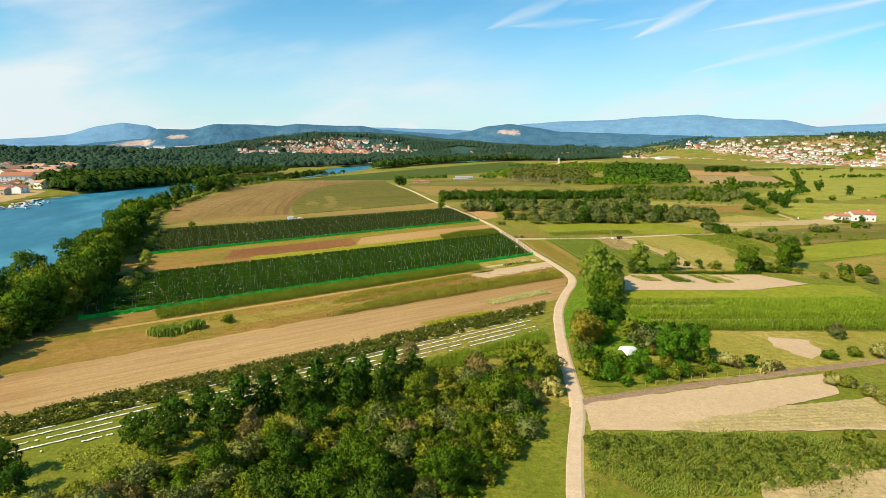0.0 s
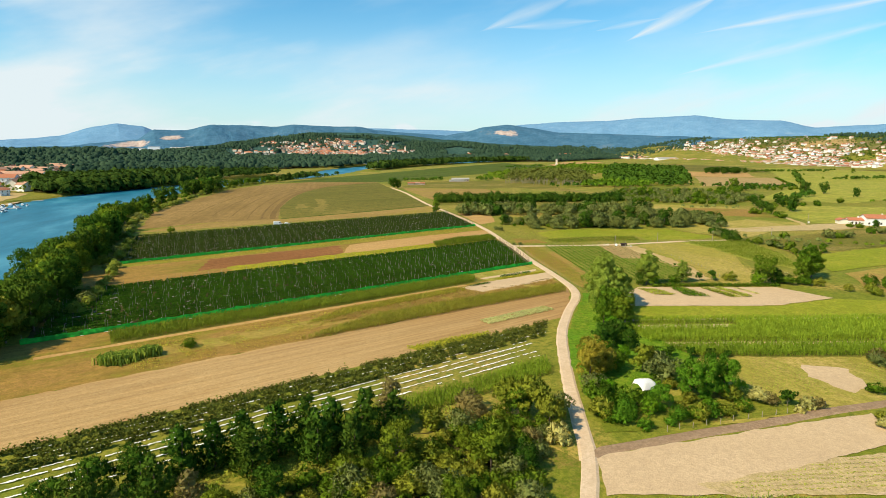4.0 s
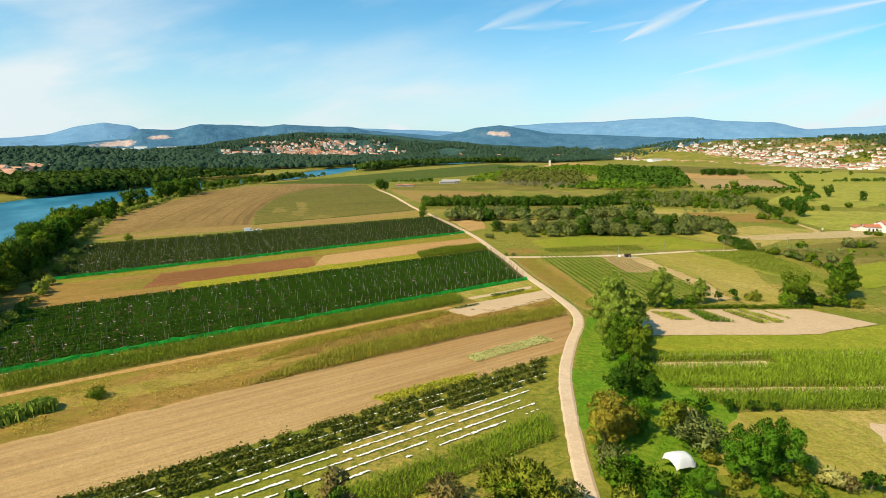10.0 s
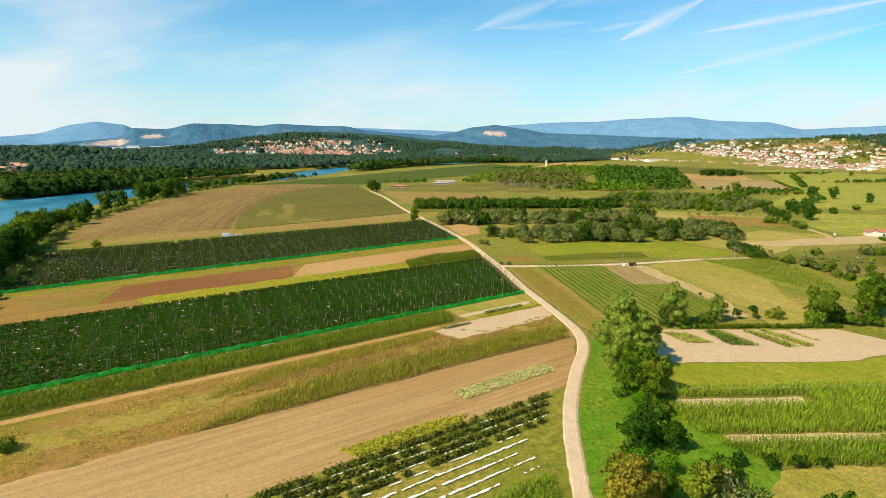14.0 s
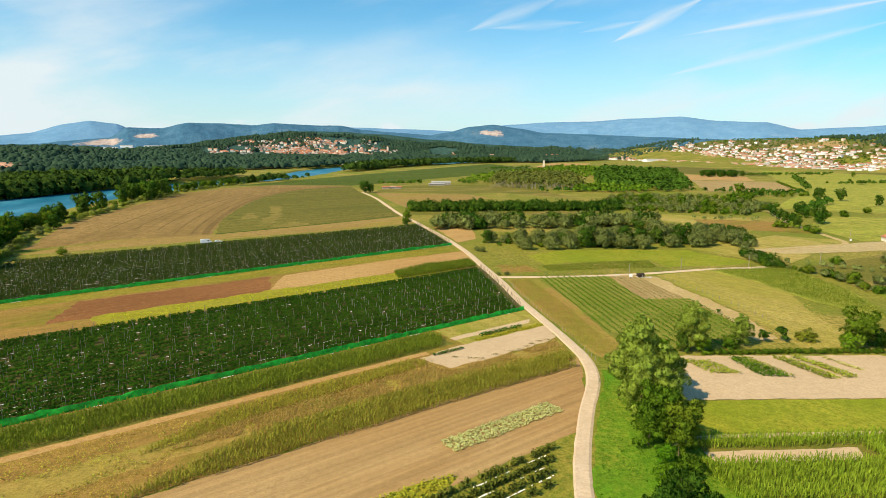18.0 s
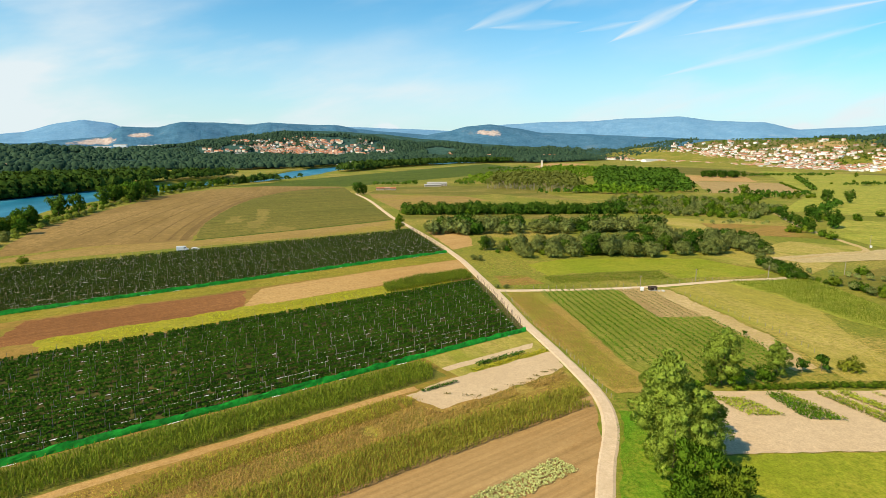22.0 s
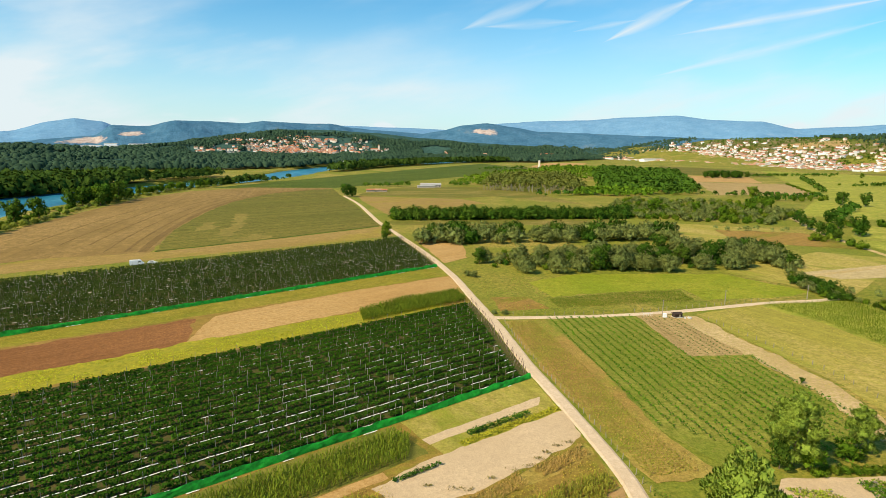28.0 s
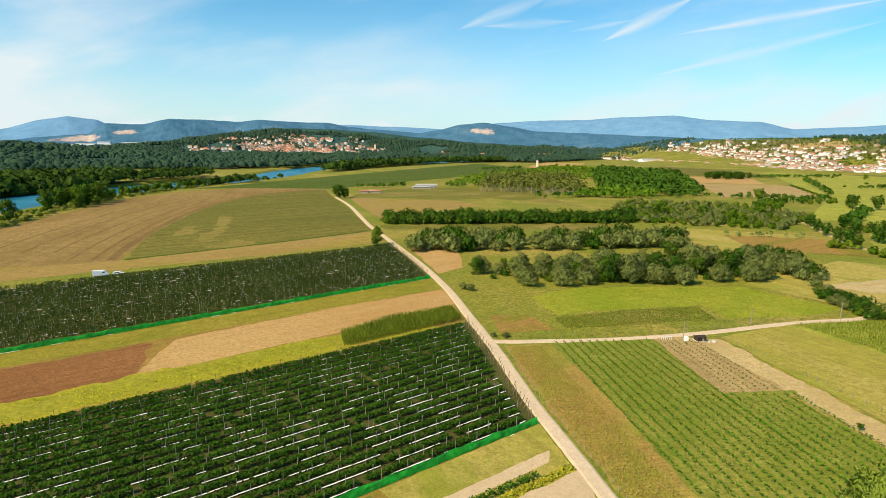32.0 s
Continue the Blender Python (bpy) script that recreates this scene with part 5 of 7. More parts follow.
thicket([(175, 384), (181, 392), (176, 356), (171, 342), (166, 345), (169, 370)], 2.8, {"far_oak": 2, "willow": 2, "shrub": 2}, r3, "bushes of the hedge by the lane", 0.5, 0.9)
thicket([(182, 400), (200, 470), (214, 455), (190, 396)], 4.5, {"far_willow": 3, "far_oak": 1}, r3, "bushes of the hedge by the lane", 0.8, 1.2)

for x, y, h, k in ((61, 391, 7.5, "big_willow"), (75, 391, 8.5, "big_willow"), (86, 395, 8, "big_willow"), (94, 398, 4.5, "shrub"), (105, 396, 8.5, "big_willow"), (115, 396, 9, "big_willow"), (126, 396, 8, "big_willow"), (46, 414, 7, "big_willow"), (59, 414, 5.5, "shrub")):
    plant(k, x, y, h, r3, "single willows before the copse", label="large rounded grey-green willow standing alone" if k == "big_willow" else "")

for i in range(20):
    t = i / 19
    plant(("far_willow", "far_bush", "far_oak")[i % 3], 172 + 10 * min(1, t * 1.6) - 5 * max(0, t - 0.7) + r3.normal() * 1.2, 350 - 52 * t + r3.normal() * 0.8, r3.uniform(2.2, 4.2), r3, "bushes of the hedge by the lane")

# hedges and single trees over the eastern plain
for kind, x, y, h in (("far_green", 386, 753, 14), ("far_bush", 389, 742, 5), ("far_green", 401, 732, 8), ("far_green", 412, 722, 7), ("far_bush", 420, 722, 5), ("far_green", 430, 723, 8), ("far_bush", 445, 728, 5),
                      ("far_bush", 457, 736, 6), ("far_tree", 449, 672, 16), ("far_tree", 301, 499, 13), ("far_tree", 297, 492, 11), ("far_tree", 322, 552, 12), ("far_bush", 326, 545, 6), ("far_tree", 312, 530, 9),
                      ("far_bush", 255, 476, 6), ("far_bush", 259, 474, 4), ("far_tree", 433, 682, 13), ("far_tree", 438, 690, 15), ("far_bush", 324, 534, 5), ("far_bush", 335, 535, 4.5), ("far_bush", 348, 535, 6), ("far_bush", 390, 563, 6),
                      ("far_tree", 303, 562, 9), ("far_tree", 292, 540, 10), ("far_tree", 285, 522, 10), ("far_tree", 276, 500, 9), ("far_tree", 272, 486, 10), ("far_tree", 268, 474, 9), ("far_bush", 264, 458, 5), ("far_bush", 262, 448, 5),
                      ("far_tree", 294, 396, 6), ("far_bush", 283, 396, 4), ("far_bush", 278, 398, 4), ("far_willow", 232, 354, 6), ("far_bush", 238, 353, 5), ("far_willow", 244, 353, 6), ("far_bush", 272, 371, 5), ("far_willow", 277, 369, 5),
                      ("far_bush", 182, 326, 4), ("far_bush", 186, 318, 5), ("far_willow", 192, 312, 5), ("far_green", 196, 306, 6), ("far_bush", 204, 352, 4)):
    plant(kind, x, y, h, r3, "hedges and trees of the eastern plain")
for i in range(26):
    t = i / 25
    plant("far_tree", 548 + 70 * t + r3.normal() * 4, 1140 + 26 * t + r3.normal() * 10, 13, r3, "hedges and trees of the eastern plain")
for i in range(46):
    t = i / 45
    plant("far_bush", 581 - 86 * t + r3.normal() * 2, 984 - 183 * t + r3.normal() * 2, 2.5, r3, "hedges and trees of the eastern plain")
for _ in range(26):
    x, y = r3.uniform(420, 1000), r3.uniform(620, 1500)
    if 0.55 * (y - 620) + 380 < x < 0.62 * (y - 620) + 620:
        plant(("far_bush", "far_green", "far_tree")[int(r3.integers(3))], x, y, None, r3, "hedges and trees of the eastern plain")

# ---- vineyards ----
SPACING = 3.2


def vine_row(n, s0, s1, rng, dense, sep_posts, group, film=True, leaf="vine", torn=-0.01, skew=0.0):
    """One trellised row: foliage, posts and a strip of white film."""
    cx, cy = sn(s0, n - skew * (s1 - s0))
    row = new("vine_row")
    row.location = (cx, cy, 0.1)
    row.rotation_euler = (0, 0, E_ANGLE + skew)
    tagged(row, "trellised vine row with grey posts over white mulch film" if film else "trellised vine row with grey posts", "vine row", group)
    ln = s1 - s0
    k = int(ln * dense)
    u = rng.uniform(0, ln, k)
    cut = np.array([noise.noise((a * 0.6, n * 1.3, 0)) for a in u])
    u = u[cut > -0.40]
    k = len(u)
    w, z = rng.normal(size=k) * 0.36, 0.25 + 0.95 * rng.random(k) ** 0.6
    c = np.stack([u, w, z], 1)
    part("foliage", quads("foliage", leaf_quads(c, np.stack([rng.normal(size=k) * 0.5, w * 2, np.full(k, 0.7)], 1), rng.uniform(0.16, 0.32, k), rng), L[leaf]), row)
    if film:
        film_runs(row, ln, n, -0.98, -0.70, lambda a: noise.noise((a * 0.16, n * 2.1, 8)) > torn, 0.2, 1.6, 0.1, "mulch_film", "strip of white plastic film")
    posts = np.arange(0.5 + rng.uniform(0, 3), ln, 5.2)
    loose = []
    for a in posts:
        if sep_posts and a > ln - 80:
            p = part("post", POST, row)
            p.location = (a, rng.normal() * 0.06, -0.1)
            p.rotation_euler = (rng.normal() * 0.03, rng.normal() * 0.03, 0)
        else:
            for dx, dy in ((0.042, 0), (0, 0.042)):
                loose.append([(a - dx, -dy, -0.1), (a + dx, dy, -0.1), (a + dx, dy, 2.6), (a - dx, -dy, 2.6)])
    if loose:
        part("post_row", quads("post_row", np.array(loose), wood_post), row)["kind"] = "stuff"
    return row


def box_mesh(name, sx, sy, sz, mat, z0=0.0, taper=1.0):
    v = [(x * sx / 2 * (taper if z else 1), y * sy / 2 * (taper if z else 1), z0 + z * sz) for z in (0, 1) for x, y in ((-1, -1), (1, -1), (1, 1), (-1, 1))]
    f = [(3, 2, 1, 0), (4, 5, 6, 7), (0, 1, 5, 4), (1, 2, 6, 5), (2, 3, 7, 6), (3, 0, 4, 7)]
    me = bpy.data.meshes.new(name)
    me.from_pydata(v, [], f)
    me.materials.append(mat)
    return me


POST = box_mesh("post", 0.095, 0.095, 2.75, wood_post, taper=0.85)
r5 = np.random.default_rng(66)
for i in range(18):
    n = 2.0 + SPACING * i
    vine_row(n, -190 + n * 0.18, road_s(n) - 5.5, r5, 44, i < 12, "rows of the near vineyard")
for i in range(23):
    n = 117.0 + SPACING * i
    vine_row(n, -158 + (n - 115) * 0.22, road_s(n) - 4.5, r5, 27, False, "rows of the upper vineyard", leaf="vine_dry", torn=-0.08, skew=0.036 * (1 - i / 22))


def net_fence(n, s0, s1, group, rng, skew=0.0):
    """Green windbreak net on posts, sagging between them."""
    cx, cy = sn(s0, n - skew * (s1 - s0))
    fence = new("net_fence")
    fence.location, fence.rotation_euler = (cx, cy, 0), (0, 0, E_ANGLE + skew)
    tagged(fence, "bright green windbreak net stretched on posts", "net", group)
    v, f = [], []
    m = int((s1 - s0) / 1.3)
    for i in range(m + 1):
        a = (s1 - s0) * i / m
        for j, z in enumerate((0.1, 0.55, 1.0, 1.4)):
            v.append((a, -1.15 + 0.42 * z - 0.15 * math.sin(z * 1.4) + 0.18 * noise.noise((a * 0.5, z, n)), z + (0.45 * noise.noise((a * 0.35, n, 3)) + 0.2 * noise.noise((a * 1.7, n, 6))) * (j == 3) + 0.12 * noise.noise((a * 0.9, n, 9)) * (j > 0)))
        if i:
            f += [(4 * i - 4 + k, 4 * i + k, 4 * i + 1 + k, 4 * i - 3 + k) for k in range(3)]
    obj_mesh("net", v, f, net_green, fence)
    film_runs(fence, s1 - s0, n, -1.65, -1.4, lambda a: noise.noise((a * 0.3, n, 5)) > 0.3, 0.2, 1.0, 0.12, "hem", "white plastic edge lying on the ground")
    for a in np.arange(0.5, s1 - s0, 5.2):
        p = part("post", POST, fence)
        p.location = (a, 0, 0)
    return fence


net_fence(0.2, -193, road_s(0) - 3.0, "windbreak nets", r5)
net_fence(114.4, -160, road_s(115) - 3.0, "windbreak nets", r5, 0.036)

# anchor stakes where the rows end at the track
STAKE = box_mesh("stake", 0.14, 0.14, 2.5, solid("dark_stake", (0.20, 0.14, 0.10), 0.9, vary=0.3, scale=5), taper=0.8)
for lo, hi in ((1, 59), (117, 189)):
    fence = tagged(new("stake_fence"), "row of dark leaning wooden anchor stakes", "fence")
    fence.location = (*sn(road_s(lo) - 3, lo), 0)
    for n in np.arange(lo, hi, 1.6):
        x, y = sn(road_s(n) - 3.2 + r5.normal() * 0.2, n)
        p = part("stake", STAKE, fence)
        p.location = (x - fence.location.x, y - fence.location.y, 0)
        p.rotation_euler = (r5.normal() * 0.08, r5.uniform(-0.1, 0.35), 0)

# ---- berry rows and film rows near the wood ----
r6 = np.random.default_rng(77)
for i, n in enumerate((-68.6, -71.2, -73.8, -76.4)):
    cx, cy = sn(-232, n)
    row = tagged(new("berry_row"), "bushy berry row over torn white mulch film", "berry row", "berry rows below the stubble field")
    row.location, row.rotation_euler = (cx, cy, 0.2), (0, 0, E_ANGLE)
    ln = road_s(n) - 8 + 232
    k = int(ln * 46)
    u = r6.uniform(0, ln, k)
    keep = np.array([noise.noise((a * 0.5, n, 0)) for a in u]) > -0.3
    u = u[keep]
    k = len(u)
    c = np.stack([u, r6.normal(size=k) * 0.30, np.abs(r6.normal(size=k)) * 0.48 + 0.2], 1)
    part("foliage", quads("foliage", leaf_quads(c, r6.normal(size=(k, 3)) * 0.6 + (0, 0, 0.8), r6.uniform(0.15, 0.32, k), r6), L["berry"]), row)
    film_runs(row, ln, n, -1.15, -0.85, lambda a: noise.noise((a * 0.25, n, 5)) + 0.6 * noise.noise((a * 1.2, n, 9)) > 0.05, 0.04, 0.4, 0.22)
for n, end in ((-79.6, 12), (-82.2, 14), (-84.9, 10), (-87.4, 9)):
    cx, cy = sn(-232, n)
    ln = road_s(n) - end + 232
    row = tagged(new("film_row"), "bed covered with white plastic mulch film", "film row", "white film beds below the stubble field")
    row.location, row.rotation_euler = (cx, cy, 0.25), (0, 0, E_ANGLE)
    film_runs(row, ln, n, -0.2, 0.2, lambda a: noise.noise((a * 0.28, n, 5)) + 0.55 * noise.noise((a * 1.1, n, 7)) > (-0.34 if n > -87 else 0.10), 0.05, 0.3, 0.34)

# ---- standing corn ----
r7 = np.random.default_rng(88)
corn([sn(-172, -4.2), sn(-41, -4.2), sn(-40, -8), sn(-44, -13.5), sn(-172, -13.5)], E_ANGLE, L["corn"], r7, "strip of tall green corn below the green net", h=1.9)
corn([sn(-98, -32), sn(-60, -33), sn(road_s(-37) - 3.5, -37), sn(road_s(-45) - 3.5, -45), sn(-60, -43), sn(-96, -42), sn(-128, -41.2), sn(-112, -36)], E_ANGLE, L["corn_ripe"], r7, "strip of ripening yellow-green corn", h=1.6)
corn([(57, 191.6), (154, 192.6), (146, 183), (86, 183), (86, 188.6), (55, 188)], 0.0, L["corn_bright"], r7, "green corn field", h=2.2)
corn([(52, 183), (146, 183), (138, 172), (54, 172)], 0.0, L["corn_bright"], r7, "green corn field", h=2.2)
corn([(55, 168.5), (137, 168.5), (130, 160.5), (63, 160.5)], 0.0, L["corn_bright"], r7, "green corn field", h=2.2)
corn([sn(-12, 61), sn(road_s(62) - 4, 61.5), sn(road_s(72) - 4, 73), sn(12, 75), sn(-8, 71)], E_ANGLE, L["corn"], r7, "block of green corn beside the track", h=2.0)
corn([sn(-150, -90.5), sn(road_s(-92) - 5, -90.5), sn(road_s(-97) - 6, -98), sn(-150, -97)], E_ANGLE, L["corn_bright"], r7, "strip of tall green sorghum along the wood", h=1.8)

corn([sn(-104, -19), sn(-58, -17.5), sn(-54, -20), sn(-56, -23), sn(-92, -24.5), sn(-122, -28), sn(-112, -23)], E_ANGLE, L["weed_gold"], r7, "belt of tall golden-green weeds beside the bare path", h=1.1, row=0.6, gap=0.3, name="tall_weeds")
corn([sn(-100, -25), sn(-56, -23.5), sn(-52, -28.5), sn(road_s(-29) - 4, -28.4), sn(road_s(-31) - 4, -31.5), sn(-60, -32), sn(-98, -31), sn(-118, -29.5)], E_ANGLE, L["straw"], r7, "belt of dry brown grass between crop strips", h=0.8, row=0.6, gap=0.34, name="dry_grass")

corn([(41, 322), (52.5, 323.5), (57, 290), (59, 252), (62, 238), (52, 236), (48.6, 254), (44.5, 290)], 1.65, L["straw"], r7, "tall rusty dry grass beside the track", h=0.5, row=0.9, gap=1.2, name="dry_grass")
corn([(40.5, 322), (50, 323), (54, 290), (57, 254), (60, 238), (51, 236), (47.8, 254), (43.6, 290)], 1.65, L["weed_gold"], r7, "golden-green grass along the track's edge", h=0.45, row=0.7, gap=0.7, name="tall_weeds")

corn([(136, 339), (174, 344), (171, 302), (158, 264), (147, 290), (144, 318)], 1.9, L["corn"], r7, "corn field beside the dry pasture", h=1.3, row=1.3, gap=0.5)
corn([(62, 337), (114, 345), (115, 360), (86, 356), (60, 348)], 0.1, L["corn"], r7, "low dark-green crop in the meadow", h=0.8, row=0.9, gap=0.5, name="low_crop")

corn([(60, 110), (87, 115), (91, 103.5), (44, 101.5), (40, 104)], 0.06, L["weed"], r7, "thin rows of weeds on half-bare soil", h=0.3, row=1.3, gap=0.6, name="weed_rows")

# cabbages
r8 = np.random.default_rng(99)
cab = np.array([sn(s, n) for s in np.arange(-74, -46, 0.75) for n in np.arange(-59, -54.8, 0.8)]) + r8.normal(size=(38 * 6, 2)) * 0.1
k = len(cab) * 12
c = np.repeat(np.column_stack([cab, np.full(len(cab), 0.35)]), 12, 0) + r8.normal(size=(k, 3)) * (0.24, 0.24, 0.06)
tagged(new("cabbage_bed", quads("cabbage_bed", leaf_quads(c, r8.normal(size=(k, 3)) * 0.5 + (0, 0, 1), 0.2, r8), leafy("cabbage_leaves", (0.36, 0.32, 0.12), (0.66, 0.56, 0.30)))), "bed of pale grey-green cabbages", "cabbages", kind="stuff")

# ---- young orchard east of the track ----
for i in range(20):
    x0 = 55.0 + i * 2.45
    top, bot = (325.5 + i * 0.05, 236 + max(0, 8 - i) * 2.2) if i < 12 else (290.0, 242 + (i - 12) * 1.5)
    row = tagged(new("orchard_row"), "row of small green bushes in mown grass", "bush row", "rows of the young orchard")
    row.location = (x0, top, 0.2)
    ln = top - bot
    u = np.arange(0.5, ln, 1.25)
    k = len(u) * 7
    uu = np.repeat(u, 7) + r8.normal(size=k) * 0.18
    c = np.stack([uu * 0.075 + r8.normal(size=k) * 0.18, -uu, np.abs(r8.normal(size=k)) * 0.3 + 0.2], 1)
    part("foliage", quads("foliage", leaf_quads(c, r8.normal(size=(k, 3)) * 0.6 + (0, 0, 0.8), r8.uniform(0.14, 0.28, k), r8), L["vine_young"]), row)

# ---- far woods ----
r9 = np.random.default_rng(111)


def far_wood(poly, per_ha, mat, label, rng, h=11.0, clumps=12, name="woodland", clear=None, slim=0.36):
    xs, ys = [p[0] for p in poly], [p[1] for p in poly]
    n = int((max(xs) - min(xs)) * (max(ys) - min(ys)) / 1e4 * per_ha)
    pts = [(x, y) for x, y in zip(rng.uniform(min(xs), max(xs), n), rng.uniform(min(ys), max(ys), n)) if inside(x, y, poly) and (clear is None or clear(x, y))]
    p = np.array([(x, y, surface(x, y)) for x, y in pts])
    n = len(p)
    hh = h * (rng.uniform(0.65, 1.25, n) if clumps >= 12 else (0.55 + 0.55 * rng.random(n) ** 1.5) * np.array([1 + 0.7 * noise.noise((x * 0.012, y * 0.007, 5)) for x, y in pts]))
    d = rng.normal(size=(n, clumps, 3))
    d /= np.linalg.norm(d, axis=2, keepdims=True)
    d[:, :, 2] = np.abs(d[:, :, 2]) * 1.05 - 0.22
    wide = hh[:, None, None] * rng.uniform(0.8, 1.35, (n, 1, 1))
    c = p[:, None, :] + d * (wide * (slim, slim, 0) + hh[:, None, None] * (0, 0, 0.42)) + np.stack([0 * hh, 0 * hh, hh * 0.55], 1)[:, None, :]
    size = np.repeat(hh * (0.30 if clumps < 12 else 0.22 if clumps < 30 else 0.16) * slim / 0.36, clumps) * rng.uniform(0.7, 1.3, n * clumps)
    if slim < 0.3:
        c[:, :, 2] += hh[:, None] * 0.12
        post = np.stack([p + np.stack([0 * hh + dx, 0 * hh, hh * z], 1) for dx, z in ((-0.22, 0), (0.22, 0), (0.12, 0.6), (-0.12, 0.6))], 1)
        tagged(new("trunk_stand", quads("trunk_stand", post, wood_post)), "pale straight trunks of the poplar plantation", "trunks", kind="stuff")
    if clumps < 12:
        k = 5
        w = np.arange(k) * math.tau / k
        rings = []
        for z, r in ((0.36, 1.0), (0.80, 0.74)):
            q = np.stack([np.cos(w) * r, np.sin(w) * r, 0 * w], 1)[None] * wide * slim * 0.85 * rng.uniform(0.55, 1.45, (n, k, 1))
            q[:, :, 2] = hh[:, None] * z * rng.uniform(0.78, 1.2, (n, k))
            rings.append(q + p[:, None, :])
        top = p + np.stack([rng.normal(size=n), rng.normal(size=n), hh * 0.98], 1)
        v = np.concatenate(rings + [top[:, None, :]], 1)
        f = [(a + i, a + (i + 1) % k, a + k + (i + 1) % k, a + k + i) for a in (0,) for i in range(k)] + [(k + i, k + (i + 1) % k, 2 * k) for i in range(k)]
        m = len(v[0])
        ob = obj_mesh(name, v.reshape(-1, 3), [tuple(j + m * i for j in q) for i in range(n) for q in f], mat)
        ob.data.polygons.foreach_set("use_smooth", [True] * len(ob.data.polygons))
        return tagged(ob, label, "woodland", kind="stuff")
    nr = d.reshape(-1, 3) * (0.8, 0.8, 1.0) + (0, 0, 0.45) + rng.normal(size=(n * clumps, 3)) * 0.10
    tri = leaf_tris(c.reshape(-1, 3), d.reshape(-1, 3) + rng.normal(size=(n * clumps, 3)) * 0.3, size, rng)
    ob = new(name, leaf_mesh(name, tri, nr, mat))
    return tagged(ob, label, "woodland", kind="stuff")


def surface(x, y):
    return max(land_z(x, y), ridge_z(x, y))


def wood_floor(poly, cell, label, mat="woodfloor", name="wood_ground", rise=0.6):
    """Floor sheet under a distant wood, canopy shade in its default colour, left out along the river."""
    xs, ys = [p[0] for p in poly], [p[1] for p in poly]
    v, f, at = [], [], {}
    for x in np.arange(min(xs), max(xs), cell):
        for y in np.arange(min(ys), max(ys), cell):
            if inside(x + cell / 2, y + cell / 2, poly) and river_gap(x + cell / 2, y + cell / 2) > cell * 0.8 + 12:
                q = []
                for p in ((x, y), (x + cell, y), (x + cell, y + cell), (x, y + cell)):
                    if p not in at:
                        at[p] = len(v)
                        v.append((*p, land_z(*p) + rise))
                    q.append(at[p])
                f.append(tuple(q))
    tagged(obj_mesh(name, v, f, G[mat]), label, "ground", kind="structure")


def in_town(x, y):
    """The built-up slope of the town across the river."""
    dx, dy = x - FROM[0], y - FROM[1]
    return -20 < math.degrees(math.atan2(dx, dy)) < -3.5 and 2440 < math.hypot(dx, dy) < 2830 + 90 * noise.noise((x * 0.01, y * 0.01, 6)) and noise.noise((x * 0.016, y * 0.016, 1)) > -0.3


# dark sheets that give the gaps between far crowns their shade
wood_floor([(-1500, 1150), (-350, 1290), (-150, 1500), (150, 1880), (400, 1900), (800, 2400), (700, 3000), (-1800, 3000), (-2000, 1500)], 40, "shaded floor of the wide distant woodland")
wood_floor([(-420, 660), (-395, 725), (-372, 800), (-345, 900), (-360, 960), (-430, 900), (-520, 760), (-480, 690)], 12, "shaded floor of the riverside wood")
patch("field", [(-640, 1235), (-434, 1275), (-340, 1120), (-380, 1040), (-470, 1060), (-560, 1130)], G["green_far"], "bright-green meadow behind the riverside wood", 4, 20)
far_wood([(-420, 660), (-395, 725), (-372, 800), (-345, 900), (-360, 960), (-430, 900), (-520, 760), (-480, 690)], 200, L["bank"], "dense dark riverside wood on the far bank", r9, 17, 64)
far_wood([(-412, 650), (-400, 690), (-393, 725), (-430, 745), (-475, 700), (-440, 660)], 300, L["bank"], "riverside trees at the bend of the far bank", r9, 13, 50)
far_wood([(190, 770), (262, 756), (300, 800), (240, 830), (205, 800)], 240, L["green"], "light-green young trees before the plantation", r9, 8, 24)
far_wood([(62, 908), (110, 915), (150, 1044), (262, 1060), (300, 1180), (214, 1272), (142, 1164), (100, 1060)], 110, L["green"], "loose scrub and small trees behind the farm shed", r9, 7, 24)
far_wood([(-360, 890), (-330, 940), (-300, 1010), (-285, 1080), (-330, 1100), (-370, 1000)], 160, L["bank"], "riverside wood on the far bank", r9, 13, 36)
far_wood([(-245, 900), (-180, 960), (-165, 1080), (-185, 960), (-225, 950)], 160, L["bank"], "riverside bushes", r9, 8, 32)
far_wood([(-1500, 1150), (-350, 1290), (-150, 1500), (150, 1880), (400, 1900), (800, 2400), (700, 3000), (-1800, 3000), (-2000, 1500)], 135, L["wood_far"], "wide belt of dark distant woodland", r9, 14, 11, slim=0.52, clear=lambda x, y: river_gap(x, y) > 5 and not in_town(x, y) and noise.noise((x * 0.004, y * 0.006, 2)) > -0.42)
far_wood([(-262, 850), (-240, 880), (-205, 960), (-196, 985), (-222, 985), (-250, 920)], 260, L["bank"], "leafy belt along the near bank", r9, 10, 34)
far_wood([(-150, 1255), (-125, 1250), (-40, 1480), (120, 1760), (330, 1960), (300, 1990), (60, 1780), (-110, 1480)], 200, L["bank"], "dark belt of trees along the far reach of the river", r9, 15, 22)
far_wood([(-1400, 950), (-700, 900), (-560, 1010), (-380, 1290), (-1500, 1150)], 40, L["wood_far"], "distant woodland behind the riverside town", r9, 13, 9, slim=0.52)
far_wood([(235, 815), (345, 790), (420, 960), (560, 1300), (460, 1480), (350, 1200)], 110, L["dark"], "broad plantation wood in the plain", r9, 10, 26)
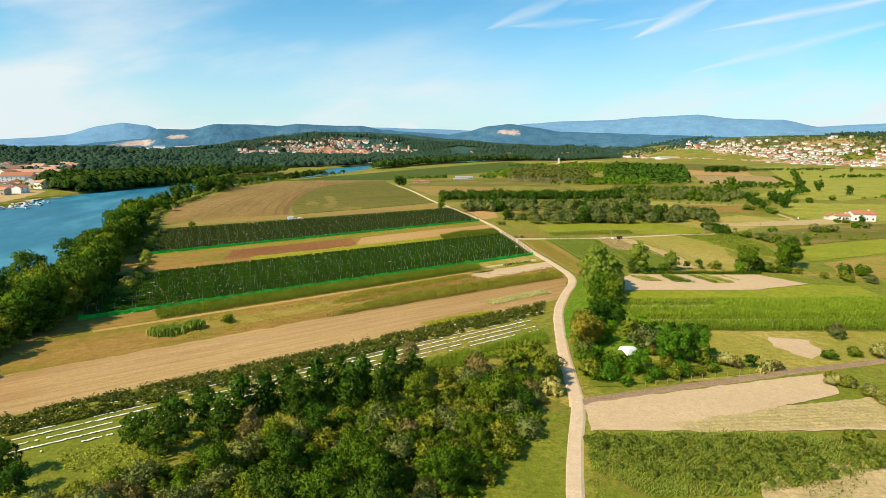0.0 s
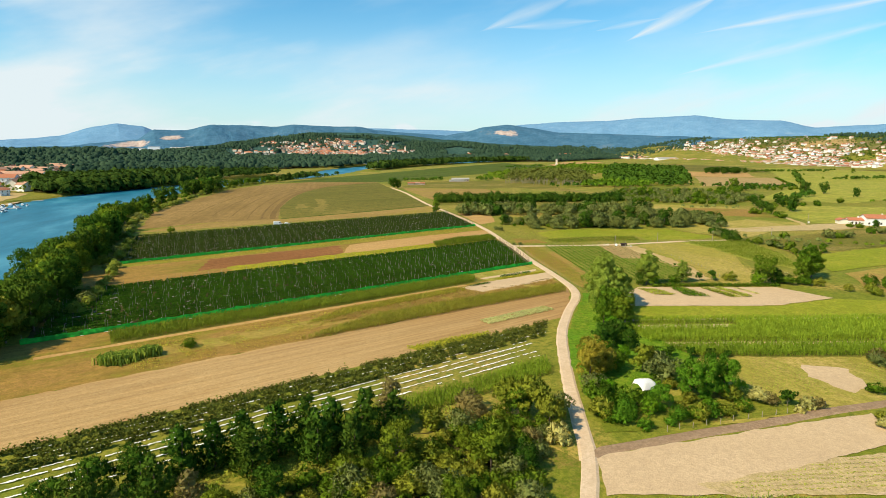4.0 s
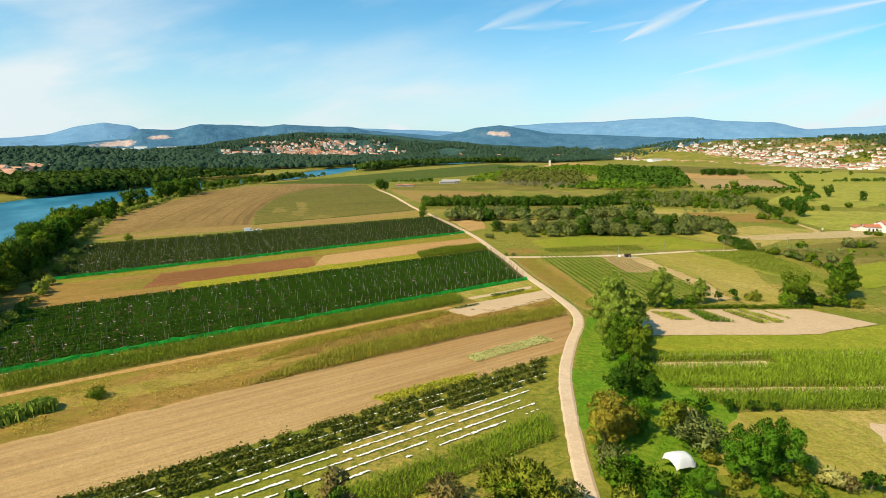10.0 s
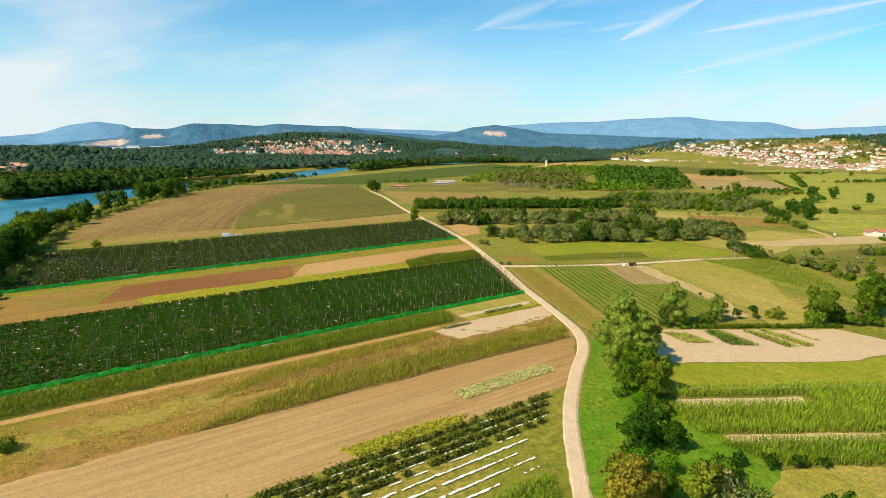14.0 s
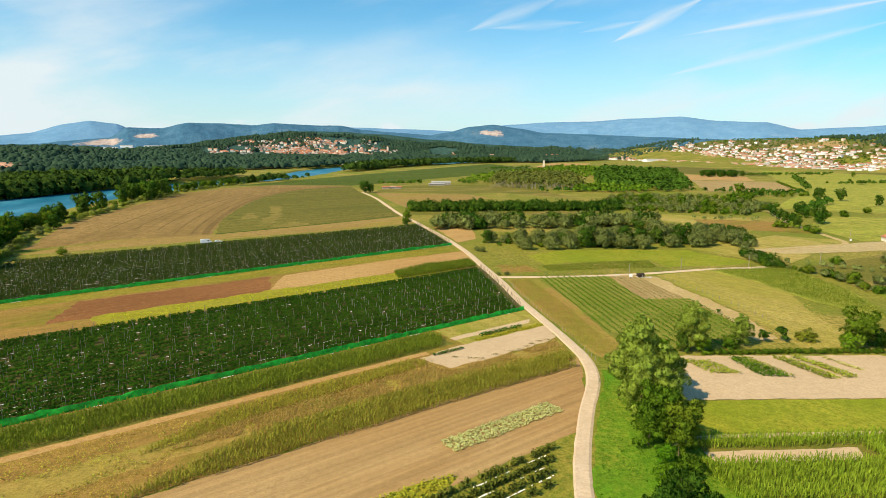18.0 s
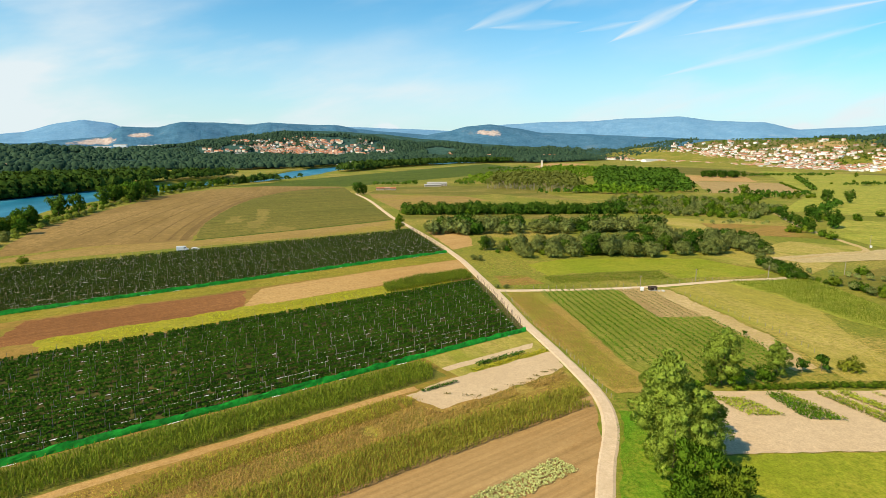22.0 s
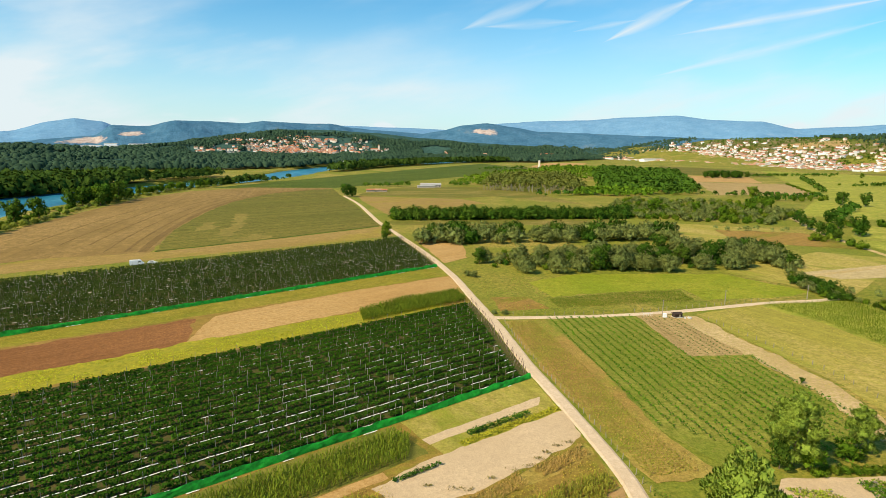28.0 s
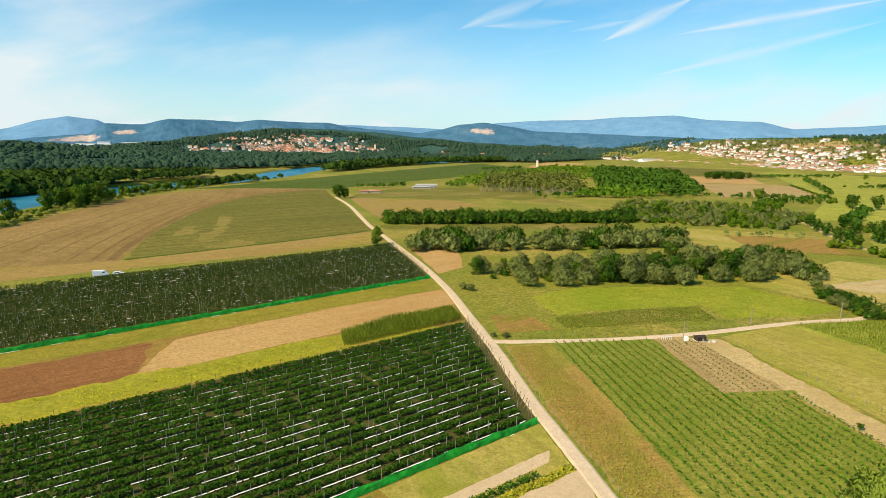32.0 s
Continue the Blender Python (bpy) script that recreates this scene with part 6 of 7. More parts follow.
far_wood([(98, 838), (195, 778), (215, 800), (262, 1060), (145, 1044)], 260, L["poplar_far"], "plantation of slim poplars", r9, 13, 20, slim=0.17)
far_wood([(150, 1044), (300, 1050), (460, 1480), (380, 1600), (200, 1200)], 60, L["green"], "scattered trees and hedges in the plain", r9, 8, 16)

# hedge lines dividing the far meadows, and a row of slim poplars
for a, b, label in (((300, 790), (440, 770), "dark hedge line between far meadows"), ((345, 700), (470, 760), "dark hedge line between far meadows"), ((520, 820), (700, 1120), "long hedge beside a far bright field"),
                    ((640, 930), (900, 1010), "hedge across the far grazing fields"), ((600, 1180), (860, 1240), "hedge line below the village"), ((150, 760), (235, 800), "bushy field boundary by the poplars"),
                    ((330, 560), (430, 660), "bushy ditch line across the paddocks"), ((-50, 872), (8, 900), "dark hedge behind the field huts"), ((58, 902), (112, 912), "hedge beside the farm shed"),
                    ((160, 1400), (280, 1481), "hedge across the far vineyard"), ((300, 1440), (400, 1380), "hedge across the far vineyard"), ((180, 1290), (300, 1330), "hedge across the far vineyard")):
    d = Vector((b[0] - a[0], b[1] - a[1])).normalized()
    w = Vector((-d.y, d.x)) * 4
    far_wood([(a[0] - w.x, a[1] - w.y), (b[0] - w.x, b[1] - w.y), (b[0] + w.x, b[1] + w.y), (a[0] + w.x, a[1] + w.y)], 330, L["dark"], label, r9, 6, 22, name="hedge")

for a, b, tall, mat, label in (((180, 356), (216, 330), 3.2, "willow", "bushy hedge beside the gravel lane"), ((216, 330), (262, 318), 3.5, "green", "loose hedge between crop fields"),
                               ((262, 470), (300, 520), 4.5, "green", "hedge along the farm lane"), ((212, 520), (270, 508), 3.5, "willow", "scrubby boundary of a dry field"), ((330, 398), (420, 470), 3.5, "green", "hedge behind the farm"),
                               ((420, 560), (560, 640), 4.0, "green", "hedge between far meadows"), ((230, 286), (300, 350), 3.0, "green", "hedge between crop fields")):
    d = Vector((b[0] - a[0], b[1] - a[1])).normalized()
    w = Vector((-d.y, d.x)) * 2.2
    far_wood([(a[0] - w.x, a[1] - w.y), (b[0] - w.x, b[1] - w.y), (b[0] + w.x, b[1] + w.y), (a[0] + w.x, a[1] + w.y)], 520, L[mat], label, r9, tall, 60, name="hedge")

# ---- buildings ----
wall_white = solid("white_render", (0.83, 0.83, 0.82), 0.85, vary=0.08, scale=0.6)
wall_cream = solid("cream_render", (0.72, 0.66, 0.56), 0.85, vary=0.1, scale=0.6)
wall_stone = solid("grey_stone_wall", (0.42, 0.36, 0.30), 0.9, vary=0.2, scale=0.8)
roof_red = solid("clay_tile_roof", (0.42, 0.16, 0.08), 0.85, vary=0.25, scale=1.2)
roof_pale = solid("faded_tile_roof", (0.47, 0.26, 0.17), 0.85, vary=0.2, scale=1.2)
roof_grey = solid("fibre_cement_roof", (0.38, 0.36, 0.33), 0.8, vary=0.12, scale=0.7)
glass_dark = solid("dark_window_glass", (0.03, 0.035, 0.04), 0.15, vary=0.2, spec=0.5)
timber_dark = solid("dark_stained_timber", (0.045, 0.03, 0.022), 0.8, vary=0.3, scale=4)
metal_white = solid("white_vehicle_paint", (0.80, 0.80, 0.80), 0.35, vary=0.04, spec=0.5)
rubber = solid("tyre_rubber", (0.02, 0.02, 0.02), 0.9, vary=0.2)
concrete = solid("pale_concrete", (0.55, 0.52, 0.47), 0.85, vary=0.12)


def gable(w, d, h, rise, over, wall, roof):
    """Meshes of a gabled block: walls with both gable ends, and a roof slab with eaves."""
    x, y = w / 2, d / 2
    v = [(-x, -y, -1.5), (x, -y, -1.5), (x, y, -1.5), (-x, y, -1.5), (-x, -y, h), (x, -y, h), (x, y, h), (-x, y, h), (-x, 0, h + rise), (x, 0, h + rise)]
    me = bpy.data.meshes.new("wall")
    me.from_pydata(v, [], [(0, 1, 5, 4), (2, 3, 7, 6), (1, 2, 6, 9, 5), (3, 0, 4, 8, 7)])
    me.materials.append(wall)
    X, Y, t = x + over, y + over, 0.22
    e = h - rise * over / y + 0.02
    r = [(-X, -Y, e), (X, -Y, e), (X, 0, h + rise + 0.05), (-X, 0, h + rise + 0.05), (X, Y, e), (-X, Y, e)]
    v = r + [(a, b, c + t) for a, b, c in r]
    f = [(0, 3, 2, 1), (3, 5, 4, 2), (6, 7, 8, 9), (9, 8, 10, 11), (0, 1, 7, 6), (4, 5, 11, 10), (1, 2, 8, 7), (2, 4, 10, 8), (5, 3, 9, 11), (3, 0, 6, 9)]
    rm = bpy.data.meshes.new("roof")
    rm.from_pydata(v, [], f)
    rm.materials.append(roof)
    return me, rm


def pane_mesh(w, h, mat=None):
    return box_mesh("window", w, 0.12, h, mat or glass_dark)


HOUSES = []


def house(x, y, z, turn, w, d, h, wall, roof, label, group="", windows=0, name="house", rise=None):
    top = tagged(new(name), label, "house" if "house" in name else name.replace("_", " "), group)
    wm, rm = gable(w, d, h, rise or d * 0.2, 0.5, wall, roof)
    part("wall", wm, top)
    part("roof", rm, top)
    if windows:
        pm = pane_mesh(1.1, 1.3)
        for side in (-1, 1):
            for i in range(windows):
                for lv in range(max(1, int(h / 2.9))):
                    p = part("window", pm, top)
                    p.location = ((i + 0.5) * w / windows - w / 2, side * (d / 2 - 0.02), 0.9 + 2.9 * lv)
    top.matrix_basis = pose(x, y, z, 0, 0, turn)
    return top


def hamlet(kinds, places, group, rng, lo=0.8, hi=1.25):
    """Copies of a few house models over the places."""
    for i, (x, y, z) in enumerate(places):
        k = int(rng.integers(len(kinds)))
        m = pose(x, y, z, 0, 0, rng.choice([0, 90]) + rng.normal() * 14) @ Matrix.Diagonal((rng.uniform(lo, hi), rng.uniform(lo, hi), rng.uniform(0.85, 1.2), 1))
        if kinds[k][1]:
            kinds[k][1] = False
            kinds[k][0].matrix_basis = m
            kinds[k][0]["group"] = group
        else:
            ob = copy_thing(kinds[k][0], m)
            ob.matrix_basis = m
            ob["group"] = group
    for k in kinds:
        if k[1]:
            for o in (*k[0].children_recursive, k[0]):
                bpy.data.objects.remove(o)


def far_house(w, d, h, wall, roof, label, name="house"):
    """A distant house: walls and tiled roof in one mesh."""
    wm, rm = gable(w, d, h, d * 0.3, 0.6, wall, roof)
    v = [tuple(q.co) for me in (wm, rm) for q in me.vertices]
    f = [tuple(p.vertices) for p in wm.polygons] + [tuple(i + len(wm.vertices) for i in p.vertices) for p in rm.polygons]
    ob = obj_mesh(name, v, f, [wall, roof])
    ob.data.polygons.foreach_set("material_index", [0] * len(wm.polygons) + [1] * len(rm.polygons))
    return [tagged(ob, label, "house" if "house" in name else name), True]


def models(spec):
    return [[house(0, 0, 0, 0, *row), True] for row in spec]


# village on the eastern slope
wood_floor([(905, 2420), (1000, 1960), (1080, 1560), (1110, 1400), (1500, 1350), (1600, 2300), (1300, 2480)], 20, "hillside of small gardens, bare terraces and dry grass", "hillside", "hillside", 0.5)
rh = np.random.default_rng(7)
places = []
for _ in range(9000):
    if len(places) >= 298:
        break
    y = rh.uniform(1420, 2480) if len(places) < 215 else rh.uniform(2000, 2500)
    u = abs(rh.normal()) * 120
    x = 884 + (u - (y - 2293) * 0.2) / 0.98
    if u < 360 and noise.noise((x * 0.006, y * 0.006, 3)) > -0.22 - 0.25 * (u < 60) - 0.6 * (y > 2000) and all((x - a) ** 2 + (y - b) ** 2 > 150 for a, b, _ in places):
        places.append((x, y, land_z(x, y)))
hamlet(models([(14, 10, 5.5, wall_white, roof_red, "white village house with a red tiled roof", "", 0, "village_house"), (12, 9, 6, wall_white, roof_pale, "white two-storey village house with a faded tile roof", "", 0, "village_house"),
               (18, 10, 4.5, wall_cream, roof_red, "cream village house with a clay-tile roof", "", 0, "village_house"), (11, 11, 7, wall_white, roof_grey, "white village house with a grey roof", "", 0, "village_house"),
               (20, 9, 4, wall_white, roof_pale, "long low white village house", "", 0, "village_house")]), places, "houses of the hillside village", rh, 0.8, 1.15)
far_wood([(900, 2250), (1060, 1500), (1400, 1450), (1500, 2300), (1000, 2500)], 46, L["dark"], "garden trees between the village houses", r9, 7, 14, name="village_trees")
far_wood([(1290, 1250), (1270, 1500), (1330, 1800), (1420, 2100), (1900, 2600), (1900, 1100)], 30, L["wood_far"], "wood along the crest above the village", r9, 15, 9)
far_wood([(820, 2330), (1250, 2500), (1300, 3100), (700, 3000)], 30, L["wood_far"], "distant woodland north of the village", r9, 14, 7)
patch("field", [(930, 1700), (1000, 1500), (1120, 1290), (1000, 1260), (850, 1460), (860, 1620)], G["clover"], "straw-green meadow below the village", 4, 25)
places = []
for _ in range(9000):
    if len(places) >= 900:
        break
    y = rh.uniform(1300, 2560)
    u = abs(rh.normal()) * 130 - 45 if y > 1500 else rh.uniform(0, 200)
    x = 884 + (u - (y - 2293) * 0.2) / 0.98
    if noise.noise((x * 0.009, y * 0.009, 8)) > -0.38 - 0.3 * (y > 1900) and all((x - a) ** 2 + (y - b) ** 2 > 130 for a, b, _ in places):
        places.append((x, y, land_z(x, y)))
COTTAGES = ((9, 7, 4, wall_white, roof_red, "small white cottage with a red tiled roof", "", 0, "cottage"), (8, 7, 5.5, wall_cream, roof_pale, "cream cottage with a faded tile roof", "", 0, "cottage"),
            (10, 7, 3.5, wall_stone, roof_red, "low stone cottage with a clay-tile roof", "", 0, "cottage"), (12, 8, 6.5, wall_white, roof_pale, "tall white cottage with a faded roof", "", 0, "cottage"))
places.sort(key=lambda p: p[1])
hamlet(models(COTTAGES), places[:280], "cottages on the edge of the village", rh, 0.9, 1.4)


def quarter(name, places, kinds, label):
    """Far houses, a few specks of wall and roof each, in one mesh."""
    v, f, slot = [], [], []
    slots = [wall_white, roof_red, wall_cream, roof_pale, wall_stone]
    for x, y, z in places:
        w, d, h, wall, roof = kinds[int(rh.integers(len(kinds)))][:5]
        turn = Matrix.Translation((x, y, z)) @ Matrix.Rotation(rh.choice([0, 1.57]) + rh.normal() * 0.25, 4, "Z") @ Matrix.Diagonal((rh.uniform(1.0, 1.8), rh.uniform(1.0, 1.5), rh.uniform(0.85, 1.2), 1))
        for me, mat in zip(gable(w, d, h, d * 0.25, 0.5, wall, roof), (wall, roof)):
            f += [tuple(i + len(v) for i in p.vertices) for p in me.polygons]
            slot += [slots.index(mat)] * len(me.polygons)
            v += [tuple(turn @ q.co) for q in me.vertices]
    ob = obj_mesh(name, v, f, slots)
    ob.data.polygons.foreach_set("material_index", slot)
    return tagged(ob, label, "houses", kind="stuff")


quarter("village_quarter", places[280:], COTTAGES, "far quarter of small white and cream village houses")

for pts, mat, label in (([(960, 1950), (1040, 1800), (1090, 1850), (1010, 2010)], "olive", "dull green terrace between village houses"), ([(1120, 1650), (1200, 1500), (1280, 1560), (1190, 1720)], "clover", "dry grassy slope above the village"),
                        ([(1050, 2150), (1150, 2000), (1210, 2080), (1100, 2220)], "clover", "brownish terrace between village houses"), ([(1180, 1900), (1290, 1750), (1350, 1850), (1230, 2000)], "fallow", "bare hillside above the village")):
    cx_, cy_ = sum(p[0] for p in pts) / 4, sum(p[1] for p in pts) / 4
    v = [(cx_ + (x - cx_) * j / 6, cy_ + (y - cy_) * j / 6) for j in (6, 3) for (x, y), (x2, y2) in zip(pts, pts[1:] + pts[:1]) for x, y in [(x + (x2 - x) * i / 6, y + (y2 - y) * i / 6) for i in range(6)]] + [(cx_, cy_)]
    f = [(i, (i + 1) % 24, 24 + (i + 1) % 24, 24 + i) for i in range(24)] + [(24 + i, 24 + (i + 1) % 24, 48) for i in range(24)]
    ob = obj_mesh("field", [(x, y, land_z(x, y) + 1.2) for x, y in v], f, G[mat])
    if sum(p.normal.z for p in ob.data.polygons) < 0:
        ob.data.flip_normals()
    tagged(ob, label, "field", kind="structure")

# town across the river, on its wooded hill
places = []
for _ in range(9000):
    if len(places) >= 264:
        break
    k = len(places)
    az, r = (rh.normal() * 2.0 - 10.0, 2550 + 310 * rh.random() ** 1.2) if k < 150 else (rh.uniform(-19.5, -2), 2630 + abs(rh.normal()) * 60) if k < 240 else (rh.normal() * 0.8 - 15.6, 2850 + 40 * rh.random())
    x, y = FROM[0] + r * math.sin(radians(az)), FROM[1] + r * math.cos(radians(az))
    if noise.noise((x * 0.008, y * 0.008, 9)) > -0.28 and all((x - a) ** 2 + (y - b) ** 2 > 150 for a, b, _ in places):
        places.append((x, y, surface(x, y)))
for k in range(36):
    az, r = ((3.6, 2600), (8.2, 2610), (13.2, 2690), (-24.5, 2620), (0.2, 2560), (-27, 2700))[k % 6]
    az, r = az + rh.normal() * 0.55, r + rh.normal() * 22
    x, y = FROM[0] + r * math.sin(radians(az)), FROM[1] + r * math.cos(radians(az))
    places.append((x, y, surface(x, y)))
hamlet([far_house(15, 11, 7, wall_cream, roof_red, "town house with a red tiled roof", "town_house"), far_house(13, 10, 8, wall_stone, roof_red, "stone town house with a red tiled roof", "town_house"),
        far_house(17, 11, 8, wall_cream, roof_pale, "larger cream town house with a faded roof", "town_house"), far_house(12, 10, 6, wall_white, roof_red, "white town house with a red tiled roof", "town_house")],
       places, "houses of the town across the river", rh, 0.75, 1.1)
places = []
for _ in range(9000):
    if len(places) >= 260:
        break
    az, r = rh.normal() * 3.2 - 10.5, 2570 + 260 * rh.random()
    x, y = FROM[0] + r * math.sin(radians(az)), FROM[1] + r * math.cos(radians(az))
    if -19 < az < -3 and noise.noise((x * 0.008, y * 0.008, 4)) > -0.2:
        places.append((x, y, surface(x, y)))
quarter("town_quarter", places, [(9, 8, 5, wall_stone, roof_red), (10, 9, 6, wall_cream, roof_red), (11, 8, 5, wall_stone, roof_pale)], "crowded quarter of red-roofed stone houses in the town")
cx, cy = -152, 2760
church = tagged(new("church"), "pale stone church with a square tower in the town", "church")
church.location = (cx, cy, surface(cx, cy))
for nm, mesh in zip(("wall", "roof"), gable(34, 14, 12, 4, 0.6, wall_cream, roof_red)):
    part(nm, mesh, church)
part("tower", box_mesh("tower", 8, 8, 28, wall_cream), church).location = (19, 0, -1)
part("spire", box_mesh("spire", 8.4, 8.4, 7, roof_pale, taper=0.1), church).location = (19, 0, 27)

# riverside town with the large white block
places = []
for _ in range(9000):
    if len(places) >= 130:
        break
    x, y = rh.uniform(-980, -470), rh.uniform(690, 1340)
    if -0.95 * y + 170 < x < -0.55 * y - 85 and (len(places) < 60 or y < 960) and all((x - a) ** 2 + (y - b) ** 2 > 240 for a, b, _ in places):
        places.append((x, y, 0.0))
hamlet([far_house(18, 12, 7, wall_cream, roof_red, "riverside town house with a red roof"), far_house(14, 11, 9, wall_white, roof_pale, "tall white riverside house with a faded roof"), far_house(24, 14, 8, wall_cream, roof_pale, "wide cream riverside building"),
        far_house(13, 10, 6, wall_stone, roof_red, "stone riverside house with a red roof")],
       places, "houses of the riverside town", rh, 0.85, 1.25)
HALL = house(-545, 742, 0, 20, 34, 20, 13, wall_white, roof_red, "large white riverside hall with a red roof", windows=7, name="riverside_hall")
house(-520, 752, 0, 20, 18, 16, 10, wall_white, roof_pale, "white riverside block beside the hall", windows=4, name="riverside_block")
house(-560, 810, 0, 10, 46, 18, 14, wall_cream, roof_pale, "long cream apartment house near the river", windows=9, name="apartment_house")
far_wood([(-520, 690), (-470, 660), (-440, 690), (-480, 740), (-620, 900), (-700, 900)], 45, L["green"], "garden trees of the riverside town", r9, 8, 18, name="garden_trees")
places = []
for _ in range(9000):
    if len(places) >= 34:
        break
    y = rh.uniform(600, 760)
    x = -452 - (y - 600) * 0.35 - rh.uniform(0, 90)
    if all((x - a) ** 2 + (y - b) ** 2 > 190 for a, b, _ in places) and (x + 540) ** 2 + (y - 745) ** 2 > 900:
        places.append((x, y, 0.0))
hamlet(models([(15, 10, 7, wall_cream, roof_red, "cream waterside house with a red roof", "", 3, "waterside_house"), (12, 10, 6, wall_white, roof_red, "white waterside house with a red roof", "", 2, "waterside_house"),
               (10, 9, 5, wall_stone, roof_pale, "stone waterside house with a faded roof", "", 2, "waterside_house")]), places, "houses along the quay", rh, 0.8, 1.15)
patch("field", [(-404, 470), (-412, 540), (-430, 600), (-452, 655), (-520, 690), (-640, 880), (-760, 900), (-700, 600), (-560, 470)], G["earth_path"], "pale ground between the riverside houses", 3, 12, 0.25)
ribbon("quay", [(-400, 470), (-408, 540), (-424, 600), (-446, 660), (-452, 700)], 12, G["sand"], "pale sandy quay along the river bank", -1.6, 8, 2.0, "quay")
for k, (x, y, turn, ln) in enumerate(((-392, 505, 25, 42), (-397, 530, 25, 40), (-418, 600, 35, 30), (-432, 645, 30, 26))):
    pier = tagged(new("pontoon", box_mesh("pontoon", ln, 2.4, 0.7, concrete)), "pale floating pontoon at the river bank", "pontoon", "pontoons of the small harbour")
    pier.matrix_basis = pose(x, y, -3.2, 0, 0, turn)


def boat_parts():
    top = tagged(new("boat"), "small white motor boat moored at a pontoon", "boat", "boats of the small harbour")
    hull = []
    for s, w in ((-3.2, 1.0), (-1, 1.25), (1.5, 1.1), (3.6, 0.1)):
        hull += [(s, -w, 1.0), (s, -w * 0.6, -0.1), (s, w * 0.6, -0.1), (s, w, 1.0)]
    f = [(4 * i + j, 4 * i + 4 + j, 4 * i + 5 + j, 4 * i + 1 + j) for i in range(3) for j in range(3)] + [(0, 1, 2, 3)] + [(4 * i, 4 * i + 3, 4 * i + 7, 4 * i + 4) for i in range(3)]
    obj_mesh("hull", hull, f, metal_white, top)
    part("cabin", box_mesh("cabin", 2.4, 1.6, 0.9, metal_white, taper=0.8), top).location = (-0.3, 0, 0.95)
    part("windscreen", box_mesh("windscreen", 0.2, 1.4, 0.6, glass_dark), top).location = (0.95, 0, 1.05)
    return top


boat = boat_parts()
first = True
for x0, y0, turn in ((-392, 505, 25), (-397, 530, 25), (-405, 552, 30)):
    for i in range(9):
        c, s = math.cos(radians(turn)), math.sin(radians(turn))
        a, side = -18 + i * 4.6, 1 if i % 2 else -1
        m = pose(x0 + a * c - side * 5 * s, y0 + a * s + side * 5 * c, -3.05, 0, 0, turn + 90 * side) @ Matrix.Scale(rh.uniform(0.9, 1.5), 4)
        if first:
            boat.matrix_basis, first = m, False
        else:
            copy_thing(boat, m).matrix_basis = m

# works and sheds far off
for x, y, turn, w, d, h in ((-1760, 3020, 20, 60, 26, 9), (-1700, 3080, 10, 44, 22, 8), (-1610, 3190, 5, 90, 30, 9), (-1460, 3090, 15, 40, 20, 8), (-1330, 3230, 0, 66, 26, 9), (-1260, 3250, 0, 36, 20, 8), (-1650, 3120, 20, 70, 30, 10), (-1500, 3150, 10, 60, 30, 9), (-1380, 3170, 0, 80, 28, 10), (-1560, 3060, 15, 50, 26, 9)):
    house(x, y, surface(x, y), turn, w, d, h, wall_white, roof_grey, "white factory hall at the mountain's foot", "halls of the far works", name="factory_hall", rise=3)
for x, y, turn, w in ((-300, 1560, 10, 60), (-380, 1600, 5, 50), (-180, 1650, 0, 40)):
    house(x, y, 0, turn, w, 18, 6, wall_white, roof_grey, "low white sheds among the river woods", "sheds among the river woods", name="shed", rise=2)
house(885, 2150, 0, 8, 110, 34, 7, wall_white, roof_grey, "long pale greenhouse hall below the village", name="greenhouse_hall", rise=4)
house(36, 885, 0, 6, 26, 9, 3.6, wall_stone, roof_grey, "long farm shed with a pale roof", windows=6, name="farm_shed", rise=1.6)
house(30, 872, 0, 6, 22, 6, 2.4, wall_stone, roof_grey, "low lean-to before the farm shed", name="lean_to", rise=0.8)
for x, y, w, r in ((-36, 808, 9, roof_red), (-27, 811, 7, roof_pale), (-20, 808, 6, roof_red)):
    house(x, y, 0, 8, w, 5, 2.4, wall_stone, r, "small stone hut with a tiled roof by the field", name="hut", rise=1.0)
tower = tagged(new("water_tower"), "slim pale tower standing in the plain", "tower")
tower.location = (329, 1555, 0)
part("shaft", box_mesh("shaft", 4.2, 4.2, 16, wall_cream), tower)
part("cap", box_mesh("cap", 4.8, 4.8, 2.5, roof_grey, taper=0.4), tower).location = (0, 0, 16)

# farmhouse on the plain


def dress(top, h, rise, w, d):
    """Chimney, door and window frames for a house seen near enough."""
    for c in list(top.children):
        if c.name.startswith("roof"):
            part("chimney", box_mesh("chimney", 0.8, 0.8, 1.6, wall_white), c).location = (w * 0.28, 0, h + rise * 0.6)
        elif c.name.startswith("window"):
            part("window_frame", box_mesh("window_frame", 1.35, 0.1, 0.12, wood_post), c).location = (0, 0, -0.13)
    part("door", box_mesh("door", 1.1, 0.14, 2.1, timber_dark), top).location = (w * 0.02, -d / 2, 0)


FARM = house(305, 411, 0, -12, 15, 10, 5.2, wall_white, roof_red, "white farmhouse with an orange tiled roof", windows=4, name="farmhouse")
dress(FARM, 5.2, 2.0, 15, 10)
SIDE = house(293, 415, 0, -12, 9, 7, 3.2, wall_white, roof_red, "white side house of the farm", windows=2, name="side_house")
dress(SIDE, 3.2, 1.4, 9, 7)
house(286, 417, 0, 78, 6, 6, 2.8, wall_cream, roof_red, "low farm shed with a red roof", name="farm_outhouse")
ribbon("lane", [(316, 586), (283, 509), (267, 453), (255, 412), (230, 400), (186, 384)], 3.2, G["earth_path"], "pale earth lane across the plain", 0.2, ragged=0.6)
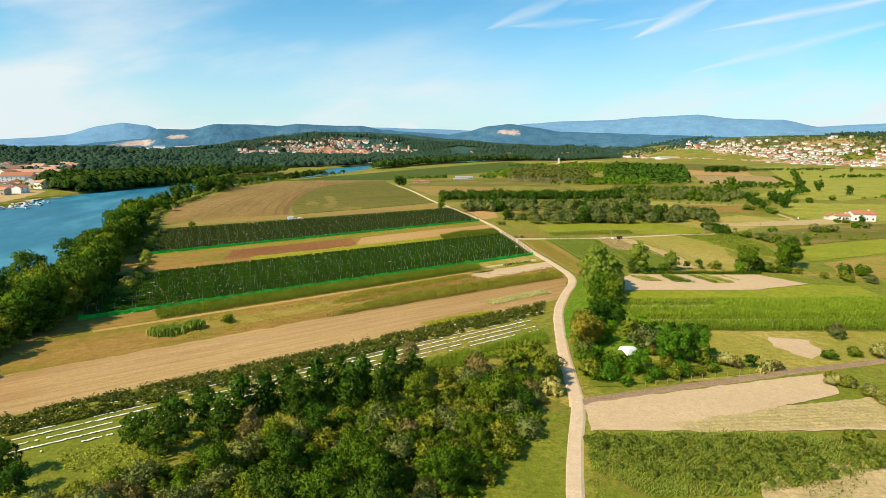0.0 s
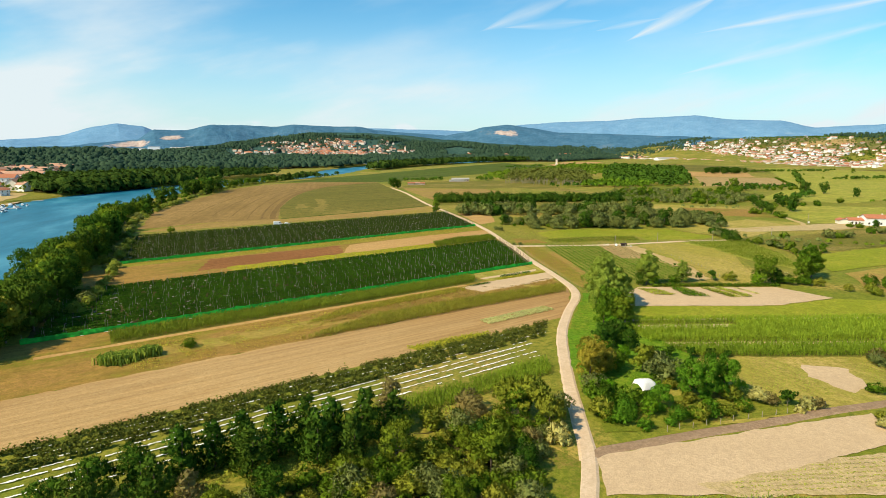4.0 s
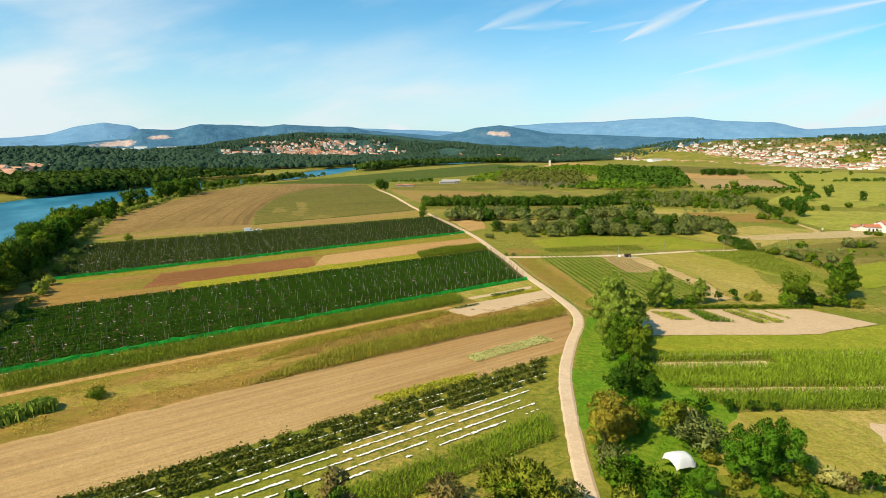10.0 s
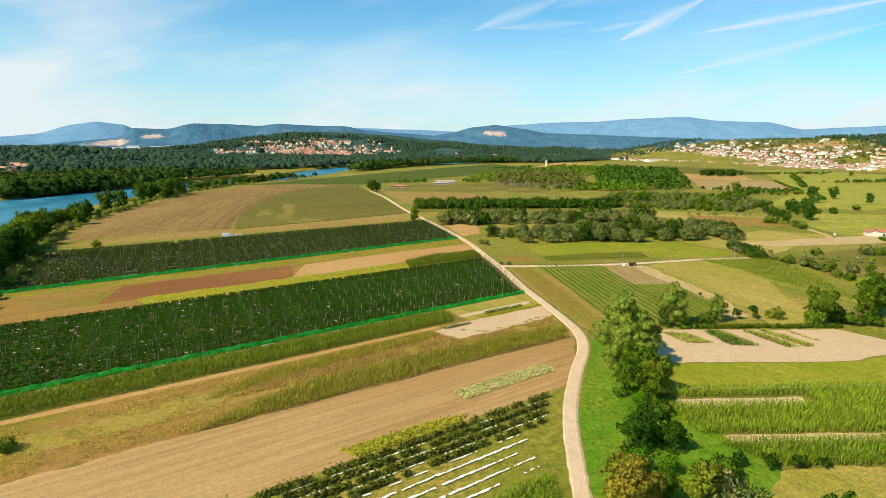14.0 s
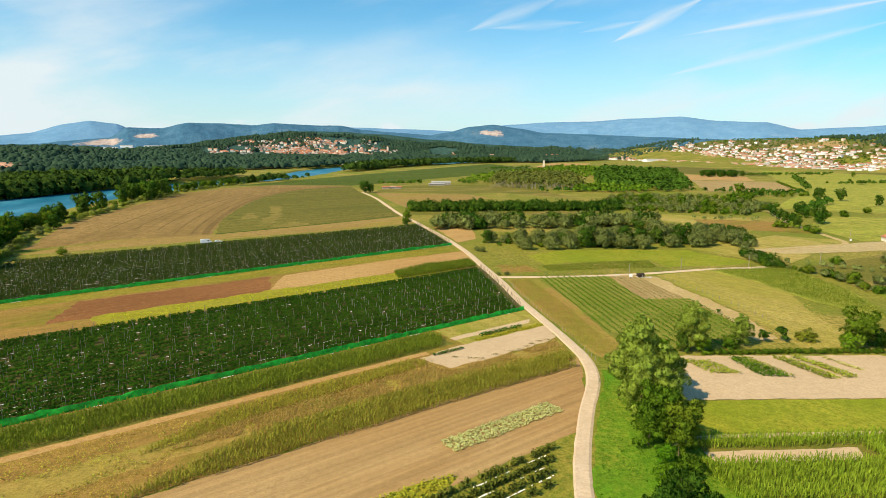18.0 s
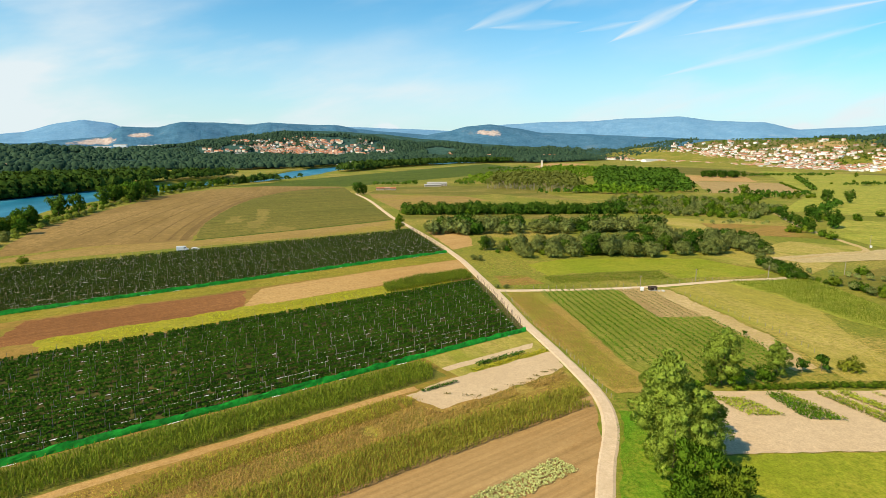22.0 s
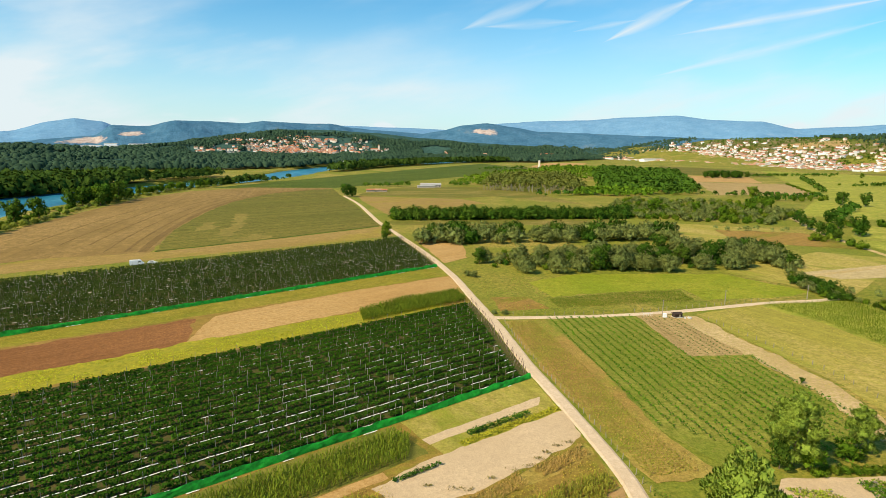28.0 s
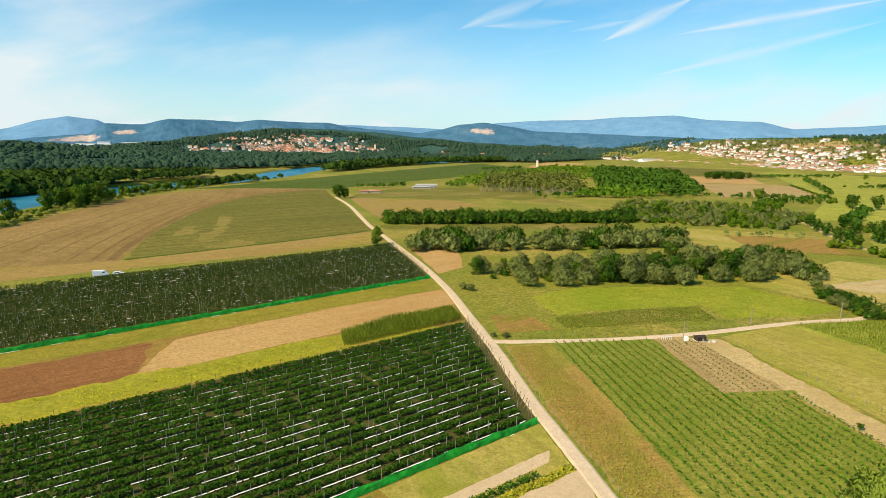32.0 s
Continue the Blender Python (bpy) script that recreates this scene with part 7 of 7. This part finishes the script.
patch("field", [(184, 390), (262, 412), (296, 420), (290, 404), (270, 389), (196, 377)], G["sparse"], "half-bare pale ground before the farm", 1.2, 6)

# ---- small things in the fields ----
# dark cabin beside the side lane
cabin = tagged(new("cabin"), "small dark wooden cabin beside the gravel lane", "cabin")
cabin.matrix_basis = pose(98, 325.6, 0.2, 0, 0, 8) @ Matrix.Scale(0.72, 4)
for nm, mesh in zip(("wall", "roof"), gable(3.6, 2.6, 1.7, 0.5, 0.25, timber_dark, timber_dark)):
    part(nm, mesh, cabin)
part("plinth", box_mesh("plinth", 3.9, 2.9, 0.25, concrete), cabin)
part("door", box_mesh("door", 0.8, 0.06, 1.5, wood_post), cabin).location = (0.6, -1.33, 0.2)
cart = tagged(new("stone_pile"), "low pile of pale stones beside the cabin", "stones")
cart.location = (101.5, 324.5, 0.2)
for i in range(7):
    p = part("stone", box_mesh("stone", 0.6, 0.5, 0.4, concrete, taper=0.7), cart)
    p.location, p.rotation_euler = (rh.normal() * 0.7, rh.normal() * 0.4, 0), (0, 0, rh.uniform(0, 3))


def pole(x, y, h, label):
    top = tagged(new("utility_pole"), label, "pole", "poles along the side lane")
    top.location = (x, y, 0.2)
    v, f = [], []
    for i, (z, r) in enumerate(((-0.3, 0.17), (h * 0.5, 0.14), (h, 0.10))):
        v += [(r * math.cos(a * math.tau / 8), r * math.sin(a * math.tau / 8), z) for a in range(8)]
        if i:
            f += [(8 * i - 8 + a, 8 * i - 8 + (a + 1) % 8, 8 * i + (a + 1) % 8, 8 * i + a) for a in range(8)]
    f.append(tuple(range(16, 24)))
    obj_mesh("shaft", v, f, wood_post, top)
    arm = part("cross_arm", box_mesh("cross_arm", 0.9, 0.1, 0.12, wood_post), top)
    arm.location = (0, 0, h - 0.35)
    for a in (-0.38, 0.38):
        part("insulator", box_mesh("insulator", 0.09, 0.09, 0.18, glass_dark, taper=0.6), arm).location = (a, 0, 0.12)
    return top


for x, y, h in ((93.5, 326.6, 5.6), (122.5, 340.2, 5.2), (158, 347, 5.2), (196, 352, 6)):
    pole(x, y, h, "slim pale utility pole beside the lane")
part("switch_box", box_mesh("switch_box", 1.0, 0.7, 1.3, wall_white), pole(262, 418, 7, "tall pale pole near the farm")).location = (0.7, 0, 0)
box = tagged(new("pump_box", box_mesh("pump_box", 1.1, 0.8, 1.2, wall_white)), "small white concrete box at a pole's foot", "box")
box.location = (93.9, 325.6, 0.2)
rack = tagged(new("white_rack"), "low white metal rack beside the lane", "rack")
rack.location = (88.5, 326.6, 0.2)
for i in range(6):
    part("upright", box_mesh("upright", 0.07, 0.07, 1.0, metal_white), rack).location = (i * 0.6 - 1.5, 0, 0)
part("rail", box_mesh("rail", 3.2, 0.07, 0.07, metal_white), rack).location = (0, 0, 0.95)

# fence of short posts along the track and the lane
SHORT = box_mesh("fence_post", 0.11, 0.11, 1.25, wood_post, taper=0.85)


def post_line(pts, gap, label, rng):
    fence = tagged(new("post_fence"), label, "fence")
    line = smooth_line(pts, gap)
    fence.location = (*line[0], 0.1)
    for x, y in line:
        p = part("fence_post", SHORT, fence)
        p.location = (x - line[0][0] + rng.normal() * 0.08, y - line[0][1] + rng.normal() * 0.08, 0)
        p.rotation_euler = (rng.normal() * 0.05, rng.normal() * 0.05, 0)
    return fence


post_line([(49.2, 232), (47.6, 252), (44.9, 272), (42.6, 288), (40.4, 312), (40.0, 322)], 2.4, "line of short grey posts beside the track", rh)
post_line([(44, 328.6), (52, 328.8), (68, 329.4), (86, 331.6), (106, 335.6), (137, 343.6)], 3.2, "line of short posts along the side lane", rh)
post_line([(107, 322), (112, 300), (116, 272), (114, 252)], 3.0, "old post fence beside the earthen path", rh)
post_line([(38, 121.5), (50, 124.6), (66, 128.6), (76, 131.6)], 3.0, "wire fence posts along the lane", rh)

# white sheet shelter among the bushes
sheet_white = solid("white_tarpaulin", (0.80, 0.79, 0.77), 0.6, vary=0.05, scale=1.5)
shelter = tagged(new("shelter"), "sagging white tarpaulin shelter among bushes", "shelter")
shelter.matrix_basis = pose(40.2, 139.5, 0.3, 0, 0, 24) @ Matrix.Diagonal((0.85, 0.85, 1.15, 1))
v, f = [], []
for i in range(9):
    for j in range(9):
        a, b = i / 8 * 2 - 1, j / 8 * 2 - 1
        top = 2.5 - 0.9 * abs(b) ** 2 - 0.35 * a - 0.25 * abs(a) ** 3
        v.append((a * 2.9 + 0.15 * noise.noise((i, j, 1)), b * 2.2 + 0.15 * noise.noise((i, j, 2)), top - (0.7 if max(abs(a), abs(b)) == 1 else 0) + 0.18 * noise.noise((i * 0.7, j * 0.7, 3))))
        if i < 8 and j < 8:
            f.append((9 * i + j, 9 * i + 9 + j, 9 * i + 10 + j, 9 * i + j + 1))
sheet = obj_mesh("tarpaulin", v, f, sheet_white, shelter)
sheet.data.polygons.foreach_set("use_smooth", [True] * len(f))
for a, b in ((-2.6, -1.9), (2.6, -1.9), (2.6, 1.9), (-2.6, 1.9)):
    part("pole", box_mesh("pole", 0.09, 0.09, 1.5, wood_post), shelter).location = (a, b, 0)

# van and trailer on the straw margin
WHEEL = bpy.data.meshes.new("wheel")
wv = [(0.36 * math.cos(a * math.tau / 12), s * 0.12, 0.36 * math.sin(a * math.tau / 12)) for s in (-1, 1) for a in range(12)]
WHEEL.from_pydata(wv, [], [(a, (a + 1) % 12, 12 + (a + 1) % 12, 12 + a) for a in range(12)] + [tuple(range(11, -1, -1)), tuple(range(12, 24))])
WHEEL.materials.append(rubber)


def profile_body(name, prof, width, mat, parent):
    """A vehicle body from its side profile, rounded in at the roof."""
    v, f, n = [], [], len(prof)
    for s, k in ((-1, 1.0), (1, 1.0)):
        v += [(x, s * width / 2 * (0.86 if z > 1.6 else 1.0), z) for x, z in prof]
    f = [(i, (i + 1) % n, n + (i + 1) % n, n + i) for i in range(n)] + [tuple(range(n - 1, -1, -1)), tuple(range(n, 2 * n))]
    return obj_mesh(name, v, f, mat, parent)


van = tagged(new("van"), "white delivery van parked on the straw margin", "van")
van.matrix_basis = pose(-113, 407.5, 0.2, 0, 0, 24)
profile_body("body", [(-2.9, 0.4), (2.9, 0.4), (3.0, 1.0), (2.4, 1.25), (1.7, 2.2), (1.4, 2.5), (-2.7, 2.6), (-2.95, 2.4)], 2.0, metal_white, van)
part("windscreen", box_mesh("windscreen", 0.1, 1.6, 0.8, glass_dark), van).matrix_basis = pose(2.12, 0, 1.3, 0, -36, 0)
for sx_, sy_ in ((-1.9, -0.95), (1.9, -0.95), (-1.9, 0.95), (1.9, 0.95)):
    w_ = part("wheel", WHEEL, van)
    w_.location = (sx_, sy_, 0.36)
    part("rim", box_mesh("rim", 0.34, 0.27, 0.34, concrete), w_).location = (0, 0, -0.17)
for sy_ in (-1.0, 1.0):
    part("side_window", box_mesh("side_window", 1.0, 0.06, 0.6, glass_dark), van).location = (1.1, sy_ * 0.93, 1.45)
car = tagged(new("car"), "small white car parked beside the van", "car")
car.matrix_basis = pose(-107.5, 410.5, 0.2, 0, 0, 20)
profile_body("body", [(-2.0, 0.35), (2.0, 0.35), (2.05, 0.8), (1.1, 0.95), (0.5, 1.45), (-1.3, 1.48), (-2.0, 0.95)], 1.7, metal_white, car)
for sy_ in (-0.8, 0.8):
    part("side_window", box_mesh("side_window", 1.5, 0.08, 0.36, glass_dark), car).location = (-0.35, sy_ * 1.03, 1.0)
for sx_, sy_ in ((-1.3, -0.8), (1.3, -0.8), (-1.3, 0.8), (1.3, 0.8)):
    w_ = part("wheel", WHEEL, car)
    w_.location = (sx_, sy_, 0.34)
    part("rim", box_mesh("rim", 0.34, 0.27, 0.34, concrete), w_).location = (0, 0, -0.17)

# vegetable beds in the bare garden
rv = np.random.default_rng(19)


def bed(pts, mat, label, h=0.5, per=5.0, size=0.22):
    per *= 2.5
    P = [tuple(p) for p in pts]
    xs, ys = [p[0] for p in P], [p[1] for p in P]
    k = int((max(xs) - min(xs)) * (max(ys) - min(ys)) * per)
    x, y = rv.uniform(min(xs), max(xs), k), rv.uniform(min(ys), max(ys), k)
    keep = np.array([inside(a, b, P) for a, b in zip(x, y)], bool)
    x, y = x[keep], y[keep]
    c = np.stack([x, y, 0.2 + rv.random(len(x)) * h], 1)
    ob = new("vegetable_bed", quads("vegetable_bed", leaf_quads(c, rv.normal(size=(len(x), 3)) * 0.5 + (0, 0, 0.8), size * rv.uniform(0.6, 1.3, len(x)), rv), mat))
    return tagged(ob, label, "vegetable bed", kind="stuff")


bed([(72, 232), (79, 231), (83, 222.5), (75, 223)], L["weed"], "bright green vegetable bed in bare soil", 0.4, 6)
bed([(85, 233), (87.5, 233), (93, 220), (86.5, 221)], L["green"], "tall green bean bed in bare soil", 0.8, 8)
bed([(87.8, 233), (90, 233), (94.5, 219.5), (93.2, 220)], L["olive"], "narrow olive-green bed in bare soil", 0.8, 8)
bed([(97, 233), (98.5, 233), (103.5, 219), (101.5, 219)], L["olive"], "narrow dark bed in bare soil", 0.6, 8)
bed([(99, 233), (100.6, 233), (105.6, 219), (104, 219)], L["weed"], "narrow green bed in bare soil", 0.5, 8)
bed([(102, 233.5), (104.6, 233.5), (110, 219.5), (107, 219)], L["weed"], "yellow-green bed in bare soil", 0.7, 8)
bed([(110, 233), (111.5, 233), (115, 224), (113.6, 224)], L["silver"], "pale grey cabbage bed in bare soil", 0.3, 7)
bed([sn(-30, -12.4), sn(-30, -13.6), sn(-14, -14.4), sn(-14, -13.2)], L["dark"], "dark row of beans beside the bare plot", 0.9, 10)
bed([sn(-50, -17.2), sn(-50, -18.2), sn(-40, -18.6), sn(-40, -17.6)], L["dark"], "low dark row at the bare plot", 0.4, 9)
bed([sn(-33, -14.2), sn(-33, -15.8), sn(-7, -16.4), sn(-7, -14.5)], leafy("yellow_flowers", (0.24, 0.22, 0.02), (0.40, 0.31, 0.03)), "bed of yellow flowers beside the track", 0.4, 4)
bed([sn(-106, -62.5), sn(-104, -66.5), sn(-84, -68), sn(-78, -65), sn(-84, -63.4)], leafy("yellow_weeds", (0.19, 0.19, 0.02), (0.36, 0.30, 0.03)), "patch of yellow flowering weeds at the stubble", 0.5, 4)

# young plants on the brown plot, clods on the bare sandy plot
rows = np.array([(86 + 2.1 * i + (328 - y) * 0.08, y) for i in range(6) for y in np.arange(292.5, 327, 1.5)])
k = len(rows) * 4
c = np.repeat(np.column_stack([rows, np.full(len(rows), 0.4)]), 4, 0) + rv.normal(size=(k, 3)) * (0.16, 0.16, 0.08)
tagged(new("young_planting", quads("young_planting", leaf_quads(c, rv.normal(size=(k, 3)) * 0.6 + (0, 0, 0.8), rv.uniform(0.12, 0.22, k), rv), L["dark"])), "rows of small dark plants on brown soil", "young plants", kind="stuff")
for s_, n_, w_ in ((-46, -22, 0.5), (-43, -25, 0.7), (-41, -27, 0.5), (-36, -26.5, 0.6), (-31, -27.5, 0.8), (-28, -28, 0.7), (-25, -27, 0.5), (-22, -26.5, 0.6), (-19, -26, 0.5), (-47, -18, 0.6), (-44, -17.6, 0.5), (-16, -26.4, 0.6)):
    x, y = sn(s_, n_)
    g = 26
    c = np.stack([x + rv.normal(size=g) * w_, y + rv.normal(size=g) * w_ * 0.5, 0.22 + rv.random(g) * 0.18], 1)
    tagged(new("weed_heap", quads("weed_heap", leaf_quads(c, rv.normal(size=(g, 3)) * 0.6 + (0, 0, 0.8), rv.uniform(0.10, 0.22, g), rv), L["dead"])), "small brown heap of pulled weeds on bare soil", "weeds", "heaps on the bare plot")

# reed blocks at the far end of the weeds
for x, y, w in ((-88.5, 158.5, 3.4), (-86, 160, 3.0), (-82, 164, 2.4)):
    k = 900
    a, b = rv.normal(size=k) * w * 0.42, rv.normal(size=k) * w * 0.3
    h = 2.3 * rv.uniform(0.6, 1.1, k)
    t = rv.uniform(0, math.tau, k)
    q = np.stack([np.cos(t), np.sin(t), 0 * t], 1) * 0.16
    p0 = np.stack([x + a, y + b, 0 * h], 1)
    p1 = p0 + np.stack([rv.normal(size=k) * 0.3, rv.normal(size=k) * 0.3, h], 1)
    tagged(new("reed_clump", quads("reed_clump", np.stack([p0 - q, p0 + q, p1 + q * 1.5, p1 - q * 1.5], 1), L["reed"])), "tall light-green reed clump in dry grass", "reeds", "reed clumps in the dry grass")

# weeds and dry tufts that break up the ground
rt = np.random.default_rng(23)
tufts([sn(-170, -17), sn(-52, -17), sn(-52, -29), sn(road_s(-33) - 3, -31), sn(road_s(-37) - 3, -36), sn(-116, -30), sn(-120, -40), sn(-170, -40)], 1.6, L["gold"], rt, "dry golden weeds between the crop strips", 0.5, size=0.2)
tufts([sn(-170, -22), sn(-100, -20), sn(-60, -24), sn(-60, -30), sn(-116, -31), sn(-170, -38)], 0.8, L["weed"], rt, "green weeds between the crop strips", 0.6, size=0.24)
tufts([sn(-150, 97), sn(45, 98), sn(52, 113), sn(-150, 113)], 1.0, L["gold"], rt, "weeds below the upper net", 0.4, size=0.2)
tufts([sn(-120, 61), sn(20, 61), sn(15, 71), sn(-120, 71)], 1.2, leafy("yellow_bloom", (0.36, 0.34, 0.02), (0.54, 0.47, 0.03)), rt, "strip of yellow flowering weeds", 0.5, size=0.24)
tufts([(106, 329), (150, 346), (150, 310), (130, 238), (110, 240)], 0.35, L["gold"], rt, "grass tufts in the pasture", 0.3, size=0.16)
for poly in ([(62, 159), (84, 159), (82, 147), (84, 138), (62, 133), (58, 140)], [(98, 159), (129, 159), (117, 141), (96, 138)]):
    corn(poly, 0.4, L["weed"], r7, "rough grass beside the lane", h=0.3, row=0.8, gap=0.8, name="rough_grass")
corn([(18.5, 99.5), (46, 100.5), (68, 97), (76, 95), (70, 89), (52, 83), (36, 80), (24, 80), (16, 88)], 0.8, L["scrub"], r7, "tall pale grass between the scrub bushes", h=0.9, row=0.6, gap=0.4, name="rough_grass")
tufts([(31.5, 176), (42, 206), (50, 234), (60, 222), (55, 193), (60, 165), (48, 142), (30, 130)], 1.0, L["lush"], rt, "lush weeds under the trees", 0.4, size=0.22)
tufts([(18, 99), (60, 100), (60, 70), (12, 66)], 1.2, L["weed"], rt, "tall grass in the scrub", 0.6, size=0.24)
tufts([(50, 84), (66, 92), (95, 100), (95, 66), (40, 66)], 1.6, L["pale_straw"], rt, "tufts of pale dry grass beyond the scrub", 0.6, size=0.22)
tufts([(38, 380), (148, 390), (165, 352), (60, 332), (40, 333)], 0.35, L["weed"], rt, "meadow grass along the lane", 0.3)
tufts(WOOD, 0.9, L["green"], rt, "undergrowth of the wood", 1.2, size=0.45, name="undergrowth")
tufts([sn(-220, -91), sn(-92, -91), sn(-100, -105), sn(-220, -106)], 1.6, L["weed"], rt, "tall weeds along the wood", 0.9, size=0.36)
